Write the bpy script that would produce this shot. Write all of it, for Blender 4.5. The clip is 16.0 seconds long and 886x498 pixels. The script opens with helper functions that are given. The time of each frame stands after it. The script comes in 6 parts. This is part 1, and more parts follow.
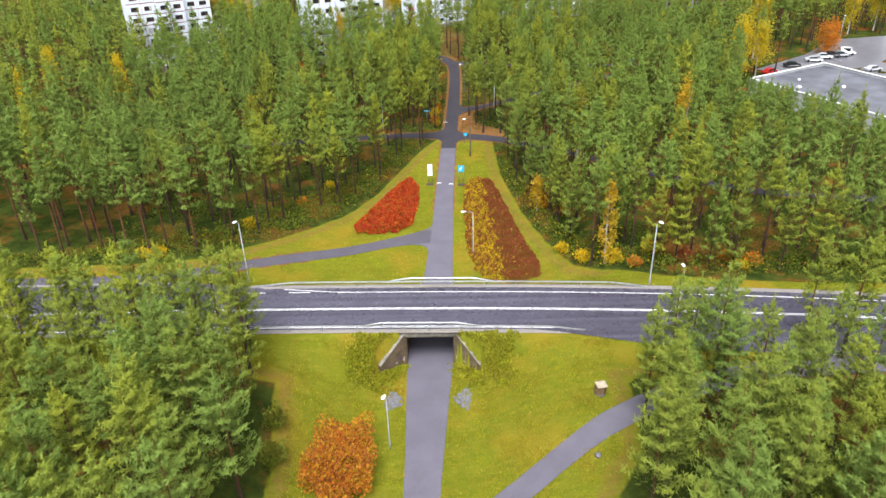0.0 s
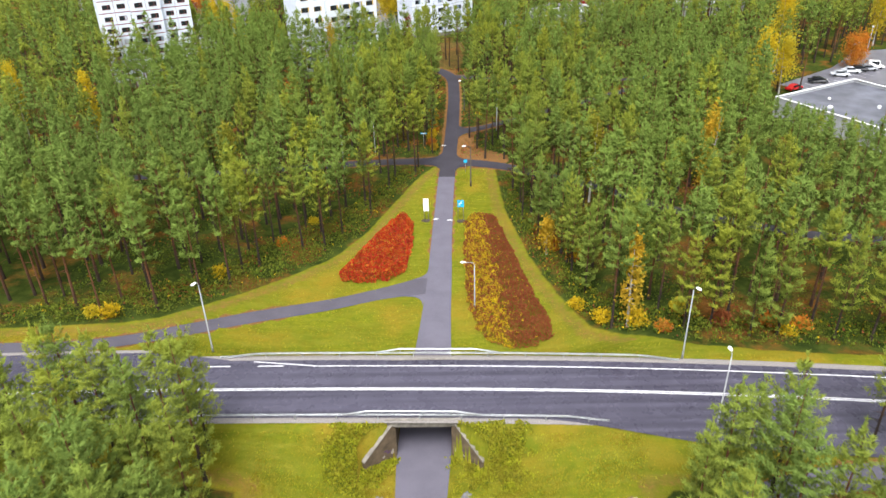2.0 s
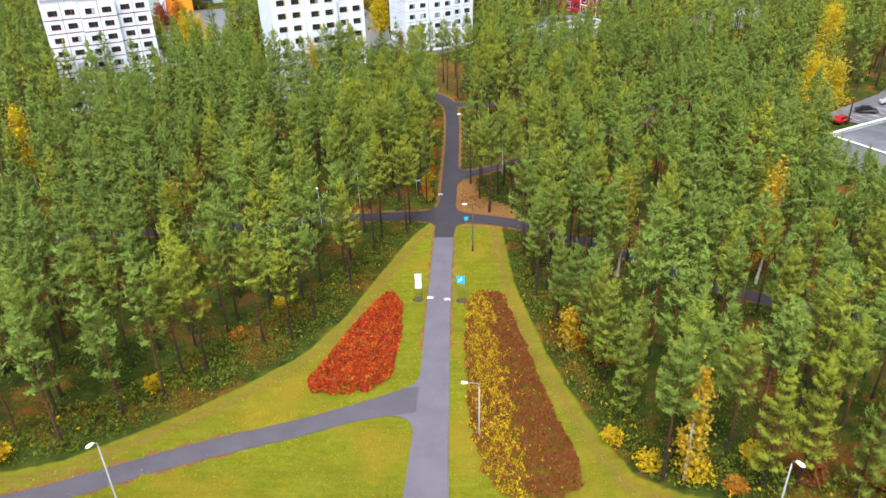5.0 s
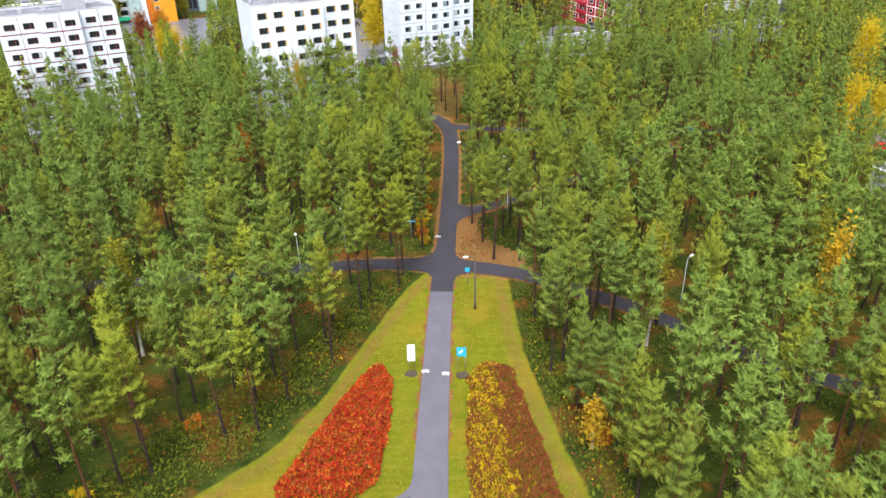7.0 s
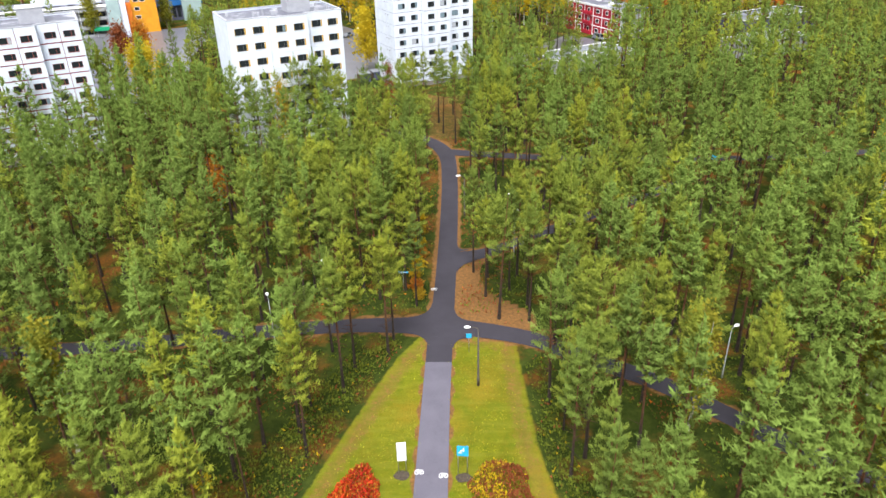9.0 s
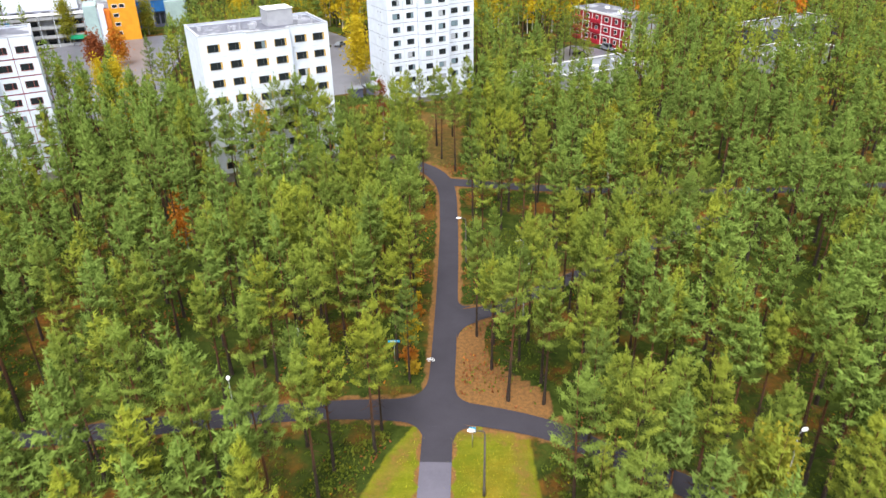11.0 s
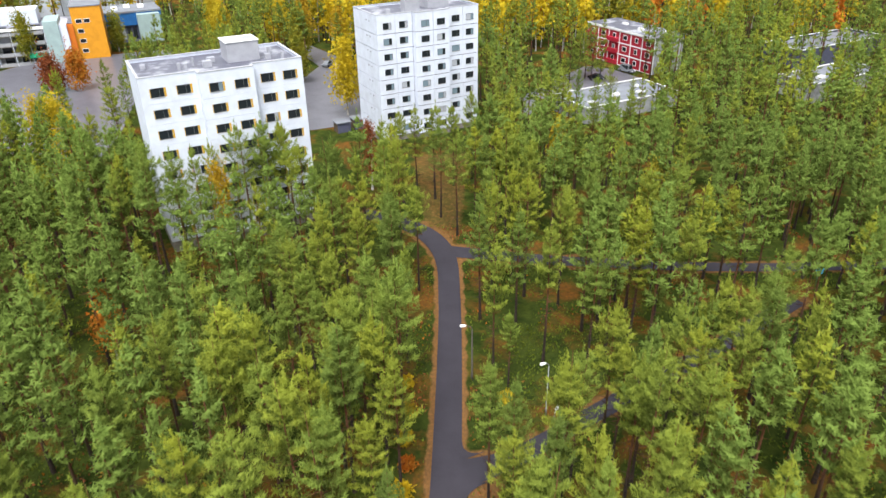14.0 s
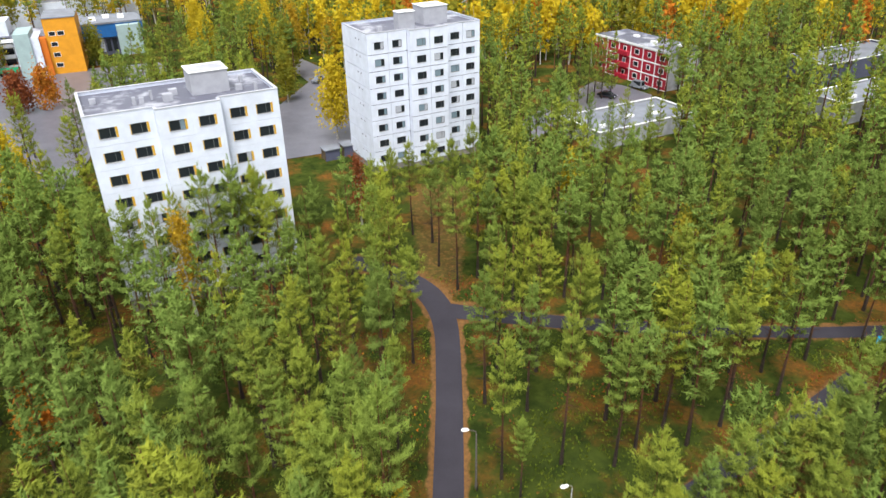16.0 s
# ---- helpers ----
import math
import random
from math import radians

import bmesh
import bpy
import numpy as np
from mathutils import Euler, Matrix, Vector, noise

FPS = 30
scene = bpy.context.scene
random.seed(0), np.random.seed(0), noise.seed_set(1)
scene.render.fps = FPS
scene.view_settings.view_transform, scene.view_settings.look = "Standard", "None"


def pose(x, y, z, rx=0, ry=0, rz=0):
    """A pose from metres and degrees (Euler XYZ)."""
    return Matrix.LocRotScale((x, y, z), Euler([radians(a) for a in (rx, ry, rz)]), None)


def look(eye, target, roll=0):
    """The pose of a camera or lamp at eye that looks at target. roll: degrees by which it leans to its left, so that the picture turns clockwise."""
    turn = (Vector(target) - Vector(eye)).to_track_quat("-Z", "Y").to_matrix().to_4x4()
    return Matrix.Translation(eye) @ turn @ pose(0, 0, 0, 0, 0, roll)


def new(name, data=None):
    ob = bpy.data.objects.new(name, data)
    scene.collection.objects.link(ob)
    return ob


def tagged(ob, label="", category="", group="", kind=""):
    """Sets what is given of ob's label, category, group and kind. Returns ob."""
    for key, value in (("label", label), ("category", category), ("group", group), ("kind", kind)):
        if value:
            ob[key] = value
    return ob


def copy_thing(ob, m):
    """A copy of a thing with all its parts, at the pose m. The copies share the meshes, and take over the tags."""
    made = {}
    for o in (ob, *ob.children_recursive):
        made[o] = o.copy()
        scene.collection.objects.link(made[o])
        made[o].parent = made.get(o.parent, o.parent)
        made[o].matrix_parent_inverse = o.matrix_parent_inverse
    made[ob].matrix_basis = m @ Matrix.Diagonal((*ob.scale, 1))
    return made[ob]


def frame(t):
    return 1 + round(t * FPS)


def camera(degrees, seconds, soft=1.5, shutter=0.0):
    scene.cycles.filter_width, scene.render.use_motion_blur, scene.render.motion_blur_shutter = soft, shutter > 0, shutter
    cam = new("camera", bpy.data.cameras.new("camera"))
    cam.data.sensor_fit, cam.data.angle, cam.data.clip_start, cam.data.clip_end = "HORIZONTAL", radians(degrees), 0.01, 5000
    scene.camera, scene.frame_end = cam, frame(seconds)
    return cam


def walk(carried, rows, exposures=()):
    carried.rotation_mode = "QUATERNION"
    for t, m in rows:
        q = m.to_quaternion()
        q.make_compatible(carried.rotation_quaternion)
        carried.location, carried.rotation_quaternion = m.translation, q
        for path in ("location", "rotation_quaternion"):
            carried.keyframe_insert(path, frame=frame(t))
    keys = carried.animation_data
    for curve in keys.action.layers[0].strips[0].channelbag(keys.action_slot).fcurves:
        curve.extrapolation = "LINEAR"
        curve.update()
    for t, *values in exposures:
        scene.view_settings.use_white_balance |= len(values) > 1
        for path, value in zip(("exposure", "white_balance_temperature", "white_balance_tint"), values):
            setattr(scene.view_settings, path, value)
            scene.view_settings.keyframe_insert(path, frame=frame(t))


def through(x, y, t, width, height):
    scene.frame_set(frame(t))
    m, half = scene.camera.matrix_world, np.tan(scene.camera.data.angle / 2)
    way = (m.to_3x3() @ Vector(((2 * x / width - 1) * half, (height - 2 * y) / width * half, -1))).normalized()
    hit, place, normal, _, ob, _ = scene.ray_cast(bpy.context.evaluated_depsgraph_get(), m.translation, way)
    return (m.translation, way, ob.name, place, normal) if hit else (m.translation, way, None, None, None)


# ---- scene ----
from collections import defaultdict

cam = camera(63.73, 16.0, soft=1.5, shutter=0.5)
# seconds, eye x y z, yaw, pitch, picture's turn
PATH = [
    (0.0, 0.40, 12.38, 51.14, 1.10, -28.86, 1.70),
    (0.5, 0.45, 16.14, 51.07, 1.09, -28.87, 1.67),
    (1.0, 0.50, 19.90, 50.98, 1.08, -28.88, 1.63),
    (1.5, 0.55, 23.69, 50.89, 1.06, -28.88, 1.61),
    (2.0, 0.62, 27.54, 50.83, 1.04, -28.88, 1.60),
    (2.5, 0.71, 31.42, 50.81, 1.03, -28.88, 1.61),
    (3.0, 0.77, 35.31, 50.76, 1.02, -28.89, 1.62),
    (3.5, 0.85, 39.26, 50.70, 1.02, -28.89, 1.64),
    (4.0, 0.92, 43.26, 50.63, 1.02, -28.87, 1.66),
    (6.5, 0.82, 62.98, 49.63, 0.77, -28.56, 1.44),
    (7.0, 0.82, 66.90, 49.42, 0.73, -28.48, 1.41),
    (7.5, 0.83, 70.76, 49.21, 0.68, -28.40, 1.39),
    (8.0, 0.85, 74.57, 49.03, 0.62, -28.31, 1.37),
    (8.5, 0.84, 78.32, 48.85, 0.56, -28.23, 1.35),
    (11.0, 0.83, 97.49, 48.22, 0.33, -28.20, 1.16),
    (11.5, 0.82, 101.64, 48.15, 0.30, -28.21, 1.13),
    (12.0, 0.81, 105.83, 48.12, 0.30, -28.21, 1.10),
    (12.5, 0.82, 110.02, 48.16, 0.30, -28.21, 1.09),
    (13.0, 0.85, 114.20, 48.20, 0.30, -28.22, 1.10),
    (13.5, 0.89, 118.27, 48.25, 0.31, -28.22, 1.12),
    (14.0, 0.96, 122.24, 48.31, 0.31, -28.22, 1.14),
    (14.5, 1.02, 126.06, 48.36, 0.31, -28.22, 1.15),
    (15.0, 1.07, 129.77, 48.39, 0.29, -28.22, 1.17),
    (15.5, 1.14, 133.43, 48.38, 0.26, -28.20, 1.20),
    (16.0, 1.17, 137.01, 48.42, 0.24, -28.16, 1.23),
]
walk(cam, [(t, pose(x, y, z, 90 + pitch, 0, yaw) @ pose(0, 0, 0, 0, 0, -turn)) for t, x, y, z, yaw, pitch, turn in PATH],
     exposures=[(0.0, 1.32), (4.0, 1.32), (8.5, 1.36), (11.0, 1.34), (16.0, 1.08)])

# ---- light: an overcast autumn day ----
world = bpy.data.worlds.new("world")
scene.world = world
world.use_nodes = True
wn = world.node_tree
sky = wn.nodes.new("ShaderNodeTexSky")
sky.sky_type, sky.sun_disc = "NISHITA", False
sky.sun_elevation, sky.sun_rotation = radians(62), radians(188)
sky.air_density, sky.dust_density, sky.ozone_density = 1.0, 3.0, 1.0
white = wn.nodes.new("ShaderNodeHueSaturation")
white.inputs["Saturation"].default_value = 0.2
wn.links.new(sky.outputs[0], white.inputs["Color"])
wn.links.new(white.outputs[0], wn.nodes["Background"].inputs[0])
wn.nodes["Background"].inputs[1].default_value = 0.14
sun = new("sun", bpy.data.lights.new("sun", "SUN"))
sun.data.energy, sun.data.angle, sun.data.color = 2.3, radians(30), (1.0, 0.985, 0.96)
sun.matrix_world = look((0, 0, 100), (9, 52, 0))


# ---- materials ----
def lin(r, g, b):
    return tuple((c / 255 / 12.92) if c / 255 < 0.04045 else ((c / 255 + 0.055) / 1.055) ** 2.4 for c in (r, g, b)) + (1.0,)


class Mat:
    """A small node builder."""

    def __init__(self, name, rough=0.8, metal=0.0):
        self.m = bpy.data.materials.new(name)
        self.m.use_nodes = True
        self.t = self.m.node_tree
        self.b = self.t.nodes["Principled BSDF"]
        self.b.inputs["Roughness"].default_value = rough
        self.b.inputs["Metallic"].default_value = metal
        self.b.inputs["Specular IOR Level"].default_value = 0.3

    def n(self, kind, **kw):
        node = self.t.nodes.new("ShaderNode" + kind)
        for k, v in kw.items():
            node.inputs[k.replace("_", " ")].default_value = v
        return node

    def l(self, a, b):
        self.t.links.new(a, b)

    def pos(self):
        return self.n("NewGeometry").outputs["Position"]

    def noise(self, scale, detail=4.0, rough=0.6, vec=None, lo=0.35, hi=0.65):
        nz = self.n("TexNoise", Scale=scale, Detail=detail, Roughness=rough)
        self.l(vec or self.pos(), nz.inputs["Vector"])
        mp = self.n("MapRange")
        mp.inputs["From Min"].default_value, mp.inputs["From Max"].default_value = lo, hi
        self.l(nz.outputs[0], mp.inputs["Value"])
        return mp.outputs[0]

    def mix(self, f, a, b):
        mx = self.t.nodes.new("ShaderNodeMix")
        mx.data_type = "RGBA"
        if hasattr(f, "default_value"):
            self.l(f, mx.inputs[0])
        else:
            mx.inputs[0].default_value = f
        for v, s in ((a, mx.inputs[6]), (b, mx.inputs[7])):
            if isinstance(v, tuple):
                s.default_value = v
            else:
                self.l(v, s)
        return mx.outputs[2]

    def math(self, op, a, b=0.0):
        nd = self.t.nodes.new("ShaderNodeMath")
        nd.operation = op
        nd.use_clamp = op in ("ADD", "MULTIPLY", "SUBTRACT")
        for v, s in ((a, nd.inputs[0]), (b, nd.inputs[1])):
            if isinstance(v, (int, float)):
                s.default_value = v
            else:
                self.l(v, s)
        return nd.outputs[0]

    def colour(self, c):
        if isinstance(c, tuple):
            self.b.inputs["Base Color"].default_value = c
        else:
            self.l(c, self.b.inputs["Base Color"])
        return self

    def bump(self, height, strength=0.4, dist=0.05):
        bp = self.n("Bump", Strength=strength, Distance=dist)
        self.l(height, bp.inputs["Height"])
        self.l(bp.outputs[0], self.b.inputs["Normal"])
        return self

    def leaf(self, col, through=0.35):
        """Foliage: a part of the light passes through it."""
        tr = self.n("BsdfTranslucent")
        self.l(col, tr.inputs["Color"])
        mx = self.n("MixShader")
        mx.inputs[0].default_value = through
        self.l(self.b.outputs[0], mx.inputs[1])
        self.l(tr.outputs[0], mx.inputs[2])
        self.l(mx.outputs[0], self.t.nodes["Material Output"].inputs["Surface"])
        return self

    def attr(self, name):
        a = self.t.nodes.new("ShaderNodeAttribute")
        a.attribute_name = name
        return a.outputs["Fac"]


def plain(name, rgb, rough=0.7, metal=0.0, vary=0.15, scale=3.0):
    k = Mat(name, rough, metal)
    dark = tuple(c * (1 - vary * 1.6) for c in rgb[:3]) + (1.0,)
    k.colour(k.mix(k.noise(scale, 5), dark, rgb))
    return k.m


def foliage(name, a, b, c, big=0.25, through=0.3):
    """Leaf colours a..b by leaf, drifting towards c from plant to plant."""
    k = Mat(name, 0.9)
    k.b.inputs["Specular IOR Level"].default_value = 0.0
    isl = k.n("NewGeometry").outputs["Random Per Island"]
    obr = k.n("ObjectInfo").outputs["Random"]
    col = k.mix(isl, a, b)
    patch = k.math("MULTIPLY", k.noise(big, 1.5, 0.5, lo=0.3, hi=0.7), k.math("ADD", k.math("MULTIPLY", obr, 0.6), 0.5))
    col = k.mix(patch, col, c)
    k.colour(col)
    k.leaf(col, through)
    return k.m


def make_grass():
    k = Mat("ground_cover", 0.95)
    k.b.inputs["Specular IOR Level"].default_value = 0.0
    lawn = k.mix(k.noise(0.22, 6, 0.65), (0.113, 0.105, 0.009, 1), (0.150, 0.156, 0.011, 1))
    lawn = k.mix(k.noise(1.1, 6, 0.75, lo=0.42, hi=0.62), lawn, (0.094, 0.116, 0.009, 1))
    lawn = k.mix(k.noise(0.09, 4, 0.6, lo=0.50, hi=0.66), lawn, (0.197, 0.139, 0.015, 1))
    lawn = k.mix(k.math("MULTIPLY", k.noise(4.5, 6, 0.8, lo=0.5, hi=0.72), 0.75), lawn, (0.080, 0.090, 0.010, 1))
    lawn = k.mix(k.math("MULTIPLY", k.noise(0.6, 6, 0.8, lo=0.58, hi=0.72), 0.8), lawn, (0.227, 0.205, 0.025, 1))
    drift = k.n("Mapping")
    drift.inputs["Rotation"].default_value = (0, 0, 0.5)
    drift.inputs["Scale"].default_value = (0.22, 1.5, 1.0)
    k.l(k.pos(), drift.inputs["Vector"])
    lawn = k.mix(k.math("MULTIPLY", k.noise(1.0, 6, 0.7, vec=drift.outputs[0], lo=0.45, hi=0.70), 0.55), lawn, (0.181, 0.168, 0.024, 1))
    lawn = k.mix(k.math("MULTIPLY", k.noise(9.0, 5, 0.8, lo=0.48, hi=0.70), 0.5), lawn, (0.085, 0.100, 0.010, 1))
    moss = k.mix(k.noise(0.5, 6, 0.7), (0.018, 0.028, 0.007, 1), (0.048, 0.064, 0.012, 1))
    litter = k.mix(k.noise(2.2, 6, 0.75), (0.075, 0.042, 0.016, 1), (0.19, 0.075, 0.014, 1))
    floor_ = k.mix(k.noise(0.16, 5, 0.65, lo=0.50, hi=0.66), moss, litter)
    edge = k.math("ADD", k.attr("wood"), k.math("MULTIPLY", k.math("SUBTRACT", k.noise(0.7, 6, 0.7, lo=0.2, hi=0.8), 0.5), 0.5))
    e2 = k.n("MapRange")
    e2.inputs["From Min"].default_value, e2.inputs["From Max"].default_value = 0.42, 0.6
    k.l(edge, e2.inputs["Value"])
    base = k.mix(e2.outputs[0], lawn, floor_)
    e3 = k.n("MapRange")
    e3.inputs["From Min"].default_value, e3.inputs["From Max"].default_value = 0.35, 0.6
    k.l(k.math("ADD", k.attr("verge"), k.math("MULTIPLY", k.math("SUBTRACT", k.noise(1.5, 6, 0.7, lo=0.2, hi=0.8), 0.5), 0.5)), e3.inputs["Value"])
    base = k.mix(e3.outputs[0], base, k.mix(k.noise(3.0, 5, 0.7), (0.115, 0.062, 0.028, 1), (0.205, 0.105, 0.036, 1)))
    k.colour(base)
    k.bump(k.noise(6.0, 6, 0.75), 0.6, 0.08)
    return k.m


def make_asphalt(name, dark, light, lanes=False):
    k = Mat(name, 0.75)
    c = k.mix(k.noise(0.35, 5, 0.6), dark, light)
    c = k.mix(k.noise(14.0, 4, 0.7, lo=0.3, hi=0.8), c, tuple(v * 1.25 for v in light[:3]) + (1,))
    if lanes:
        mp = k.n("Mapping")
        mp.inputs["Scale"].default_value = (0.03, 1.6, 1.0)
        k.l(k.pos(), mp.inputs["Vector"])
        c = k.mix(k.math("MULTIPLY", k.noise(1.0, 3, 0.5, vec=mp.outputs[0]), 0.6), c, tuple(v * 0.62 for v in dark[:3]) + (1,))
        k.l(k.noise(0.6, 3, lo=0.2, hi=1.2), k.b.inputs["Roughness"])
    k.colour(c)
    k.bump(k.noise(30.0, 3), 0.15, 0.01)
    return k.m


GRASS = make_grass()
PATHM = make_asphalt("path_asphalt", (0.066, 0.061, 0.080, 1), (0.094, 0.088, 0.114, 1))
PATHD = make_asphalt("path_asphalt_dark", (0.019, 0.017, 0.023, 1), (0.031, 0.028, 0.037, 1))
PATHF = make_asphalt("path_asphalt_worn", (0.044, 0.040, 0.052, 1), (0.066, 0.061, 0.078, 1))
ROADM = make_asphalt("road_asphalt", (0.041, 0.038, 0.057, 1), (0.061, 0.057, 0.081, 1), True)
GRAVEL = plain("gravel", (0.24, 0.22, 0.21, 1), 0.95, 0, 0.3, 9.0)
PAINT = plain("road_paint", (0.66, 0.66, 0.68, 1), 0.6, 0, 0.16, 4.0)
CONCRETE = plain("concrete", (0.235, 0.215, 0.19, 1), 0.9, 0, 0.3, 1.5)
# brown wing walls; on the underpass side walls it stands for shade
DARKCON = plain("stained_shaded_concrete", (0.135, 0.098, 0.062, 1), 0.9, 0, 0.3, 1.2)
STEEL = plain("galvanised_steel", (0.62, 0.64, 0.66, 1), 0.45, 0.55, 0.12, 2.0)
POLE = plain("lamp_pole_grey", (0.34, 0.35, 0.36, 1), 0.5, 0.4, 0.12, 2.0)
POLEDARK = plain("lamp_pole_wood", (0.07, 0.06, 0.05, 1), 0.8, 0, 0.2, 4.0)
WHITEP = plain("white_paint", (0.78, 0.79, 0.80, 1), 0.5, 0, 0.06, 1.0)
BLUEP = plain("blue_sign_paint", (0.02, 0.36, 0.62, 1), 0.5, 0, 0.06, 2.0)
BARK = plain("pine_bark_low", (0.085, 0.060, 0.045, 1), 0.95, 0, 0.35, 6.0)


def make_bark():
    k = Mat("pine_bark", 0.95)
    sep = k.n("SeparateXYZ")
    k.l(k.n("TexCoord").outputs["Object"], sep.inputs[0])
    up = k.n("MapRange")
    up.inputs["From Min"].default_value, up.inputs["From Max"].default_value = 3.0, 8.0
    k.l(sep.outputs[2], up.inputs["Value"])
    low = k.mix(k.noise(5.0, 5, 0.7), (0.016, 0.011, 0.009, 1), (0.046, 0.031, 0.022, 1))
    top = k.mix(k.noise(4.0, 5, 0.7), (0.085, 0.034, 0.015, 1), (0.175, 0.072, 0.030, 1))
    k.colour(k.mix(up.outputs[0], low, top))
    k.bump(k.noise(9.0, 5, 0.7), 0.6, 0.03)
    return k.m


PINEBARK = make_bark()
BIRCHBARK = plain("birch_bark", (0.52, 0.49, 0.45, 1), 0.9, 0, 0.4, 4.0)


def make_needles():
    """Pine needles: aged olive ones inside, painted extra dark as the crown's own shade, bright yellow-green towards
    branch ends and treetop; each tree has its own tint.
    """
    k = Mat("pine_needles", 0.9)
    k.b.inputs["Specular IOR Level"].default_value = 0.0
    tint = k.math("FRACT", k.math("ADD", k.attr("plant"), k.n("ObjectInfo").outputs["Random"]))
    isl = k.n("NewGeometry").outputs["Random Per Island"]
    inner_shade = k.mix(isl, (0.072, 0.086, 0.016, 1), (0.092, 0.108, 0.021, 1))
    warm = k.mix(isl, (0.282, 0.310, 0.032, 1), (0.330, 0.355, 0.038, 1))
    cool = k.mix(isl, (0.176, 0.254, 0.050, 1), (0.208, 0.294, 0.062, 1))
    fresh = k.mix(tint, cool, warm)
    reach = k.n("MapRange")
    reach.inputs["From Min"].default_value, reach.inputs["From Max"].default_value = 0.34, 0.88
    k.l(k.attr("outward"), reach.inputs["Value"])
    # darker inwards than age makes them: the crown's inner shade is in this colour
    col = k.mix(reach.outputs[0], inner_shade, fresh)
    shade = k.math("MULTIPLY", k.math("FRACT", k.math("MULTIPLY", k.math("ADD", k.attr("plant"), k.n("ObjectInfo").outputs["Random"]), 7.31)), 0.5)
    col = k.mix(shade, col, (0.082, 0.110, 0.026, 1))
    col = k.mix(k.math("MULTIPLY", k.noise(0.02, 3, 0.6, lo=0.35, hi=0.65), 0.45), col, (0.115, 0.165, 0.045, 1))
    k.colour(col)
    k.leaf(col, 0.35)
    return k.m


NEEDLE = make_needles()
YELLOW = foliage("yellow_birch_leaves", (0.46, 0.32, 0.012, 1), (0.66, 0.50, 0.03, 1), (0.44, 0.36, 0.03, 1), 0.3, 0.4)
GREENYELLOW = foliage("turning_leaves", (0.20, 0.19, 0.02, 1), (0.36, 0.29, 0.03, 1), (0.16, 0.19, 0.03, 1), 0.4, 0.4)
REDLEAF = foliage("red_shrub_leaves", (0.36, 0.020, 0.012, 1), (0.60, 0.075, 0.020, 1), (0.30, 0.02, 0.02, 1), 0.7, 0.25)
BROWNLEAF = foliage("brown_shrub_leaves", (0.16, 0.050, 0.024, 1), (0.30, 0.098, 0.040, 1), (0.20, 0.062, 0.022, 1), 0.8, 0.3)
OCHRELEAF = foliage("ochre_birch_leaves", (0.36, 0.21, 0.015, 1), (0.52, 0.33, 0.03, 1), (0.40, 0.29, 0.03, 1), 0.4, 0.35)
GOLDLEAF = foliage("gold_shrub_leaves", (0.46, 0.31, 0.012, 1), (0.66, 0.48, 0.02, 1), (0.40, 0.27, 0.02, 1), 0.8, 0.3)
ORANGELEAF = foliage("orange_shrub_leaves", (0.42, 0.09, 0.012, 1), (0.58, 0.20, 0.025, 1), (0.36, 0.19, 0.03, 1), 0.8, 0.3)
WEED = foliage("bank_weeds", (0.22, 0.25, 0.014, 1), (0.40, 0.41, 0.03, 1), (0.28, 0.24, 0.03, 1), 0.8, 0.4)
GRASSBLADE = foliage("grass_blades", (0.168, 0.172, 0.010, 1), (0.269, 0.262, 0.021, 1), (0.252, 0.180, 0.024, 1), 0.35, 0.4)
GREENLEAF = foliage("green_undergrowth", (0.07, 0.11, 0.013, 1), (0.16, 0.20, 0.025, 1), (0.13, 0.13, 0.02, 1), 0.5, 0.35)


# ---- mesh tools ----
def part(name, bm, material, parent=None, label=""):
    """Links a bmesh as one mesh object, under a thing or a part."""
    me = bpy.data.meshes.new(name)
    bm.to_mesh(me)
    bm.free()
    for mt in material if isinstance(material, (list, tuple)) else (material,):
        me.materials.append(mt)
    ob = new(name, me)
    ob.parent = parent
    if label:
        ob["label"] = label
    return ob


def shared(name, me, parent, m=None):
    ob = new(name, me)
    ob.parent = parent
    if m is not None:
        ob.matrix_basis = m
    return ob


def mesh_np(name, verts, tris, mats, mat_index=None):
    """A mesh from numpy triangles."""
    me = bpy.data.meshes.new(name)
    me.vertices.add(len(verts))
    me.vertices.foreach_set("co", np.ascontiguousarray(verts[:, :3], np.float32).ravel())
    me.loops.add(len(tris) * 3)
    me.loops.foreach_set("vertex_index", np.ascontiguousarray(tris, np.int32).ravel())
    me.polygons.add(len(tris))
    me.polygons.foreach_set("loop_start", np.arange(len(tris), dtype=np.int32) * 3)
    for mt in mats:
        me.materials.append(mt)
    if mat_index is not None:
        me.polygons.foreach_set("material_index", np.ascontiguousarray(mat_index, np.int32))
    me.update(calc_edges=True)
    for k, label in enumerate(("outward", "plant")[:verts.shape[1] - 3]):
        me.attributes.new(label, "FLOAT", "POINT").data.foreach_set("value", np.ascontiguousarray(verts[:, 3 + k], np.float32))
    return me


def box(bm, x0, y0, z0, x1, y1, z1, m=None, mi=0):
    vs = [bm.verts.new((x, y, z)) for z in (z0, z1) for y in (y0, y1) for x in (x0, x1)]
    if m is not None:
        for v in vs:
            v.co = m @ v.co
    for f in ((0, 2, 3, 1), (4, 5, 7, 6), (0, 1, 5, 4), (1, 3, 7, 5), (3, 2, 6, 7), (2, 0, 4, 6)):
        bm.faces.new([vs[i] for i in f]).material_index = mi
    return vs


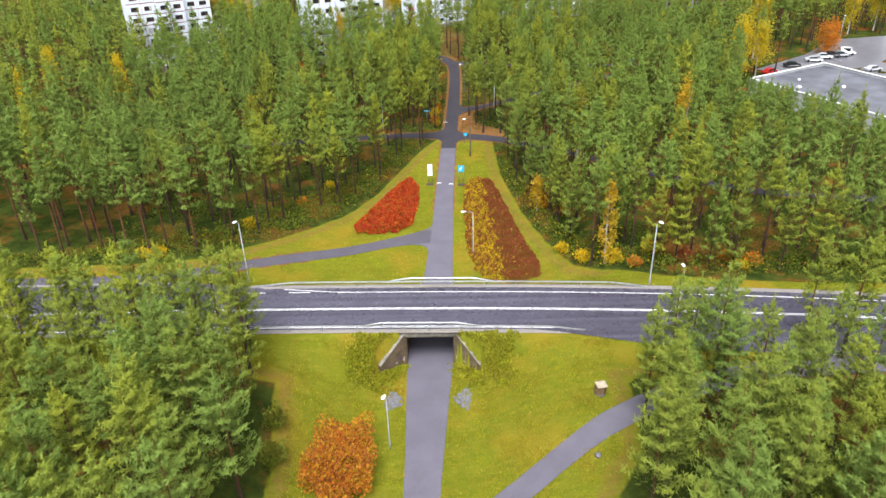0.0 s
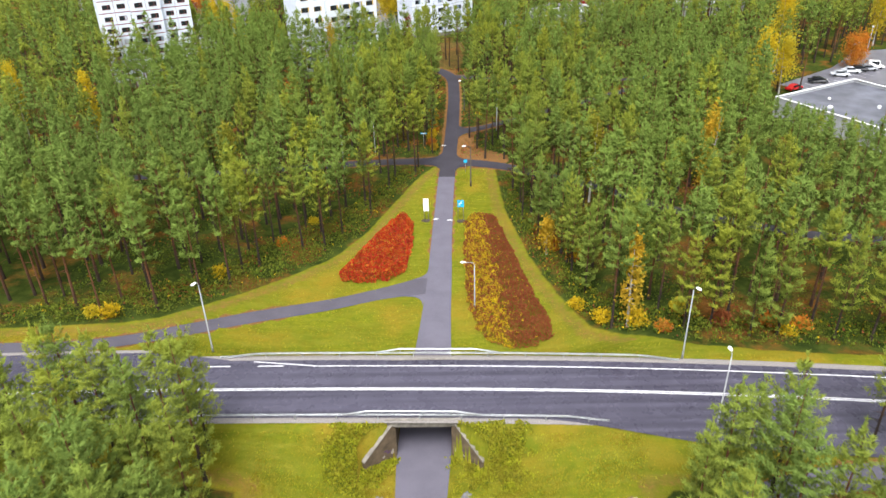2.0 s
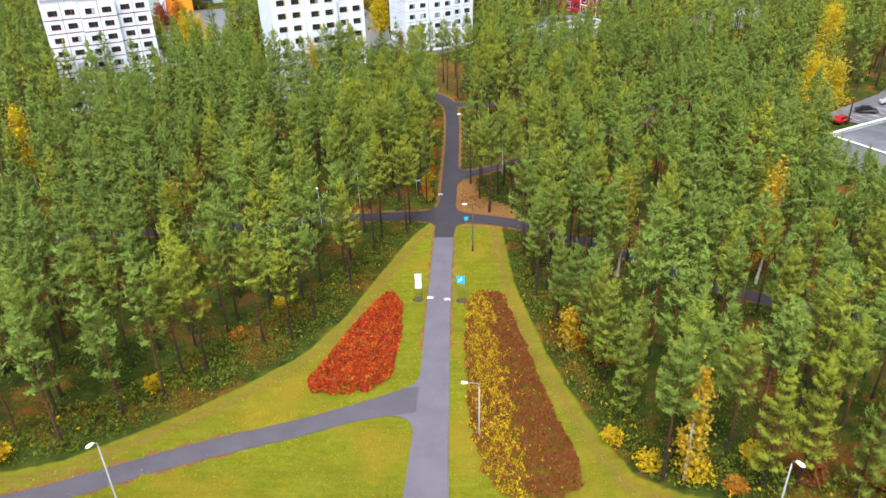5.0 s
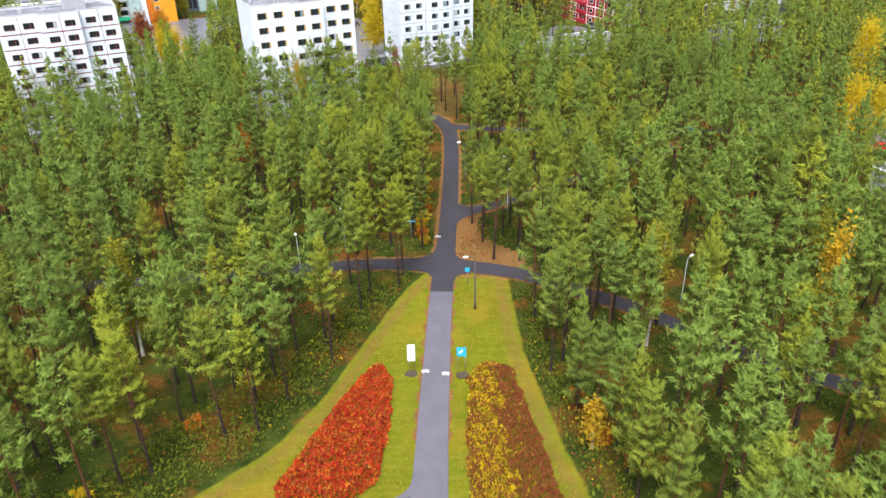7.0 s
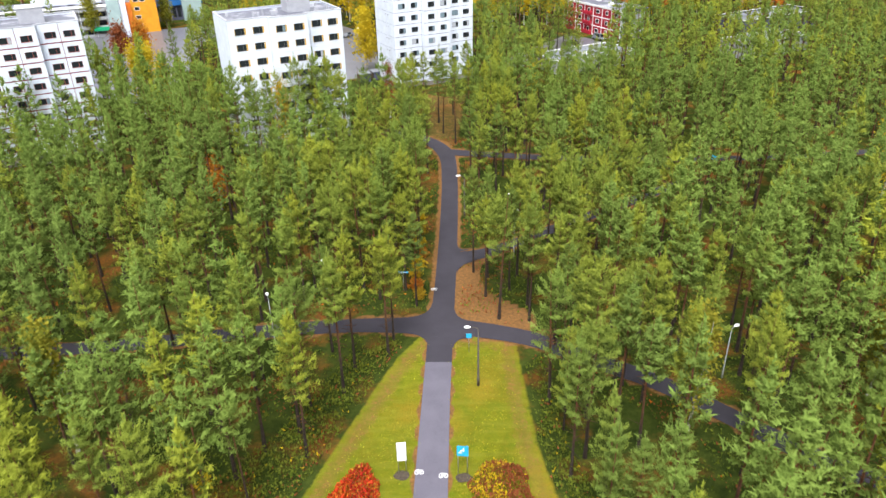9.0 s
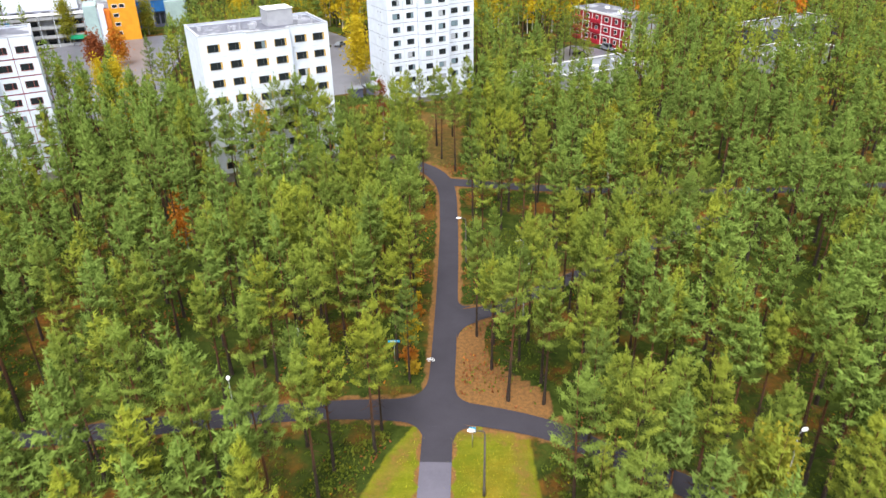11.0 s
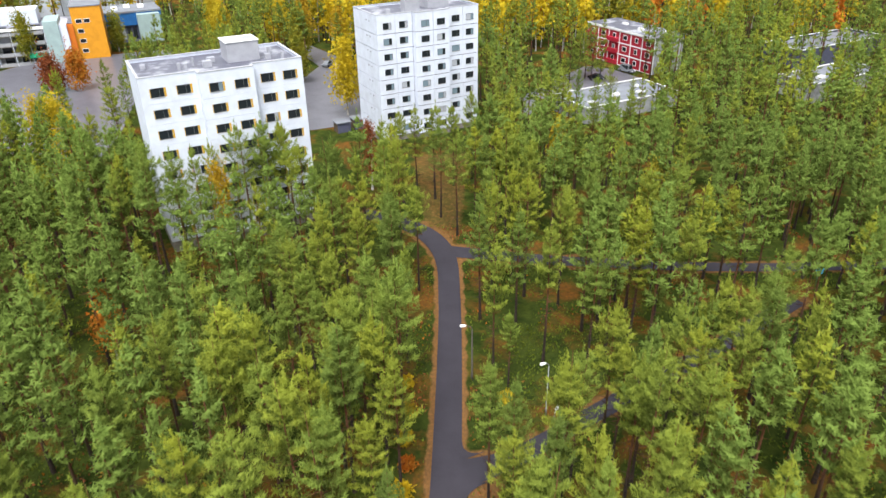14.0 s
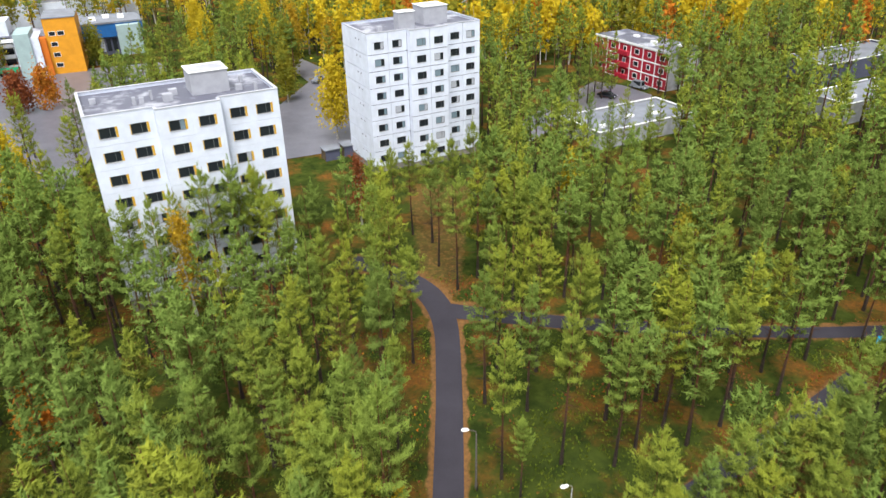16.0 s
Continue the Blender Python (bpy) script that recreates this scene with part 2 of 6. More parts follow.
def tube(bm, pts, radii, sides=8, cap=True, mi=0):
    """A tube through points."""
    rings = []
    for i, p in enumerate(pts):
        p = Vector(p)
        d = (Vector(pts[min(i + 1, len(pts) - 1)]) - Vector(pts[max(i - 1, 0)])).normalized()
        a = d.orthogonal().normalized() if abs(d.z) < 0.9 else Vector((1, 0, 0)).cross(d).normalized()
        b = d.cross(a)
        r = radii[i] if isinstance(radii, (list, tuple)) else radii
        rings.append([bm.verts.new(p + (a * math.cos(k * math.tau / sides) + b * math.sin(k * math.tau / sides)) * r) for k in range(sides)])
    for r0, r1 in zip(rings, rings[1:]):
        for k in range(sides):
            f = bm.faces.new((r0[k], r0[(k + 1) % sides], r1[(k + 1) % sides], r1[k]))
            f.smooth, f.material_index = True, mi
    if cap:
        bm.faces.new(rings[-1]).material_index = mi
        bm.faces.new(rings[0][::-1]).material_index = mi


def empty(name, x, y, z, turn=0.0, **tags):
    ob = new(name)
    ob.empty_display_size = 0.5
    ob.matrix_basis = pose(x, y, z, 0, 0, turn)
    return tagged(ob, **tags)


# ---- lie of the land ----
def smooth(t):
    t = np.clip(t, 0.0, 1.0)
    return t * t * (3 - 2 * t)


PROFILE_Y = [40, 60, 75, 95, 107, 131, 152, 200, 330, 600]
PROFILE_Z = [0.2, -0.6, -1.0, -1.0, -0.85, -0.2, 0.75, 0.9, 0.6, 0.6]
ROAD_Z = 3.65
TX, THW = -2.7, 2.75  # underpass: centre line and half width


def road_y(x):
    return 83.72 - 0.03 * x - 0.0009 * np.minimum(np.abs(x), 60.0) ** 2 * np.where(x > 0, 1.0, 0.5)


def path_z(y):
    return np.interp(y, PROFILE_Y, PROFILE_Z)


def land(x, y):
    x, y = np.asarray(x, float), np.asarray(y, float)
    pz = path_z(y)
    v = y - road_y(x)
    south = np.maximum(smooth((x - 1.5) / 13), smooth((-6.5 - x) / 17))
    north = np.maximum(smooth((x - 9) / 16), smooth((-12 - x) / 30))
    level = np.where(v < 0, 3.4, np.interp(y, [97, 150], [3.2, 0.75]))
    level = np.where((v > 0) & (y >= 150), pz, level)
    z = pz + (level - pz) * np.where(v < 0, south, north)
    away = np.abs(v) - 5.0
    w = 1 - smooth(away / np.where(v > 0, 7.0, 4.5))
    off = np.abs(x - TX)
    w = np.where((v < 0) & (off < 6.2) & (v < -4.4 - 0.65 * (off - THW)), 0.0, w)
    w = np.where((v > 0) & (off < 6.2) & (v > 4.4 + 0.65 * (off - THW)), 0.0, w)
    w = np.where(off < THW + 0.15, 0.0, w)
    return z + (ROAD_Z - z) * w


def lz(x, y):
    return float(land(x, y))


# routes: centre line points and widths
def along(pts, step=1.5):
    """Points of a smooth line through pts (x, y, width), evenly spaced."""
    p = np.array(pts, float)
    d = np.r_[0, np.cumsum(np.hypot(*np.diff(p[:, :2], axis=0).T))]
    s = np.arange(0, d[-1] + step * 0.5, step)
    q = np.c_[tuple(np.interp(s, d, p[:, i]) for i in range(p.shape[1]))]
    for _ in range(3):
        q[1:-1] = (q[:-2] + 2 * q[1:-1] + q[2:]) / 4
    return q


MAIN = [(-3.1, 30, 3.2), (-3.15, 59, 3.4), (-3.0, 65, 3.9), (-2.9, 74, 4.8), (-2.75, 80, 5.5), (-2.5, 90, 5.0), (-2.15, 96, 4.3), (-1.85, 104, 3.7), (-1.55, 111, 3.4),
        (-1.3, 123, 3.1), (-0.8, 138.5, 2.9), (-0.35, 149, 2.9), (0.25, 160, 2.7), (0.7, 171, 2.7), (1.05, 183, 2.7), (1.25, 193, 2.7), (1.2, 205, 2.8), (0.6, 210, 3.2), (-1.2, 214.6, 3.4), (-5, 219, 3.2), (-12, 223, 3.0)]
FORK = [(-2.7, 110.8, 5.0), (-5.2, 110.2, 3.8), (-7.4, 109.6, 2.7), (-12.5, 107.8, 2.4), (-18.4, 105.2, 2.5), (-23.9, 102.45, 2.3), (-28.7, 99.25, 2.2), (-33.2, 96.1, 2.3), (-37, 93.6, 2.6), (-42, 92.3, 2.3), (-60, 92.0, 2.4), (-95, 92.5, 2.4)]
CROSS = [(-60, 147, 2.6), (-37, 149.3, 2.6), (-18.4, 152, 2.6), (-10.3, 152.6, 2.7), (-3.5, 152.4, 3.3), (0, 152.0, 3.4), (3, 151.7, 3.0), (10.6, 149.4, 2.6), (22, 141, 2.6), (34, 128, 2.6), (50, 118, 2.6), (75, 112, 2.6)]
BRANCH = [(1.0, 168.3, 3.6), (3.5, 168.9, 3.0), (6.2, 169.8, 2.2), (12, 173.8, 2.0), (18.6, 178.4, 2.2), (30, 186, 2.2), (44, 196, 2.2)]
UPPER = [(0.8, 210, 3.2), (4, 209.3, 3.0), (15, 206.8, 2.6), (30.9, 204.6, 2.4), (44, 203.8, 2.2), (60, 204, 2.2), (80, 206, 2.2)]
SIDE = [(-2.2, 52.5, 2.6), (1.0, 54.7, 2.8), (4.6, 57.6, 2.9), (8.5, 60.0, 2.8), (11.5, 61.7, 2.7), (15.7, 64.7, 2.7), (22, 68.3, 2.8), (32, 71.5, 2.9), (50, 72.5, 2.9)]
ROUTES = {"main": along(MAIN), "fork": along(FORK), "cross": along(CROSS), "branch": along(BRANCH), "upper": along(UPPER), "side": along(SIDE)}


def route_gap(x, y):
    """Distance to the nearest path's edge."""
    x, y = np.asarray(x, float), np.asarray(y, float)
    best = np.full(x.shape, 1e9)
    for q in ROUTES.values():
        for px, py, w in q[::2]:
            best = np.minimum(best, np.hypot(x - px, y - py) - w / 2)
    return best


def inside(poly, x, y):
    x, y = np.asarray(x, float), np.asarray(y, float)
    hit = np.zeros(x.shape, bool)
    for (x0, y0), (x1, y1) in zip(poly, poly[1:] + poly[:1]):
        if y0 != y1:
            hit ^= ((y0 > y) != (y1 > y)) & (x < (x1 - x0) * (y - y0) / (y1 - y0) + x0)
    return hit


def edge_gap(poly, x, y):
    """Signed distance to a polygon, negative inside."""
    x, y = np.asarray(x, float), np.asarray(y, float)
    best = np.full(x.shape, 1e9)
    for (x0, y0), (x1, y1) in zip(poly, poly[1:] + poly[:1]):
        dx, dy = x1 - x0, y1 - y0
        t = np.clip(((x - x0) * dx + (y - y0) * dy) / (dx * dx + dy * dy), 0, 1)
        best = np.minimum(best, np.hypot(x - x0 - t * dx, y - y0 - t * dy))
    return np.where(inside(poly, x, y), -best, best)


MEADOW_N = [(-2.4, 150.5), (-5.2, 146.2), (-9.4, 135.6), (-13.3, 125.3), (-16.8, 118.6), (-20.3, 114.7), (-25.5, 108.8), (-30.2, 103.8), (-35.3, 99.2), (-39, 97.5), (-44.4, 97), (-75, 95.5), (-160, 96), (-160, 76), (160, 66), (160, 78), (60, 87.3), (40, 88.7), (27, 90.6), (20.1, 94.4), (16.9, 97.7),
            (14.6, 104.9), (11.5, 117.7), (9, 133), (8.3, 149.7)]
MEADOW_S = [(-19.3, 79.5), (-19.3, 74.6), (-18.8, 69.3), (-17.3, 61.7), (-16.5, 50), (-15, 20), (13, 20), (14, 55.2), (17, 60), (18, 67), (17.8, 72), (21, 79.5)]

# leaf litter under the trees where the path ends and west of it
LITTER_BEDS = [[(-2.5, 213.5), (3.5, 212.5), (6.5, 250), (-6, 250)], [(-14.6, 209.2), (-8.4, 209), (-6.3, 195.2), (-10.9, 196.3)]]

# ---- ground ----
def spaced(marks):
    """Grid lines: (from, to, step) stretches."""
    out = []
    for a, b, s in marks:
        out.extend(np.arange(a, b - s * 0.3, s))
    return np.array(out + [marks[-1][1]])


def build_ground():
    xs = np.r_[spaced([(-3000, -600, 400), (-600, -160, 40), (-160, -56, 4), (-56, -12, 0.9), (-12, 7, 0.3), (7, 56, 0.9), (56, 160, 4), (160, 600, 40), (600, 3000, 400)]),
               [TX - THW - 0.26, TX - THW - 0.14, TX + THW + 0.14, TX + THW + 0.26]]
    ys = spaced([(-3000, -400, 400), (-400, 0, 40), (0, 40, 4), (40, 74, 0.9), (74, 94, 0.3), (94, 160, 0.9), (160, 230, 1.5), (230, 460, 6), (460, 800, 40), (800, 4500, 400)])
    xs = np.unique(np.round(xs, 3))
    gx, gy = np.meshgrid(xs, ys)
    gz = land(gx, gy)
    rough = np.array([noise.noise((a * 0.35, b * 0.35, 0)) + 0.6 * noise.noise((a * 0.09, b * 0.09, 5)) for a, b in zip(gx.ravel(), gy.ravel())]).reshape(gx.shape)
    near = route_gap(np.where(np.abs(gx) < 200, gx, 999), gy)
    road = np.abs(gy - road_y(gx)) < 6
    flat = smooth(np.clip(near / 1.5, 0, 1)) * np.where(road, 0, 1) * np.where((np.abs(gx - TX) < 7) & (np.abs(gy - road_y(gx)) < 9), 0.0, 1.0)
    gz = gz + rough * 0.14 * flat - np.where((near < 0.3) | road, 0.06, 0.0)
    wood = np.minimum(edge_gap(MEADOW_N, gx, gy), edge_gap(MEADOW_S, gx, gy))
    verge = smooth(1 - np.abs(near) / np.where(gy > 152, 1.3, 0.9)) * np.where((gy > 120) | (np.abs(gx) > 20), 1.0, 0.25)
    verge = np.maximum(verge, np.where(edge_gap([(1.5, 153.4), (1.9, 164.5), (2.8, 167), (6.2, 168.6), (4.9, 164.4), (5.4, 160.3), (7.6, 158), (10.6, 155.2), (11.6, 150.6), (6.7, 151.4)], gx, gy) < 0, 0.9, 0.0))
    for bed in LITTER_BEDS:
        verge = np.maximum(verge, 0.44 * smooth(1 - (edge_gap(bed, gx, gy) + 1.5) / 3.0))
    verge = np.maximum(verge, 0.44 * smooth(1 - np.abs(wood + 1.2) / 3.0) * np.where(np.abs(gy - road_y(gx)) > 10, 1.0, 0.0))
    n, m = gx.shape
    idx = np.arange(n * m).reshape(n, m)
    q = np.stack([idx[:-1, :-1], idx[:-1, 1:], idx[1:, 1:], idx[1:, :-1]], -1).reshape(-1, 4)
    tris = np.concatenate([q[:, [0, 1, 2]], q[:, [0, 2, 3]]])
    me = mesh_np("ground", np.c_[gx.ravel(), gy.ravel(), gz.ravel()], tris, [GRASS])
    me.attributes.new("wood", "FLOAT", "POINT").data.foreach_set("value", smooth((wood + 1.0) / 2.0).ravel().astype(np.float32))
    me.attributes.new("verge", "FLOAT", "POINT").data.foreach_set("value", verge.ravel().astype(np.float32))
    me.polygons.foreach_set("use_smooth", np.ones(len(tris), bool))
    return tagged(new("ground", me), "grass verges and mossy forest floor with orange leaf litter", "ground", kind="structure")


build_ground()


def ribbon(name, line, material, lift, label, category="path", cover=None, parent=None, kind="structure"):
    """A paved strip that follows the land: line holds x, y, width."""
    bm = bmesh.new()
    rows = []
    for i, (x, y, w) in enumerate(line):
        a, b = line[max(i - 1, 0)], line[min(i + 1, len(line) - 1)]
        d = np.array([b[0] - a[0], b[1] - a[1]])
        d /= np.hypot(*d)
        row = []
        for k in np.linspace(-0.5, 0.5, 5):
            px, py = x - d[1] * k * w * -1, y + d[0] * k * w * -1
            z = (cover(px, py) if cover else lz(px, py)) + lift + 0.03 * (1 - (2 * k) ** 2)
            row.append(bm.verts.new((px, py, z)))
        rows.append(row)
    for r0, r1 in zip(rows, rows[1:]):
        for k in range(4):
            bm.faces.new((r0[k], r0[k + 1], r1[k + 1], r1[k])).smooth = True
    bmesh.ops.recalc_face_normals(bm, faces=bm.faces)
    if sum(f.normal.z for f in bm.faces) < 0:
        bmesh.ops.reverse_faces(bm, faces=bm.faces)
    ob = part(name, bm, material, parent)
    return tagged(ob, label, category, kind=kind) if parent is None else ob


_m = ROUTES["main"]
ribbon("path_main", _m[_m[:, 1] < 151.6], PATHM, 0.045, "grey asphalt cycle path running under the road")
ribbon("path_woods", _m[_m[:, 1] > 148.6], PATHD, 0.056, "dark asphalt path leading into the woods")
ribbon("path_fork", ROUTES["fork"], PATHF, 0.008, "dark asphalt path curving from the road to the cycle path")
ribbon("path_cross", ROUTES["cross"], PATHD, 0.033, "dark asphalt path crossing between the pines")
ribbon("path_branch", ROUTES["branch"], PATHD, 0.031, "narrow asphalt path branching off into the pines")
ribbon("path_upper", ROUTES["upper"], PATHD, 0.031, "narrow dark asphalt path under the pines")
ribbon("path_side", ROUTES["side"], PATHM, 0.035, "grey asphalt path climbing the grass bank")

def corner_piece(x, y, u, v, r, material):
    """Asphalt that rounds the inner corner between two paths."""
    c, a, b = Vector((x, y)), Vector((x, y)) + Vector(u) * r, Vector((x, y)) + Vector(v) * r
    out = [c - (Vector(u) + Vector(v)) * 0.35] + [a * (1 - t) ** 2 + c * 2 * t * (1 - t) + b * t ** 2 for t in np.linspace(0, 1, 9)]
    bm = bmesh.new()
    f = bm.faces.new([bm.verts.new((p.x, p.y, lz(p.x, p.y) + 0.062)) for p in out])
    bmesh.ops.triangulate(bm, faces=[f])
    bmesh.ops.recalc_face_normals(bm, faces=bm.faces)
    if sum(f.normal.z for f in bm.faces) < 0:
        bmesh.ops.reverse_faces(bm, faces=bm.faces)
    return tagged(part("path_corner", bm, material), "rounded asphalt corner where two paths meet", "path", "path corners", "structure")


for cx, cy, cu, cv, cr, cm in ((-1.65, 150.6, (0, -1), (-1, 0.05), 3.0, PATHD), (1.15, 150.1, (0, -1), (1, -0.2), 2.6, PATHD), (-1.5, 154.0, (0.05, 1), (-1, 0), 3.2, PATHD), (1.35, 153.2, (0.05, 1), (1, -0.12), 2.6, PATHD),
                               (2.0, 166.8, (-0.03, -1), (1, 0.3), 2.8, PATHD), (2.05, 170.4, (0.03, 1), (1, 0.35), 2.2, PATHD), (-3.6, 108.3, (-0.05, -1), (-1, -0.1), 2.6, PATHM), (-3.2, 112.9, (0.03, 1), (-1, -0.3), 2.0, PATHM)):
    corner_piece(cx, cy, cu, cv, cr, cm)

# dark asphalt patch and painted cycle symbols on the main path
patch = ROUTES["main"][(ROUTES["main"][:, 1] > 144.2) & (ROUTES["main"][:, 1] < 150.8)].copy()
ribbon("asphalt_patch", patch, PATHD, 0.051, "darker resurfaced patch of asphalt on the cycle path", "asphalt patch")


def cycle_mark(x, y, turn=0.0):
    """A painted bicycle: two rings, a frame and a bar."""
    bm = bmesh.new()
    m = pose(x, y, lz(x, y) + 0.092, 0, 0, turn) @ Matrix.Diagonal((0.72, 0.72, 1, 1))
    for cx in (-0.32, 0.32):
        ring = [[bm.verts.new(m @ Vector((cx + r * math.cos(a), r * math.sin(a) * 1.5, 0))) for a in np.linspace(0, math.tau, 13)[:-1]] for r in (0.17, 0.28)]
        for k in range(12):
            bm.faces.new((ring[0][k], ring[1][k], ring[1][(k + 1) % 12], ring[0][(k + 1) % 12]))
    for x0, y0, x1, y1 in ((-0.36, -0.05, 0.36, 0.06), (-0.12, 0, -0.04, 0.55), (-0.3, 0.3, 0.3, 0.4)):
        vs = [bm.verts.new(m @ Vector(p)) for p in ((x0, y0, 0.003), (x1, y0, 0.003), (x1, y1, 0.003), (x0, y1, 0.003))]
        bm.faces.new(vs)
    return tagged(part("cycle_marking", bm, PAINT), "white painted bicycle symbol on the asphalt path", "road marking", "cycle markings", "structure")


for cx, cy in ((-2.25, 129.9), (-0.02, 129.45), (-1.1, 160.3)):
    cycle_mark(cx, cy)


# ---- road with its markings ----
def road_top(x, y):
    return ROAD_Z


ROADX = np.arange(-170, 171, 3.0)
road = ribbon("road", np.c_[ROADX, road_y(ROADX) + 0.3, np.full(len(ROADX), 9.0)], ROADM, 0.0, "two-lane dark asphalt road with worn wheel tracks", "road", cover=road_top)


def line_strip(name, x0, x1, off, width, label, drift=0.0):
    xs = np.linspace(x0, x1, max(2, int(abs(x1 - x0) / 2.5) + 1))
    y = road_y(xs) + off + drift * (xs - x0)
    bm = bmesh.new()
    prev = None
    for x, yy in zip(xs, y):
        o = abs(yy - road_y(x) - 0.3) / 9.0
        z = ROAD_Z + 0.03 * (1 - (2 * o) ** 2) + 0.005
        cur = (bm.verts.new((x, yy - width / 2, z)), bm.verts.new((x, yy + width / 2, z)))
        if prev:
            bm.faces.new((prev[0], cur[0], cur[1], prev[1]))
        prev = cur
    return part(name, bm, PAINT, road, label)


line_strip("edge_line", -14.2, 165, 3.75, 0.14, "solid white edge line")
line_strip("edge_line", -21.2, -14.2, 4.6, 0.14, "solid white edge line bending to the side road", -0.12)
for a, b in ((-30.5, -28.2), (-26.0, -23.5), (-20.6, -17.8)):
    line_strip("dash", a, b, 3.80, 0.14, "short white dash")
line_strip("centre_line", -165, 165, 0.12, 0.13, "solid white centre line")
line_strip("centre_line", -165, 165, -0.12, 0.13, "solid white centre line")
line_strip("edge_line", -165, 11.5, -3.85, 0.14, "solid white edge line")
for a, b in ((14.0, 17.0), (18.0, 20.3), (24.0, 27.0), (31.0, 34.0)):
    line_strip("dash", a, b, -4.05, 0.16, "short white dash")

# gravel shoulders and the lay-by
for side, lab in ((1, "north"), (-1, "south")):
    ribbon("road_shoulder_" + lab, np.c_[ROADX, road_y(ROADX) + (5.2 if side > 0 else -4.45), np.full(len(ROADX), 0.9)], GRAVEL, 0.012, "grey gravel shoulder along the road", "road shoulder", cover=lambda x, y: ROAD_Z - 0.03)
BAY = np.array([(8.0, 0, 0.2), (12, 0, 0.7), (16, 0, 1.5), (20, 0, 2.4), (26, 0, 3.4), (40, 0, 3.8), (70, 0, 3.8)], float)
BAY[:, 1] = road_y(BAY[:, 0]) - 4.2 - BAY[:, 2] / 2 + 0.3
ribbon("bus_bay", BAY, ROADM, 0.008, "grey asphalt lay-by widening beside the road", "lay-by", cover=road_top)
SPUR = np.array([(-24, 0, 0.3), (-28, 0, 1.1), (-33, 0, 1.8), (-40, 0, 1.9), (-60, 0, 1.9), (-95, 0, 1.9)], float)
SPUR[:, 1] = road_y(SPUR[:, 0]) + 4.6 + SPUR[:, 2] / 2
ribbon("bus_bay_north", SPUR[::-1], ROADM, 0.006, "dark asphalt lay-by opening off the road", "lay-by", cover=road_top)
KERB = np.array([(x, y + w / 2 + 0.25, 0.5) for x, y, w in SPUR[2:]])
ribbon("kerb_strip", KERB[::-1], GRAVEL, 0.014, "pale gravel strip between the lay-by and the path", "kerb", cover=road_top)


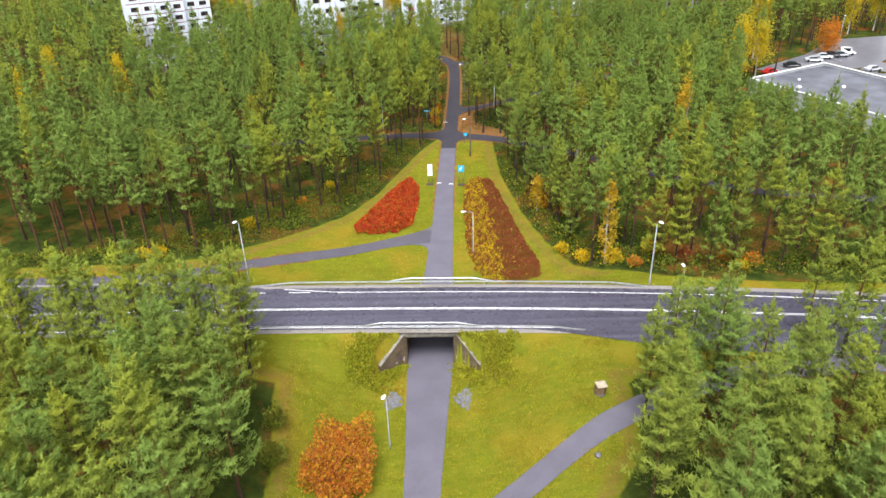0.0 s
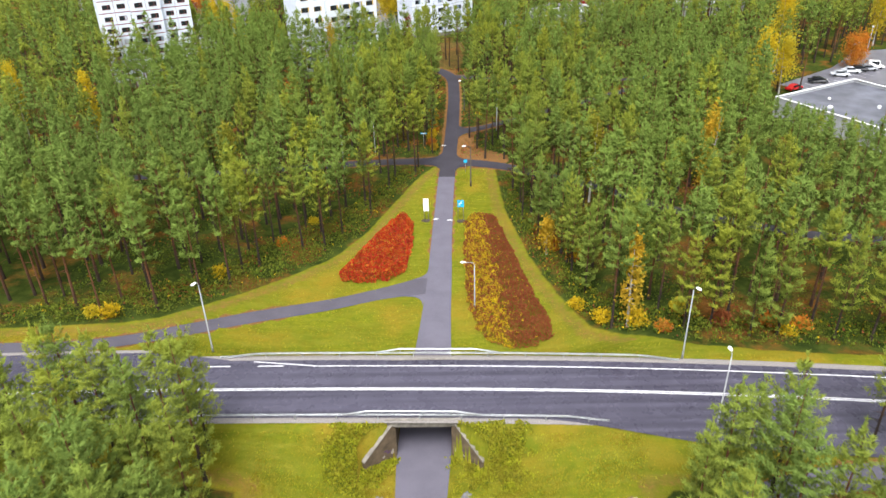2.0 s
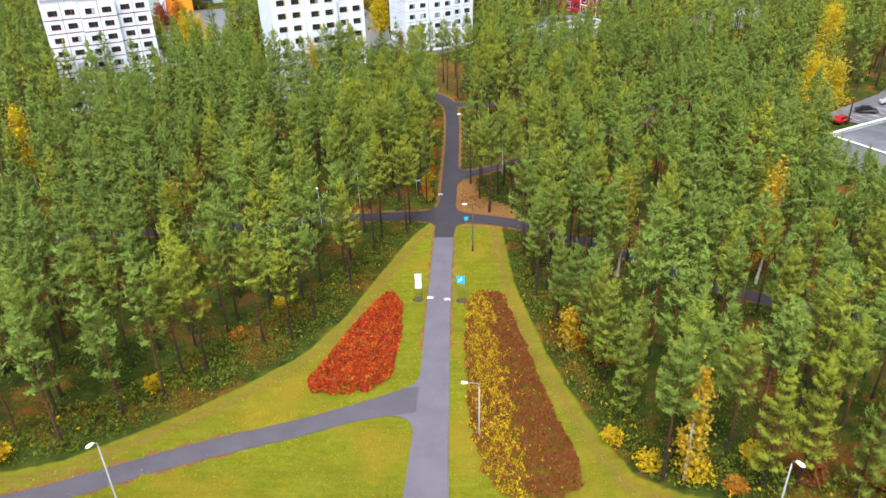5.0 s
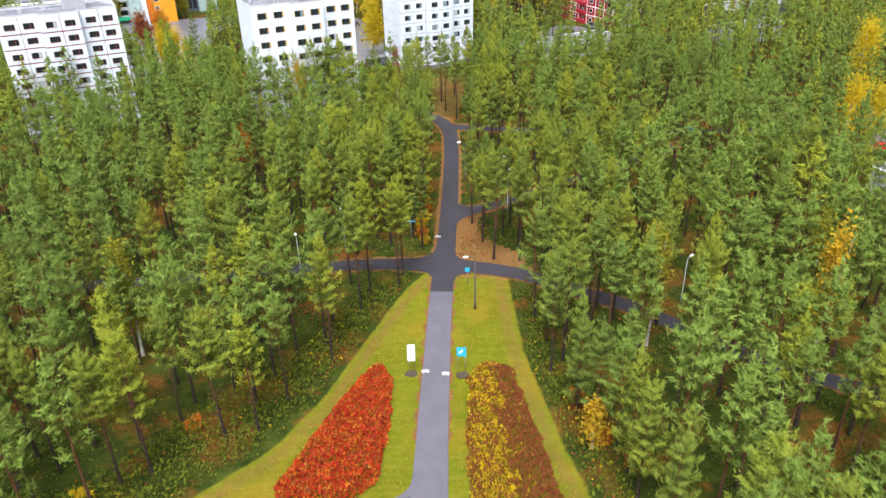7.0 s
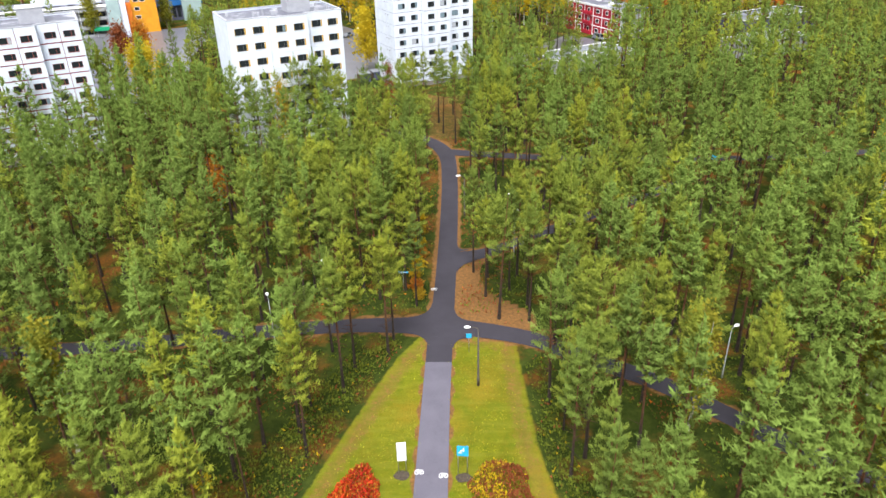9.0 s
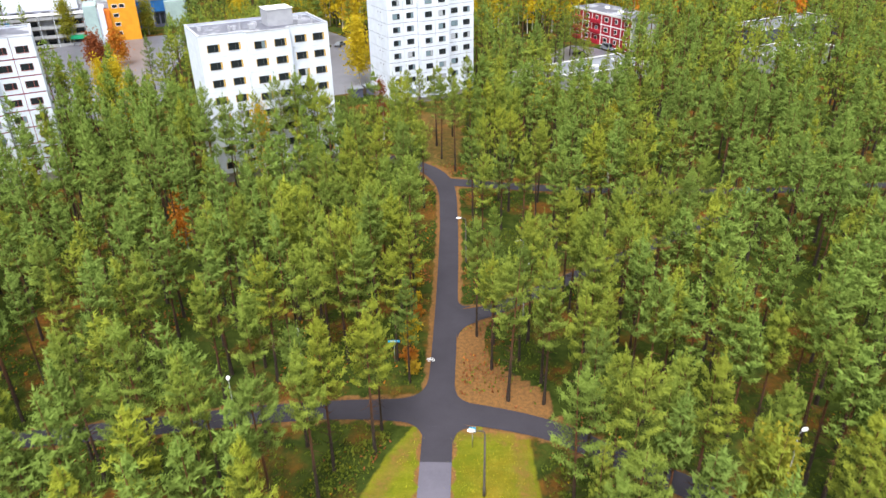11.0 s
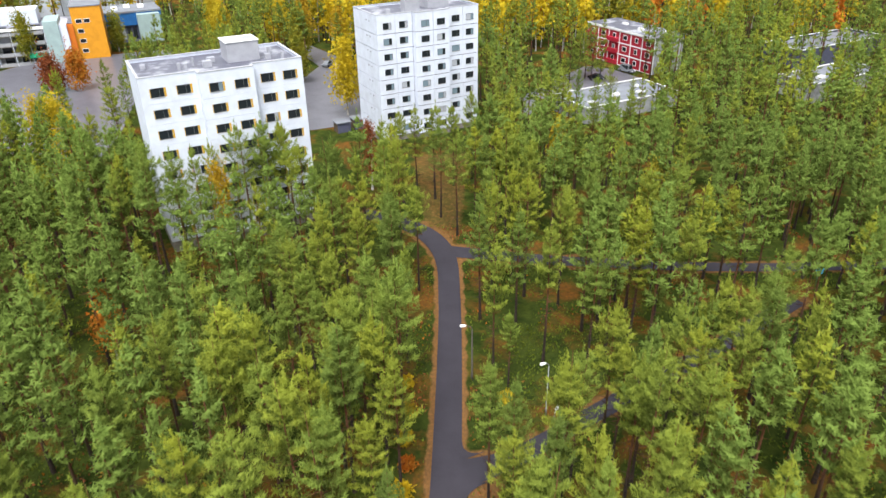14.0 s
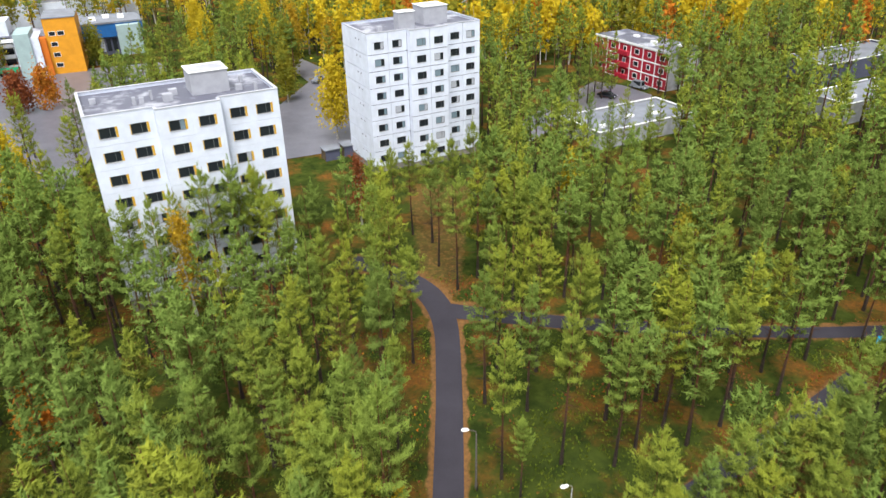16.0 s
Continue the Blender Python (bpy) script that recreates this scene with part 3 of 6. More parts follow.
# ---- underpass ----
def build_underpass():
    top = empty("underpass", TX, 83.72, -0.5, label="concrete road underpass with sloping wing walls", category="underpass", kind="structure")
    ys, yn = -4.22, 4.85
    floor_z = -0.8

    def p(name, material, boxes, label=""):
        bm = bmesh.new()
        for b in boxes:
            box(bm, *b)
        bmesh.ops.bevel(bm, geom=bm.edges[:], offset=0.03, segments=1, affect="EDGES")
        return part(name, bm, material, top, label)

    p("deck_slab", CONCRETE, [(-3.6, ys, 3.0, 3.6, yn, 4.06)], "grey concrete deck")
    for s in (-1, 1):
        x0, x1 = sorted((s * THW, s * (THW + 0.45)))
        # side walls take the darker concrete to paint in the underpass's dim interior
        p("abutment_wall", DARKCON, [(x0, ys + 0.05, floor_z, x1, yn - 0.05, 3.0)], "bare concrete side wall with the underpass shade in its colour")
    p("edge_beam", CONCRETE, [(-3.7, ys - 0.28, 3.35, 3.7, ys, 4.22)], "weathered concrete edge beam")
    p("edge_beam", CONCRETE, [(-3.7, yn, 3.35, 3.7, yn + 0.28, 4.22)], "weathered concrete edge beam")
    for face, ymid in ((-1, ys), (1, yn)):
        for s in (-1, 1):
            bm = bmesh.new()
            a = Vector((s * (THW + 0.05), ymid - 0.1 * face))
            b = Vector((s * (THW + 3.05), ymid + face * 2.3))
            n = Vector((-(b - a).y, (b - a).x)).normalized() * 0.2
            for z0a, z1a, z0b, z1b in ((floor_z, 3.9, floor_z, 0.75),):
                pts = []
                for q, z0, z1 in ((a, z0a, z1a), (b, z0b, z1b)):
                    for off in (n, -n):
                        pts.append([bm.verts.new((q.x + off.x, q.y + off.y, z)) for z in (z0, z1)])
                A, B, C, D = pts
                for f in ((A[0], C[0], C[1], A[1]), (B[0], B[1], D[1], D[0]), (A[1], C[1], D[1], B[1]), (A[0], A[1], B[1], B[0]), (C[0], D[0], D[1], C[1])):
                    bm.faces.new(f)
            bmesh.ops.recalc_face_normals(bm, faces=bm.faces)
            bmesh.ops.bevel(bm, geom=bm.edges[:], offset=0.03, segments=1, affect="EDGES")
            wing = part("wing_wall", bm, DARKCON, top, "stained brown concrete wing wall")
            bm = bmesh.new()
            m = n * 1.25
            tops = [[bm.verts.new((q.x + o.x, q.y + o.y, z + dz)) for o in (m, -m) for dz in (0.004, 0.13)] for q, z in ((a, 3.9), (b, 0.75))]
            P, Q = tops
            for f in ((P[1], P[3], Q[3], Q[1]), (P[0], P[1], Q[1], Q[0]), (P[2], Q[2], Q[3], P[3]), (P[0], Q[0], Q[2], P[2]), (P[0], P[2], P[3], P[1]), (Q[0], Q[1], Q[3], Q[2])):
                bm.faces.new(f)
            bmesh.ops.recalc_face_normals(bm, faces=bm.faces)
            part("coping", bm, CONCRETE, wing, "pale concrete coping")
            if face < 0:
                u = (b - a).normalized()
                out = Vector((u.y, -u.x)) * (1 if s > 0 else -1)
                if out.y > 0:
                    out = -out
                for k, (d, z, w, h, mt) in enumerate(((1.0, 0.55, 0.5, 0.42, "p"), (1.6, 0.25, 0.34, 0.30, "w"), (0.55, 0.35, 0.3, 0.6, "w"), (1.35, 0.85, 0.6, 0.16, "p"))):
                    c = a + u * d + out * 0.215
                    g = bmesh.new()
                    ring = [g.verts.new((c.x + u.x * w / 2 * math.cos(t) * (1 + 0.3 * math.sin(3 * t + k)), c.y + u.y * w / 2 * math.cos(t) * (1 + 0.3 * math.sin(3 * t + k)), z + h / 2 * math.sin(t) * (1 + 0.3 * math.cos(2 * t + k)))) for t in np.linspace(0, math.tau, 15)[:-1]]
                    g.faces.new(ring)
                    part("sprayed_patch", g, {"p": SPRAYP, "w": SPRAYW}[mt], wing, "faded spray paint")
    return top


SPRAYP = plain("spray_purple", (0.10, 0.05, 0.12, 1), 0.8, 0, 0.3, 8)
SPRAYW = plain("spray_pale", (0.36, 0.32, 0.30, 1), 0.8, 0, 0.3, 8)
build_underpass()


# ---- guard rails ----
def guard_rail(side, x0, x1, raised, label):
    """A steel beam on posts; over the underpass a second, higher tube rises and falls."""
    off = 5.25 if side > 0 else -4.38
    top = empty("guard_rail", 0, 0, 0, label=label, category="guard rail", group="guard rails along the road")
    xs = np.arange(x0, x1 + 0.01, 1.0)
    bm = bmesh.new()
    prev = None
    prof = [(-0.04, -0.11), (0.03, -0.09), (0.03, -0.04), (-0.03, 0.0), (0.03, 0.04), (0.03, 0.09), (-0.04, 0.11)]
    for x in xs:
        yy = float(road_y(x)) + off
        drop = 0.45 * smooth((abs(x - (x0 + x1) / 2) - ((x1 - x0) / 2 - 5)) / 5)
        cur = [bm.verts.new((x, yy - side * dy, ROAD_Z + 0.58 + dz - float(drop))) for dy, dz in prof]
        if prev:
            for k in range(len(prof) - 1):
                bm.faces.new((prev[k], cur[k], cur[k + 1], prev[k + 1]))
        prev = cur
    r = bmesh.ops.solidify(bm, geom=bm.faces[:], thickness=0.02)
    part("beam", bm, STEEL, top, "galvanised corrugated steel beam")
    bm = bmesh.new()
    box(bm, -0.05, -0.04, -0.3, 0.05, 0.04, 0.55)
    me = bpy.data.meshes.new("post")
    bm.to_mesh(me)
    bm.free()
    me.materials.append(POLE)
    for x in np.arange(x0 + 1, x1 - 0.5, 4.0):
        drop = 0.45 * float(smooth((abs(x - (x0 + x1) / 2) - ((x1 - x0) / 2 - 5)) / 5))
        shared("post", me, top, pose(x, float(road_y(x)) + off + side * 0.1, ROAD_Z - drop * 0.9))
    a, b, c, d = raised
    bm = bmesh.new()
    pts = [(a, ROAD_Z + 0.62), (b, ROAD_Z + 1.05)] + [(x, ROAD_Z + 1.05) for x in np.arange(b + 1, c, 1.5)] + [(c, ROAD_Z + 1.05), (d, ROAD_Z + 0.62)]
    tube(bm, [(x, float(road_y(x)) + off + side * 0.08, z) for x, z in pts], 0.075, 8)
    part("upper_tube", bm, STEEL, top, "pale steel tube")
    bm = bmesh.new()
    box(bm, -0.045, -0.045, 0.5, 0.045, 0.045, 1.05)
    me2 = bpy.data.meshes.new("tube_post")
    bm.to_mesh(me2)
    bm.free()
    me2.materials.append(POLE)
    for x in np.arange(b, c + 0.1, 2.7):
        shared("tube_post", me2, top, pose(x, float(road_y(x)) + off + side * 0.08, ROAD_Z))
    return top


guard_rail(1, -25.0, 24.2, (-7.9, -5.4, 2.6, 5.1), "galvanised steel guard rail on the woodland side of the road")
guard_rail(-1, -40.0, 15.5, (-10.3, -8.1, 0.4, 3.1), "galvanised steel guard rail above the underpass mouth")


# ---- trees ----
def needle_crown(rng, h, base, radius, whorls, arms, blades, size, narrow=0.12, power=0.85):
    """A pine's crown: a pointed leader and whorls of upswept branches, each a plume of needle sprays."""
    out = []
    lean = rng.normal(0, 0.15, 2)
    up = np.array([0, 0, 1.0])

    def fan(p, d, side, wide, nb, lift, q):
        nn = d * 0.45 + up * 0.8 + rng.normal(0, 0.22, (nb, 3))
        nn /= np.linalg.norm(nn, axis=1)[:, None]
        g = d * 0.6 + side * (wide * 1.1)[:, None] + up * lift + rng.normal(0, 0.40, (nb, 3))
        g -= 0.8 * nn * np.sum(g * nn, axis=1)[:, None]
        g /= np.linalg.norm(g, axis=1)[:, None]
        s = np.cross(nn, g)
        s /= np.linalg.norm(s, axis=1)[:, None] + 1e-6
        ln = size * rng.uniform(0.6, 1.4, (nb, 1))
        tri = np.stack([p - s * ln * narrow - g * ln * 0.3, p + s * ln * narrow - g * ln * 0.3, p + g * ln * 0.7], 1).reshape(-1, 3)
        out.append(np.c_[tri, np.repeat(q, 3), np.zeros(len(tri))])

    for w in range(whorls):
        f = min(max((w + rng.uniform(-0.35, 0.35)) / (whorls - 1), 0.0), 1.0)
        z = base + (h - base - 1.0) * f
        prof = (1 - f) ** power * (0.60 + 0.40 * min(1.0, f / 0.25)) + 0.05
        turn = rng.uniform(0, math.tau)
        m = arms if f < 0.75 else max(3, arms - 1)
        for a in range(m):
            if f < 0.3 and rng.uniform() < 0.22:
                continue
            az = turn + math.tau * (a + rng.uniform(-0.4, 0.4)) / m
            r = radius * prof * rng.uniform(0.55, 1.25)
            rise = 0.08 + 0.95 * f ** 1.3 + rng.normal(0, 0.12)
            d = np.array([math.cos(az), math.sin(az), 0.0])
            side = np.array([-d[1], d[0], 0.0])
            nb = max(5, int(blades * (0.25 + 0.75 * min(1.0, r / (radius * 0.85)))))
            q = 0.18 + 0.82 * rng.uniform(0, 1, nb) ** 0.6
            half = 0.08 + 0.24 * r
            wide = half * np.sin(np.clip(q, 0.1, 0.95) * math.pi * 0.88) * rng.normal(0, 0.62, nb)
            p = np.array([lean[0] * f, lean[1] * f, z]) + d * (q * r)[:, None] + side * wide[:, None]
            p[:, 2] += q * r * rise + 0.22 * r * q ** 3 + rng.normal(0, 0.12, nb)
            # tone value grows along the branch and up the crown
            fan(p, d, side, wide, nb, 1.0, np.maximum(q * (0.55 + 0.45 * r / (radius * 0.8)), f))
    nb = max(6, blades // 2)
    q = rng.uniform(0, 1, nb)
    az = rng.uniform(0, math.tau, nb)
    p = np.c_[np.cos(az) * 0.2 * (1 - q), np.sin(az) * 0.2 * (1 - q), h - 1.4 + 1.6 * q] + np.array([lean[0], lean[1], 0])
    fan(p, np.array([0.0, 0.0, 0.3]), np.array([1.0, 0.0, 0.0]), rng.normal(0, 0.2, nb), nb, 1.4, np.ones(nb))
    v = np.concatenate(out)
    return v, np.arange(len(v)).reshape(-1, 3)


def trunk_np(rng, h, r, sides=6, rings=6, lean=0.02, limbs=0, limb_from=0.2, limb_to=0.5, limb_len=1.2, forked=0):
    """A tapered, slightly bent trunk with a few dead limbs."""
    bx, by = rng.normal(0, lean, 2)
    verts, tris = [], []
    ph = rng.uniform(0, 6, 2)
    centre = lambda f: np.array([bx * f * h + 0.12 * math.sin(ph[0] + 3 * f) * f, by * f * h + 0.12 * math.sin(ph[1] + 3 * f) * f, f * h])
    for i in range(rings + 1):
        f = i / rings
        c = centre(f * 0.97) - np.array([0, 0, 0.25 if i == 0 else 0.0])
        rad = r * (1 - 0.9 * f) * (1.35 if i == 0 else 1.0)
        for k in range(sides):
            a = math.tau * k / sides
            verts.append(c + np.array([math.cos(a) * rad, math.sin(a) * rad, 0]))
        if i:
            for k in range(sides):
                a0, a1 = (i - 1) * sides + k, (i - 1) * sides + (k + 1) % sides
                tris += [(a0, a1, a1 + sides), (a0, a1 + sides, a0 + sides)]
    for _ in range(limbs):
        f = rng.uniform(limb_from, limb_to)
        a, ln, up = rng.uniform(0, math.tau), limb_len * rng.uniform(0.5, 1.2), rng.uniform(-0.15, 0.5)
        p0 = centre(f)
        p1 = p0 + np.array([math.cos(a) * ln, math.sin(a) * ln, up * ln])
        s = np.array([-math.sin(a), math.cos(a), 0]) * 0.035 * (1 + forked)
        n = len(verts)
        verts += [p0 + s, p0 - s, p0 + np.array([0, 0, 0.07 * (1 + forked)]), p1]
        tris += [(n, n + 1, n + 3), (n + 1, n + 2, n + 3), (n + 2, n, n + 3)]
    return np.array(verts), np.array(tris)


def leaf_crown(rng, h, base, radius, count, size, droop=0.0, lumps=44, shape=0.8):
    """A birch's crown: leaves in clumps round upswept limbs, with gaps between."""
    out = []
    per = count // lumps
    for i in range(lumps):
        f = rng.uniform(0.02, 1.0) ** 0.85
        z = base + (h - base) * f
        prof = (math.sin(min(1.0, f * 1.35 + 0.18) * math.pi * 0.5) if f < 0.5 else 1.0) * (1 - f) ** shape + 0.06
        a, rr = rng.uniform(0, math.tau), radius * prof * math.sqrt(rng.uniform(0.1, 1.1))
        c = np.array([math.cos(a) * rr, math.sin(a) * rr, z])
        sp = radius * 0.24 * rng.uniform(0.6, 1.3)
        p = c + rng.normal(0, 1, (per, 3)) * np.array([sp, sp, sp * (1.1 + droop)])
        g = rng.normal(0, 1, (per, 3)) + np.array([0, 0, -droop])
        g /= np.linalg.norm(g, axis=1)[:, None]
        s = np.cross(g, rng.normal(0, 1, (per, 3)))
        s /= np.linalg.norm(s, axis=1)[:, None]
        ln = size * rng.uniform(0.7, 1.4, (per, 1))
        out.append(np.stack([p - s * ln * 0.5, p + s * ln * 0.5, p + g * ln], 1))
    v = np.concatenate(out).reshape(-1, 3)
    return v, np.arange(len(v)).reshape(-1, 3)


RNG = np.random.default_rng(11)
NEAR_PINES, FULL_PINES, RIM_PINES, FAR_PINES, BACK_PINES = [], [], [], [], []
for i in range(14):
    base, rad = 15.0 * RNG.uniform(0.40, 0.58), RNG.uniform(1.75, 2.4)
    NEAR_PINES.append((trunk_np(RNG, 15.0, 0.16, 7, 8, 0.015, 26, 0.16, 0.58, 1.2), needle_crown(RNG, 15.0, base, rad, 11, 6, 86, 0.33, 0.115, RNG.uniform(0.48, 0.75))))
for i in range(8):
    base = 15.0 * RNG.uniform(0.14, 0.34)
    FULL_PINES.append((trunk_np(RNG, 15.0, 0.16, 6, 6, 0.015, 10, 0.1, 0.3, 1.4), needle_crown(RNG, 15.0, base, RNG.uniform(2.3, 3.0), 13, 6, 62, 0.40, 0.13, RNG.uniform(0.5, 0.72))))
for i in range(6):
    RIM_PINES.append((trunk_np(RNG, 15.0, 0.16, 7, 8, 0.015, 8, 0.1, 0.3, 1.3), needle_crown(RNG, 15.0, 15.0 * RNG.uniform(0.12, 0.30), RNG.uniform(2.2, 2.9), 13, 6, 80, 0.36, 0.12, 0.62)))
for i in range(10):
    base, rad = 15.0 * RNG.uniform(0.36, 0.58), RNG.uniform(1.8, 2.5)
    FAR_PINES.append((trunk_np(RNG, 15.0, 0.16, 5, 4, 0.015, 8, 0.2, 0.56, 1.2), needle_crown(RNG, 15.0, base, rad, 10, 6, 29, 0.50, 0.145, RNG.uniform(0.58, 0.85))))
    BACK_PINES.append((trunk_np(RNG, 15.0, 0.17, 4, 2, 0.012), needle_crown(RNG, 15.0, base, rad, 9, 5, 15, 0.62, 0.185, 0.75)))


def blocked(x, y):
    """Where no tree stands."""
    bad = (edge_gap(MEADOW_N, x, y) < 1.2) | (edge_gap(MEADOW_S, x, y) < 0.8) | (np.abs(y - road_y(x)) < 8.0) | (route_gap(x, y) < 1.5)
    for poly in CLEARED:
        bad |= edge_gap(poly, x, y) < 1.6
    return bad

# ---- plots of the buildings ----
CA, SA = math.cos(radians(28)), math.sin(radians(28))  # all the houses stand in one direction


def plot(x, y, w, d):
    """The corners of a rectangle from its near left corner."""
    return [(x, y), (x + CA * w, y + SA * w), (x + CA * w - SA * d, y + SA * w + CA * d), (x - SA * d, y + CA * d)]


HOUSE_W, HOUSE_D = 21.4, 11.0
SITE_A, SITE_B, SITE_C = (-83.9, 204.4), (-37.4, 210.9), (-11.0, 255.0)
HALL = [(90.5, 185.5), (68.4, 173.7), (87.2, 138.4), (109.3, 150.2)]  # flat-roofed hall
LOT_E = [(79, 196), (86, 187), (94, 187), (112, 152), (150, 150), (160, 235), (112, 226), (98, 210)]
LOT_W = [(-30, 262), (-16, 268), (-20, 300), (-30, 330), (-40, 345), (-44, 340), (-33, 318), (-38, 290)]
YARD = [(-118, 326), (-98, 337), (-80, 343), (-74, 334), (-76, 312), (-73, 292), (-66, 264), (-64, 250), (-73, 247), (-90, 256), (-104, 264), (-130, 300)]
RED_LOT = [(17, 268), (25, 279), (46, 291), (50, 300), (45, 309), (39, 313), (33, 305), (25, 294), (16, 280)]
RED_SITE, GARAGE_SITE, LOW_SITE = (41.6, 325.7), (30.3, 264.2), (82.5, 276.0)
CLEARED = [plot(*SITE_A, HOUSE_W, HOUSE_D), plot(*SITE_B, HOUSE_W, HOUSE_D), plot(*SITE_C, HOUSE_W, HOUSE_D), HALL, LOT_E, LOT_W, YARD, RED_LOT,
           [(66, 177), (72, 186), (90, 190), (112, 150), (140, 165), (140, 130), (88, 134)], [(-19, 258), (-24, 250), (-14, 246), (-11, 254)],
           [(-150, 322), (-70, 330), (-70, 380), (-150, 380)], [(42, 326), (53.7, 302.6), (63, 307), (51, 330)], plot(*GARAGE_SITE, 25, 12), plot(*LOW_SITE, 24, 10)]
# open ground before the houses, where few pines stand
OPEN_GROUND = [[(-55, 246), (-38, 213), (-30, 200), (-27, 198), (-25, 207), (-20, 206), (-16, 205), (-15, 211), (-14, 218), (-12, 223), (-6, 223), (-2, 230), (6, 232), (8, 274), (-27, 273)],
               [(-76, 268), (-64, 267), (-47, 228), (-57, 230), (-67, 244), (-78, 264)], [(22, 243), (36, 243), (42, 250), (49, 291), (40, 293), (27, 262)], [(26, 182), (34, 181), (33, 178), (28, 178)], [(4, 186), (12.5, 187), (14.5, 175.5), (9, 172.5), (4.5, 177)], [(-0.6, 212), (3.4, 212), (4.6, 246), (0.6, 246)], [(-13.2, 207), (-9.4, 207), (-7.6, 197), (-10.0, 198)]]


# ---- placing the pines ----
def scatter(x0, x1, y0, y1, step, jitter, seed):
    rng = np.random.default_rng(seed)
    pts = []
    for j, y in enumerate(np.arange(y0, y1, step * 0.87)):
        xs = np.arange(x0, x1, step) + (step / 2 if j % 2 else 0)
        pts.append(np.c_[xs, np.full(len(xs), y)])
    p = np.concatenate(pts)
    p += rng.uniform(-jitter, jitter, p.shape)
    return p


# trees that stand out along the clearings: x, y, height
EDGE_WEST = [(-38.6, 105.1, 15.8), (-51.6, 107.8, 15.8), (-42.7, 109.6, 15.8), (-28.7, 112.4, 15.8), (-34.6, 113.5, 15.8), (-26.8, 114.2, 15.8), (-37.3, 115.2, 15.8), (-33.1, 117.2, 15.8), (-21.7, 119.7, 15.8), (-26.3, 121.1, 15.8), (-12.9, 132.1, 15.8), (-23.4, 137.6, 16.3), (-13.6, 138.6, 16.6), (-18.9, 138.9, 17.4), (-33.8, 139.2, 18.2), (-9.6, 144.6, 17.5), (-25.4, 145.1, 16.1), (-6.1, 146.6, 15.8), (-16.2, 147.7, 16.9), (-5.7, 149.7, 16.1), (-21.9, 154.1, 15.9), (-28.3, 156, 15.9), (-17.2, 157.2, 15.9), (-4.7, 160.2, 13.6)]
DEEP_WEST = [(-9.1, 163.5, 18), (-24.5, 163.6, 18.3), (-16.4, 165, 17.2), (-8.4, 169.3, 15.9), (-4.7, 169.9, 15.9), (-22.9, 170, 15.9), (-49.9, 170.7, 15.9), (-8.4, 174.7, 15.9), (-13.2, 174.8, 15.9), (-17.3, 178, 15.9), (-24.3, 180.2, 15.9), (-12.6, 187.6, 15.8), (-16.2, 188.6, 15.8), (-4.8, 191.1, 16.7), (-8.9, 192.2, 15.8), (-5.5, 194.1, 15.8), (-2.6, 199.6, 15.8), (-9, 201.1, 15.8), (-14.6, 213, 15.8), (-21.2, 214.6, 18.6), (-30.1, 211.7, 15.5), (-34.2, 208.1, 16.8), (-16.2, 208.4, 15.2), (-24.0, 216.2, 14.8)]
EDGE_EAST = [(40.5, 93.8, 15.8), (32, 96.2, 15.8), (18.9, 96.5, 15.8), (24.1, 96.9, 15.8), (33.7, 103.8, 15.8), (33.1, 109.4, 15.8), (25.7, 127, 16.7), (27.8, 131.8, 15.6), (22.1, 133.5, 15.7), (19.9, 137.7, 17.7), (10.8, 138.6, 16.5), (14.1, 140.6, 16.3), (31, 141.5, 15.9), (13.1, 144.8, 16.2), (28.7, 147.2, 16), (12.6, 148.2, 15.8), (21.3, 152.1, 15.9), (45.5, 157, 15.7), (16.5, 157.7, 15.9), (8.5, 159.9, 15.8), (19.7, 162.7, 16), (5.9, 162.9, 15.8), (9.8, 163.3, 16.3)]
DEEP_EAST = [(16.5, 166.8, 14.8), (11.2, 167, 15.9), (14.9, 171.4, 15.9), (32.3, 172.2, 15.9), (29.3, 173.8, 15.8), (24.5, 174.3, 15.9), (7.1, 180.4, 10.1), (34, 182, 15.9), (5.7, 182.7, 15.9), (15.9, 184.1, 15.8), (11.2, 184.5, 15.8), (27, 188.9, 15.8), (8.9, 191.5, 15.8), (14.4, 195.4, 15.8), (34.1, 196.9, 15.8), (29.1, 199.5, 15.8), (25.5, 201.5, 15.8), (39.3, 202.2, 15.8), (19.2, 203.8, 15.8), (6.6, 204.4, 15.8), (12.1, 210, 15.8), (2.6, 214.8, 15.8), (0.2, 221.1, 15.8)]
EDGE_SOUTH = [(-23.7, 46.5, 13.7), (-27.2, 46.8, 13.7), (20.2, 48.1, 13.7), (24.4, 49.1, 13.7), (-20.9, 52.3, 14), (26.3, 52.6, 13.7), (20.7, 52.7, 13.7), (-29.5, 53.4, 13.7), (23.7, 55.3, 13.7), (-28.2, 56.7, 13.7), (26.6, 58, 13.7), (18.7, 59, 13.7), (33.2, 59, 13.7), (-22.6, 59.7, 13.7), (-34.3, 59.9, 13.7), (18, 64, 13.7), (-26.8, 66.1, 13.7), (35, 66.2, 13.7), (-31.1, 66.7, 13.7), (-41.1, 68, 13.7), (23.1, 68.6, 13.7), (26.7, 70, 13.7), (-31.7, 71.3, 13.7), (-25.5, 71.5, 13.7), (41.1, 73.2, 13.6), (37.7, 75.2, 13.6), (-40.9, 75.6, 13.6), (-27.7, 74.4, 13.6), (-39.7, 74.9, 13.6), (-32.5, 75.3, 13.6), (-22.4, 76.1, 13.6)]
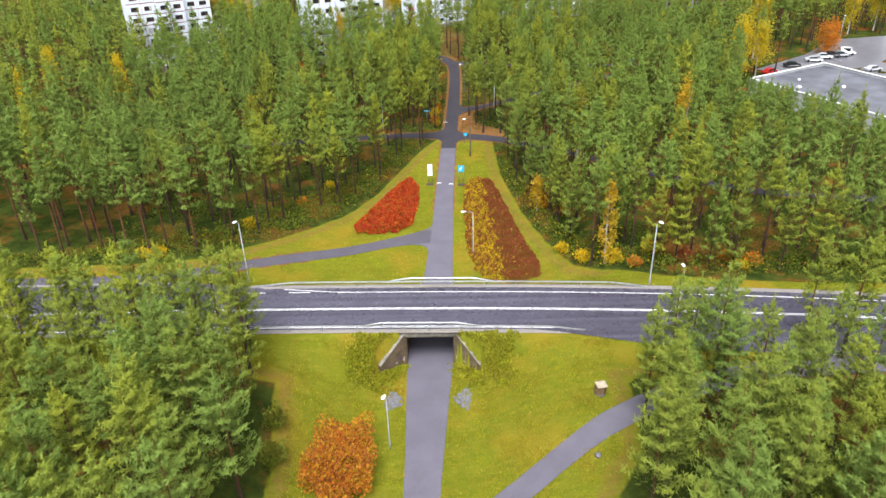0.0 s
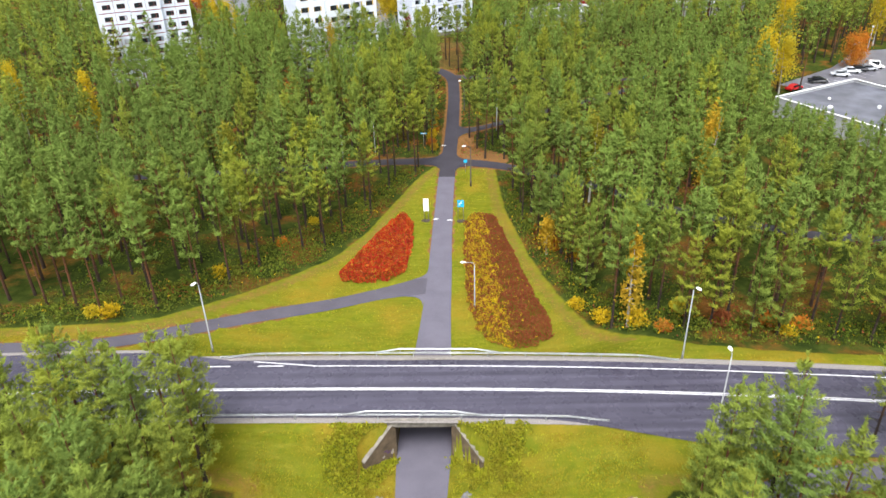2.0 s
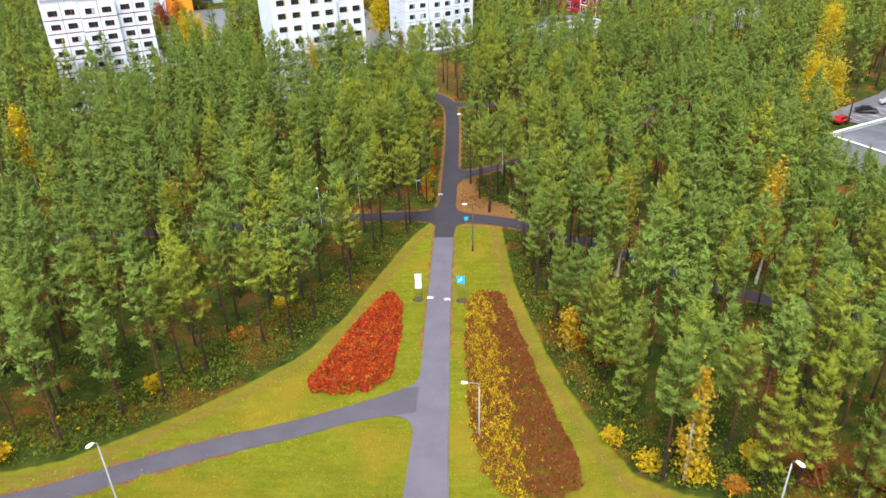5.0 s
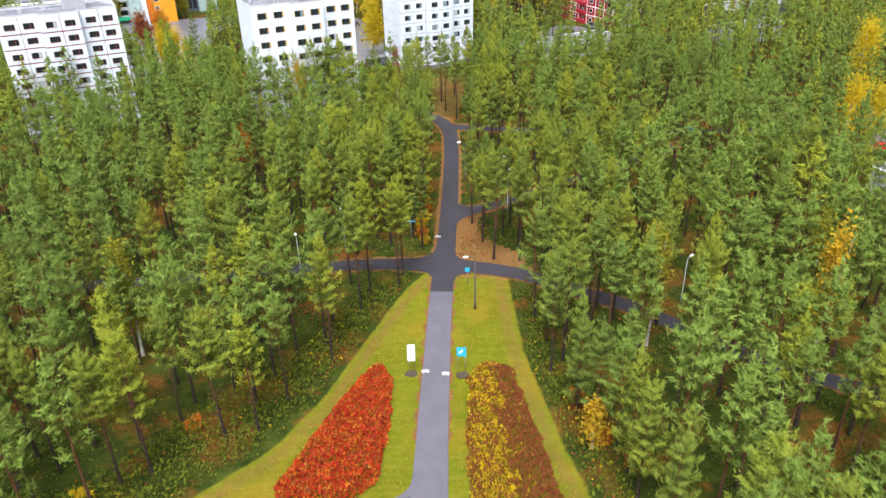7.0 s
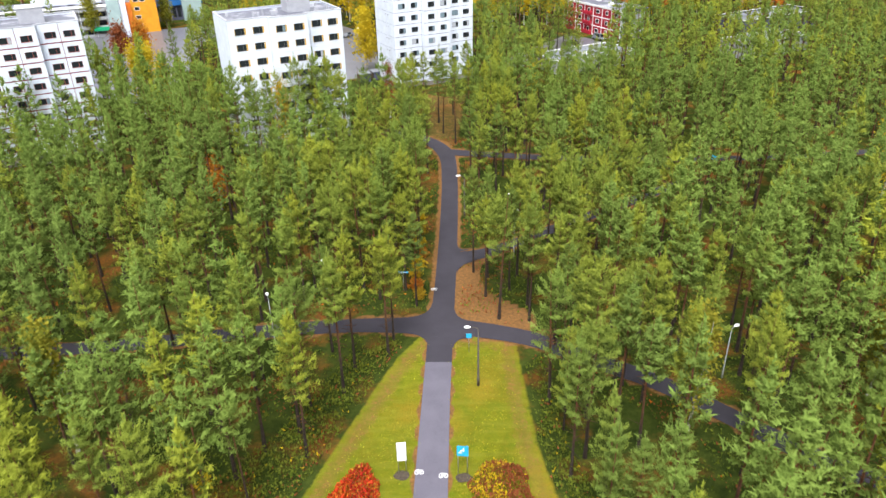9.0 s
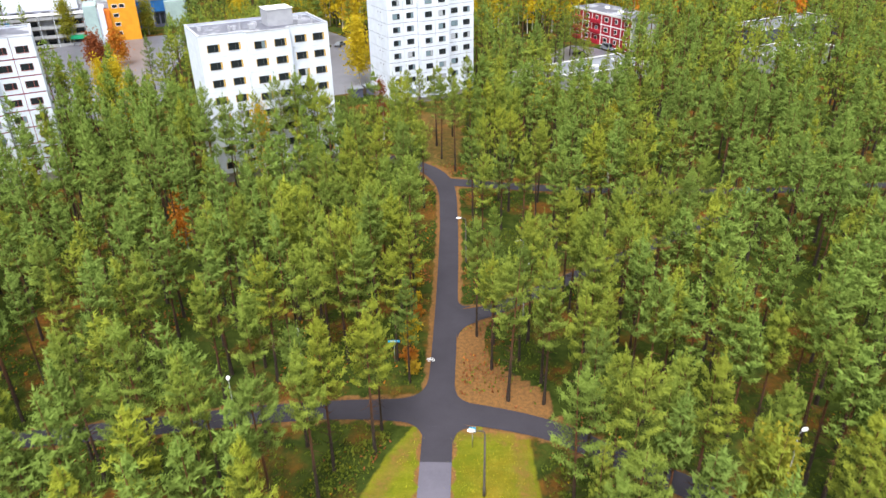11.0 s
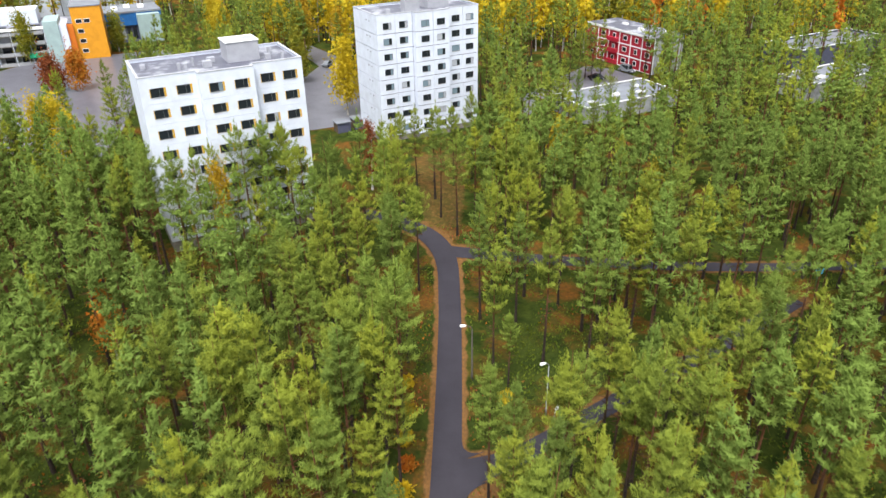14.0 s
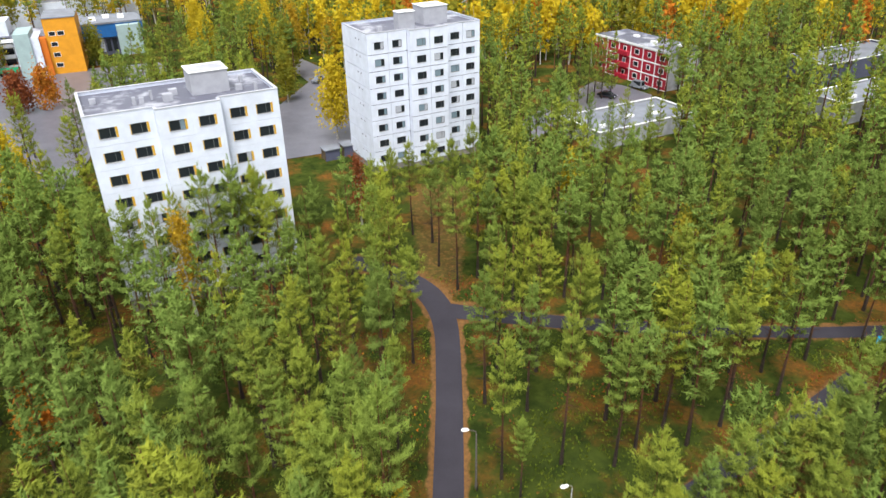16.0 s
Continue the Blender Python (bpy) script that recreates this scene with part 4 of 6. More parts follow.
TOWER_FRONT = [(-8.1, 222.6, 15.0), (-5.6, 225.0, 15.6), (-3.6, 230.4, 15.2), (-0.7, 227.8, 15.8), (2.4, 233.4, 15.4), (5.6, 236.3, 15.9), (8.4, 230.6, 15.1), (26.6, 241.1, 13.5), (32.9, 241.2, 13.0), (27.7, 231.8, 13.8), (21.6, 226.7, 14.6)]
MORE_PINES = [(18.6, 140.6, 14.8), (24.6, 135.9, 15.2), (30.2, 127.9, 15.0), (33.2, 124.6, 15.6), (36.6, 121.6, 14.7), (40.4, 119.2, 15.3), (44.8, 116.9, 15.0), (49.2, 114.8, 14.6), (18.1, 171.2, 14.6), (20.9, 172.7, 15.6), (24.0, 174.0, 15.2), (27.0, 174.8, 14.8), (30.9, 177.8, 15.8), (21.4, 169.6, 15.4), (25.4, 170.0, 15.0), (15.4, 169.3, 14.6), (-55.3, 240.6, 15.6), (-54.3, 229.3, 15.2), (-58.8, 232.4, 14.8), (-65.2, 285.4, 15.8), (15.4, 201.0, 14.7), (21.5, 188.7, 15.9), (35.0, 216.1, 15.6), (21.5, 196.5, 15.2), (-6.1, 201.9, 14.9), (-5.6, 175.8, 16.1), (-14.7, 184.8, 15.8), (-20.2, 176.2, 15.4), (-23.4, 174.5, 15.0), (-3.4, 184.8, 14.7), (-11.8, 201.5, 15.9), (23.9, 220.5, 15.6), (33.5, 222.0, 15.2), (37.5, 210.8, 14.9), (9.3, 201.9, 16.1), (4.8, 192.8, 15.8), (-10.8, 211.6, 15.4), (13.1, 131.1, 15.0), (-3.3, 166.5, 14.7), (27.7, 156.3, 15.9), (33.5, 150.8, 15.6), (-31.0, 149.2, 15.2), (-40.4, 161.3, 14.9), (-29.6, 143.4, 16.1), (17.2, 138.5, 15.8)]
HOUSE_PINES = [(-23.6, 213.3, 19.0), (-20.6, 214.4, 18.4), (-26.4, 212.4, 18.6), (-36.2, 205.2, 17.8), (-31.4, 208.4, 17.6), (-39.6, 203.2, 16.0), (-18.4, 211.0, 16.8)]
YARD_PINES = [(-70.6, 272.1, 14.4), (-73.3, 258.0, 14.2), (-77.0, 266.0, 13.6), (-62.4, 262.0, 13.4), (-66.9, 306.5, 14.4), (-69.5, 311.0, 12.6), (-66.3, 318.4, 14.4), (-61.0, 312.0, 13.0), (-40.8, 294.6, 14.2), (-44.0, 300.0, 13.0), (-41.3, 324.5, 14.6), (-50.8, 318.7, 12.4), (-55.5, 323.0, 13.6), (-27.9, 323.1, 14.4), (20.1, 301.6, 14.4), (23.2, 274.8, 14.4), (36.4, 300.0, 14.2), (40.1, 299.6, 14.6), (57.2, 304.2, 14.4), (72.7, 302.6, 14.0), (38.4, 261.1, 11.4), (29.8, 254.7, 13.4)]
GARAGE_PINES = [(33.0, 257.5, 13.2), (40.2, 261.0, 12.2), (46.4, 266.4, 13.0), (27.0, 259.0, 13.6)]
RED_PINES = [(37.7, 298.1, 15.5), (33.8, 294.4, 16), (54.8, 297, 15.6), (31, 291.3, 15.2), (49.5, 265.2, 14), (24.3, 270.5, 15)]


def rim_trees(line, step, seed):
    """Pines along the edge of the grass, with low crowns."""
    rng = np.random.default_rng(seed)
    out = []
    for (x0, y0), (x1, y1) in zip(line, line[1:]):
        ln = math.hypot(x1 - x0, y1 - y0)
        for k in range(max(1, int(round(ln / step)))):
            f, off = (k + rng.uniform(0.2, 0.8)) / max(1, round(ln / step)), rng.uniform(2.2, 5.0)
            out.append((round(x0 + (x1 - x0) * f - (y1 - y0) / ln * off * -1, 2), round(y0 + (y1 - y0) * f - (x1 - x0) / ln * off, 2), round(float(rng.uniform(12.5, 15.8)), 2)))
    return out


def apart(trees, others, gap):
    return [t for t in trees if all(math.hypot(t[0] - o[0], t[1] - o[1]) > gap for o in others)]


RIM = apart(rim_trees([(8.3, 147), (9, 133), (11.5, 117.7), (14.6, 104.9), (16.9, 97.7), (20.1, 94.4), (27, 90.6), (40, 88.7), (60, 87.3)][::-1], 3.4, 8), EDGE_EAST + MORE_PINES, 2.3)
SOUTH_FILL = [(-36.5, 73.0, 14.2), (-29.6, 73.8, 14.6), (-24.8, 75.0, 14.4), (-21.6, 72.4, 14.0), (-20.8, 67.2, 13.6), (-20.6, 62.0, 13.4), (-44.0, 73.6, 14.8), (-34.4, 75.6, 14.8), (20.6, 66.4, 13.8), (17.8, 55.2, 13.4)]
FIXED = [t for g in (RIM, MORE_PINES, HOUSE_PINES, YARD_PINES, GARAGE_PINES, RED_PINES, TOWER_FRONT, EDGE_WEST, DEEP_WEST, EDGE_EAST, DEEP_EAST, EDGE_SOUTH, SOUTH_FILL) for t in g]


def in_view(x, y):
    """Ground that the flight passes in view of."""
    half = 10 + np.where(y < 150, (y - 10) * 0.70 + 4, 108 + (y - 150) * 0.22)
    return (y > 38) & (np.abs(x) < half)


pts = scatter(-170, 170, 36, 460, 4.9, 1.8, 3)
pts = np.concatenate([pts, scatter(-70, 70, 36, 77, 3.3, 1.2, 17), scatter(-72, 72, 88, 150, 3.5, 1.5, 23), scatter(-60, 60, 150, 222, 3.6, 1.5, 29)])
keep = np.ones(len(pts), bool)
for i in range(1, len(pts)):
    if pts[i, 1] < 217 and np.min(np.hypot(*(pts[:i][keep[:i]] - pts[i]).T)) < (2.35 if pts[i, 1] < 80 else 2.75):
        keep[i] = False
pts = pts[keep]
pts = pts[in_view(pts[:, 0], pts[:, 1])]
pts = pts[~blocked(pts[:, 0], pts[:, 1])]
for poly in OPEN_GROUND:
    pts = pts[edge_gap(poly, pts[:, 0], pts[:, 1]) > 0.8]
if FIXED:
    fx = np.array([t[:2] for t in FIXED])
    pts = pts[np.min(np.hypot(pts[:, None, 0] - fx[None, :, 0], pts[:, None, 1] - fx[None, :, 1]), axis=1) > 2.6]
rng = np.random.default_rng(5)
thin = np.array([noise.noise((x * 0.05, y * 0.05, 3.0)) for x, y in pts])
pts = pts[(rng.uniform(0, 1, len(pts)) < 0.92 + thin * 0.35)]
far_side = (pts[:, 1] > 292) & (rng.uniform(0, 1, len(pts)) < 0.5) | (pts[:, 1] > 410)
pts = pts[~far_side]
heights = np.where(pts[:, 1] < 80, 14.6, 16.2) * np.clip(rng.normal(1.0, 0.095, len(pts)), 0.72, 1.2) + np.array([1.2 * noise.noise((x * 0.03, y * 0.03, 9.0)) for x, y in pts])
# younger trees before the hall
young = edge_gap([(50, 131), (66, 177), (90, 135), (130, 130), (130, 100), (75, 115)], pts[:, 0], pts[:, 1]) < 0
azim = np.degrees(np.arctan2(pts[:, 0], pts[:, 1] - 12))
share = np.hypot(pts[:, 0], pts[:, 1] - 12) / np.interp(azim, [22.9, 34.6], [175, 153])
heights = np.where(young, np.clip(51.5 - 45.5 * share - land(pts[:, 0], pts[:, 1]), 4.5, heights), heights)
ALL = [(x, y, h) for (x, y), h in zip(pts, heights)]
# the nearest to the flight stand singly
line = np.abs(np.array([t[0] for t in ALL]) - 0.8) + np.where(np.array([t[1] for t in ALL]) > 215, 60, 0) + np.where(np.array([t[1] for t in ALL]) < 50, 20, 0)
order = np.argsort(line)
single = set(order[:max(0, 290 - len(FIXED))].tolist())
SINGLE = list(FIXED) + [ALL[i] for i in sorted(single)]
EDGE_SET = {(round(x, 2), round(y, 2)) for x, y, h in RIM}
REST = [ALL[i] for i in range(len(ALL)) if i not in single]

protos = []
for i, ((tv, tt), (cv, ct)) in enumerate(NEAR_PINES + FULL_PINES + RIM_PINES):
    top = empty("pine_tree", 0, 0, -500, label="tall Scots pine with a bare trunk and light green crown", category="pine tree", group="pines along the clearing")
    shared("trunk", mesh_np("trunk", tv, tt, [PINEBARK]), top)["label"] = "brown trunk, orange towards the top"
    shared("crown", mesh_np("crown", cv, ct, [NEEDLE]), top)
    protos.append(top)
used = set()
for i, (x, y, h) in enumerate(SINGLE):
    k = len(NEAR_PINES) + i % len(FULL_PINES) if y < 80 else i % len(NEAR_PINES)
    if (round(x, 2), round(y, 2)) in EDGE_SET or y > 244:
        k = len(NEAR_PINES) + len(FULL_PINES) + i % len(RIM_PINES)
    src = protos[k]
    s = h / 15.0 * (1.0 + 0.05 * math.sin(i * 2.4) + 0.035 * math.cos(i * 5.1))
    if y < 80:
        s *= 1.06
    wide = 1.1 if y < 80 else 1.0
    m = pose(x, y, lz(x, y), 0, 0, (i * 137.5) % 360) @ Matrix.Diagonal((s * wide * (0.80 + 0.24 * ((i * 7) % 5) / 4), s * wide * (0.80 + 0.24 * ((i * 3) % 5) / 4), s, 1))
    if k not in used:
        used.add(k)
        src.matrix_basis = m
    else:
        keep = src.matrix_basis.copy()
        src.matrix_basis = Matrix.Identity(4)
        copy_thing(src, m)
        src.matrix_basis = keep


def join_forest(name, trees, variants, label, spread=1.0):
    rng = np.random.default_rng(len(trees))
    vs, ts, mi, n = [], [], [], 0
    for i, (x, y, h) in enumerate(trees):
        (tv, tt), (cv, ct) = variants[i % len(variants)]
        a, s = rng.uniform(0, math.tau), h / 15.0
        wx = s * rng.uniform(0.82, 1.08) * spread
        c, d = math.cos(a) * wx, math.sin(a) * wx
        z, tint = lz(x, y), rng.uniform(0, 1)
        for v, t, k in ((tv, tt, 0), (cv, ct, 1)):
            w = np.zeros((len(v), 5))
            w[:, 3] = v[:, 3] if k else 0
            w[:, 4] = tint
            w[:, 0] = v[:, 0] * c - v[:, 1] * d + x
            w[:, 1] = v[:, 0] * d + v[:, 1] * c + y
            w[:, 2] = v[:, 2] * s + z
            vs.append(w)
            ts.append(t + n)
            mi.append(np.full(len(t), k))
            n += len(v)
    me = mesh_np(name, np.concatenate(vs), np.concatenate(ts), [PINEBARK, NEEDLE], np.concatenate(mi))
    return tagged(new(name, me), label, "forest", kind="stuff")


FAR_OFF = lambda t: t[1] >= 235 or (t[1] > 140 and abs(t[0]) > 72)
join_forest("pine_forest", [t for t in REST if t[1] >= 80 and not FAR_OFF(t)], FAR_PINES, "dense stand of light green Scots pines with dark trunks")
join_forest("roadside_pine_wood", [t for t in REST if t[1] < 80], FULL_PINES, "young full-crowned pines south of the road", 1.08)
join_forest("far_pine_forest", [t for t in REST if FAR_OFF(t)], BACK_PINES, "pine wood among and behind the apartment houses", 1.02)


# ---- birches and other single leaf trees ----
def birch(x, y, h, r, leaves, label, count=1500, size=0.34, droop=0.6, category="birch tree", base=0.22):
    rng = np.random.default_rng(int(abs(x * 71 + y * 13)) + 1)
    top = empty("birch_tree", x, y, lz(x, y), label=label, category=category)
    tv, tt = trunk_np(rng, h, 0.13 + h * 0.004, 6, 6, 0.03, 14, 0.25, 0.85, r * 0.75, 0.6)
    shared("trunk", mesh_np("trunk", tv, tt, [BIRCHBARK]), top)["label"] = "slender pale trunk and limbs"
    cv, ct = leaf_crown(rng, h, h * base, r, count, size, droop)
    shared("crown", mesh_np("crown", cv, ct, [leaves]), top)
    return top


# ---- shrubs ----
def shrub_bed(name, poly, h, count, size, leaves, pick, label, category="shrub bed", kind="stuff", seed=1, rag=0.5):
    """A bed of low shrubs: leaves over a lumpy top within an outline."""
    rng = np.random.default_rng(seed)
    px, py = np.array([p[0] for p in poly]), np.array([p[1] for p in poly])
    p = np.c_[rng.uniform(px.min(), px.max(), count * 3), rng.uniform(py.min(), py.max(), count * 3)]
    g = edge_gap(poly, p[:, 0], p[:, 1])
    wob = np.array([noise.noise((a * 0.8, b * 0.8, seed)) for a, b in p])
    keep = g + wob * rag + (rag > 1) * rng.uniform(-0.3, 1.4, len(g)) < 0
    p, g, wob = p[keep][:count], g[keep][:count], wob[keep][:count]
    rise = np.clip(-g / 0.8, 0.15, 1) ** 0.6 * (1 + 0.55 * wob)
    z = land(p[:, 0], p[:, 1]) + h * rise * np.sqrt(rng.uniform(0.05, 1.0, len(p)))
    c = np.c_[p, z]
    d = rng.normal(0, 0.7, (len(c), 3)) + np.array([0, 0, 0.8])
    d /= np.linalg.norm(d, axis=1)[:, None]
    s = np.cross(d, rng.normal(0, 1, d.shape))
    s /= np.linalg.norm(s, axis=1)[:, None]
    ln = size * rng.uniform(0.6, 1.5, (len(c), 1))
    v = np.stack([c - s * ln * 0.35, c + s * ln * 0.35, c + d * ln], 1).reshape(-1, 3)
    mi = pick(p, wob, rng) if pick else None
    me = mesh_np(name, v, np.arange(len(v)).reshape(-1, 3), leaves, mi)
    return tagged(new(name, me), label, category, kind=kind)


RED_BED = [(-15.9, 112.9), (-14.7, 111.6), (-10.3, 111.5), (-8.0, 112.4), (-6.3, 114.2), (-5.7, 121), (-5.6, 127.9), (-7.0, 130.9), (-8.9, 129.4), (-11.2, 125), (-13.2, 120), (-14.6, 116)]
BROWN_BED = [(2.5, 129.3), (4.5, 131.2), (7.3, 130.2), (8.6, 123), (9.6, 116.9), (11.0, 108.3), (12.5, 101), (12.2, 98.2), (10.4, 96.6), (7.6, 96.2), (5.0, 97.4), (3.3, 100.6), (2.2, 106), (1.9, 114), (2.0, 122)]
shrub_bed("red_shrub_bed", RED_BED, 1.3, 24000, 0.22, [REDLEAF, ORANGELEAF, BROWNLEAF], lambda p, w, r: r.choice(3, len(p), p=[0.58, 0.30, 0.12]), "bed of bright red autumn shrubs on the grass", seed=4)


def gold_share(p, w, r):
    mid = 3.7 + (131 - p[:, 1]) * 0.055
    a = (p[:, 0] - mid) / 1.5 + 1.2 * w
    clump = np.array([0.6 * noise.noise((x * 1.3, y * 1.3, 2.0)) + 0.8 * noise.noise((x * 3.2, y * 3.2, 6.0)) for x, y in p])
    band = np.where(np.abs(a) < 1.0, 0.02, np.where(a < 0, -0.20, -0.40 - 0.1 * a))
    return (clump + band + r.normal(0, 0.22, len(p)) > 0.0).astype(int)


shrub_bed("brown_shrub_bed", BROWN_BED, 1.0, 34000, 0.19, [BROWNLEAF, GOLDLEAF], gold_share, "bed of brown shrubs with a golden yellow band", seed=7)


def bush(x, y, r, h, leaves, label, count=500, size=0.3, name="bush", deep=1.0):
    """A rounded, ragged bush: stems and leaves."""
    rng = np.random.default_rng(int(abs(x * 37 + y * 91)) + 3)
    top = empty(name, x, y, lz(x, y), label=label, category="bush")
    bm = bmesh.new()
    for k in range(5):
        a = rng.uniform(0, math.tau)
        tube(bm, [(0, 0, -0.1), (math.cos(a) * r * 0.25, math.sin(a) * r * 0.25, h * 0.45), (math.cos(a) * r * 0.6, math.sin(a) * r * 0.6, h * 0.85)], [0.03, 0.02, 0.008], 4)
    part("stems", bm, BARK, top)
    d = rng.normal(0, 1, (count, 3))
    d /= np.linalg.norm(d, axis=1)[:, None]
    lump = 1 + 0.3 * np.sin(d[:, 0] * 5 + x) * np.cos(d[:, 1] * 6 + y)
    c = d * (lump * rng.uniform(0.45, 1.0, count))[:, None] * np.array([r, r * deep, h * 0.55]) + np.array([0, 0, h * 0.52])
    c[:, 2] = np.maximum(c[:, 2], 0.05)
    g = d * 0.6 + rng.normal(0, 0.7, d.shape) + np.array([0, 0, 0.3])
    g /= np.linalg.norm(g, axis=1)[:, None]
    s = np.cross(g, rng.normal(0, 1, g.shape))
    s /= np.linalg.norm(s, axis=1)[:, None]
    ln = size * rng.uniform(0.6, 1.4, (count, 1))
    v = np.stack([c - s * ln * 0.4, c + s * ln * 0.4, c + g * ln], 1).reshape(-1, 3)
    mats = leaves if isinstance(leaves, list) else [leaves]
    shared("foliage", mesh_np("foliage", v, np.arange(len(v)).reshape(-1, 3), mats, rng.integers(0, len(mats), count)), top)
    return top


bush(-10.9, 61.0, 3.6, 3.4, [ORANGELEAF, ORANGELEAF, OCHRELEAF, BROWNLEAF], "large orange autumn bush on the grass bank", 17000, 0.20, deep=1.7)


# ---- apartment houses ----


def make_glass(name, share):
    """Window glass; behind a share of the panes hang pale curtains."""
    k = Mat(name, 0.06)
    rnd = k.n("ObjectInfo").outputs["Random"]
    pale = k.mix(k.math("GREATER_THAN", rnd, 1 - share * 0.5), (0.16, 0.22, 0.26, 1), (0.36, 0.38, 0.42, 1))
    k.colour(k.mix(k.math("GREATER_THAN", rnd, 1 - share), (0.016, 0.020, 0.024, 1), pale))
    k.b.inputs["Specular IOR Level"].default_value = 0.4
    return k.m


GLASS = make_glass("window_glass", 0.10)
CURTAINED = make_glass("curtained_window_glass", 0.45)
WALLW = plain("white_facade_panel", (0.60, 0.645, 0.74, 1), 0.8, 0, 0.08, 0.6)
JOINT_Y = plain("pale_yellow_joint", (0.62, 0.56, 0.34, 1), 0.8, 0, 0.1, 1)
JOINT_G = plain("grey_joint", (0.075, 0.08, 0.125, 1), 0.8, 0, 0.1, 1)
JOINT_R = plain("dark_red_joint", (0.25, 0.03, 0.045, 1), 0.8, 0, 0.1, 1)
TRIM_Y = plain("yellow_trim", (0.55, 0.33, 0.03, 1), 0.6, 0, 0.1, 1)
FRAMEW = plain("window_frame_grey", (0.42, 0.42, 0.44, 1), 0.5, 0, 0.1, 1)
FRAMED = plain("window_frame_dark", (0.07, 0.075, 0.08, 1), 0.5, 0, 0.1, 1)
FRAMER = plain("window_frame_red", (0.30, 0.07, 0.06, 1), 0.5, 0, 0.1, 1)
ROOFK = Mat("roof_felt", 0.4)
# pale colour stands for the sky mirrored in wet patches
_wet_sheen = ROOFK.noise(0.20, 4, 0.6, lo=0.52, hi=0.62)
ROOFK.colour(ROOFK.mix(ROOFK.noise(1.4, 5, 0.7, lo=0.5, hi=0.8), ROOFK.mix(_wet_sheen, (0.085, 0.088, 0.118, 1), (0.34, 0.35, 0.39, 1)), (0.095, 0.098, 0.130, 1)))
ROOFM = ROOFK.m
HUTP = plain("roof_house_sheet", (0.34, 0.35, 0.39, 1), 0.7, 0, 0.10, 0.8)
CAPM = plain("roof_edge_sheet", (0.42, 0.43, 0.47, 1), 0.6, 0, 0.10, 0.8)


def mesh_of(name, bm, mats):
    me = bpy.data.meshes.new(name)
    bm.to_mesh(me)
    bm.free()
    for mt in mats:
        me.materials.append(mt)
    return me


def panel_mesh(w, h, ow, oh, ox, oz, thick=0.22, gx=0.05, gz=0.05):
    """A wall panel with a window opening, standing in x-z, outer face at y = 0."""
    bm = bmesh.new()
    x0, x1, z0, z1 = gx, w - gx, gz, h - gz
    if ow:
        a, b, c, d = ox - ow / 2, ox + ow / 2, oz - oh / 2, oz + oh / 2
        for q in ((x0, z0, a, z1), (b, z0, x1, z1), (a, z0, b, c), (a, d, b, z1)):
            box(bm, q[0], 0, q[1], q[2], thick, q[3])
        bmesh.ops.remove_doubles(bm, verts=bm.verts, dist=0.0005)
    else:
        box(bm, x0, 0, z0, x1, thick, z1)
    return mesh_of("panel", bm, [WALLW])


def window_meshes(ow, oh, frame_m, side_m=None, glass_m=None):
    """A recessed window: frame with a mullion, panes, sill; side strips where the house has them."""
    f, w, h = 0.06, ow / 2, oh / 2
    out = []
    bm = bmesh.new()
    for q in ((-w, -h, -w + f, h), (w - f, -h, w, h), (-w + f, -h, w - f, -h + f), (-w + f, h - f, w - f, h), (w * 0.3, -h + f, w * 0.3 + f, h - f)):
        box(bm, q[0], 0.07, q[1], q[2], 0.15, q[3])
    out.append(("frame", mesh_of("frame", bm, [frame_m])))
    for a, b in ((-w + f, w * 0.3), (w * 0.3 + f, w - f)):
        bm = bmesh.new()
        box(bm, a, 0.10, -h + f, b, 0.12, h - f)
        out.append(("pane", mesh_of("pane", bm, [glass_m or GLASS])))
    bm = bmesh.new()
    box(bm, -w, -0.06, -h - 0.045, w, 0.07, -h)
    out.append(("sill", mesh_of("sill", bm, [FRAMEW])))
    if side_m:
        for s in (-1, 1):
            a, b = sorted((s * (w + 0.003), s * (w + (0.25 if s > 0 else 0.09))))
            bm = bmesh.new()
            box(bm, a, -0.012, -h, b, 0.03, h)
            out.append(("side_strip", mesh_of("side_strip", bm, [side_m])))
    return out


def add_window(meshes, top, m):
    first = None
    for name, me in meshes:
        if first is None:
            first = shared("window", me, top, m)
        else:
            shared(name, me, first)


COLS = [2.1, 5.4, 9.3, 12.6, 16.4, 19.5]
EDGES = [0, 3.75, 7.2, 10.95, 14.4, 17.95, 21.4]


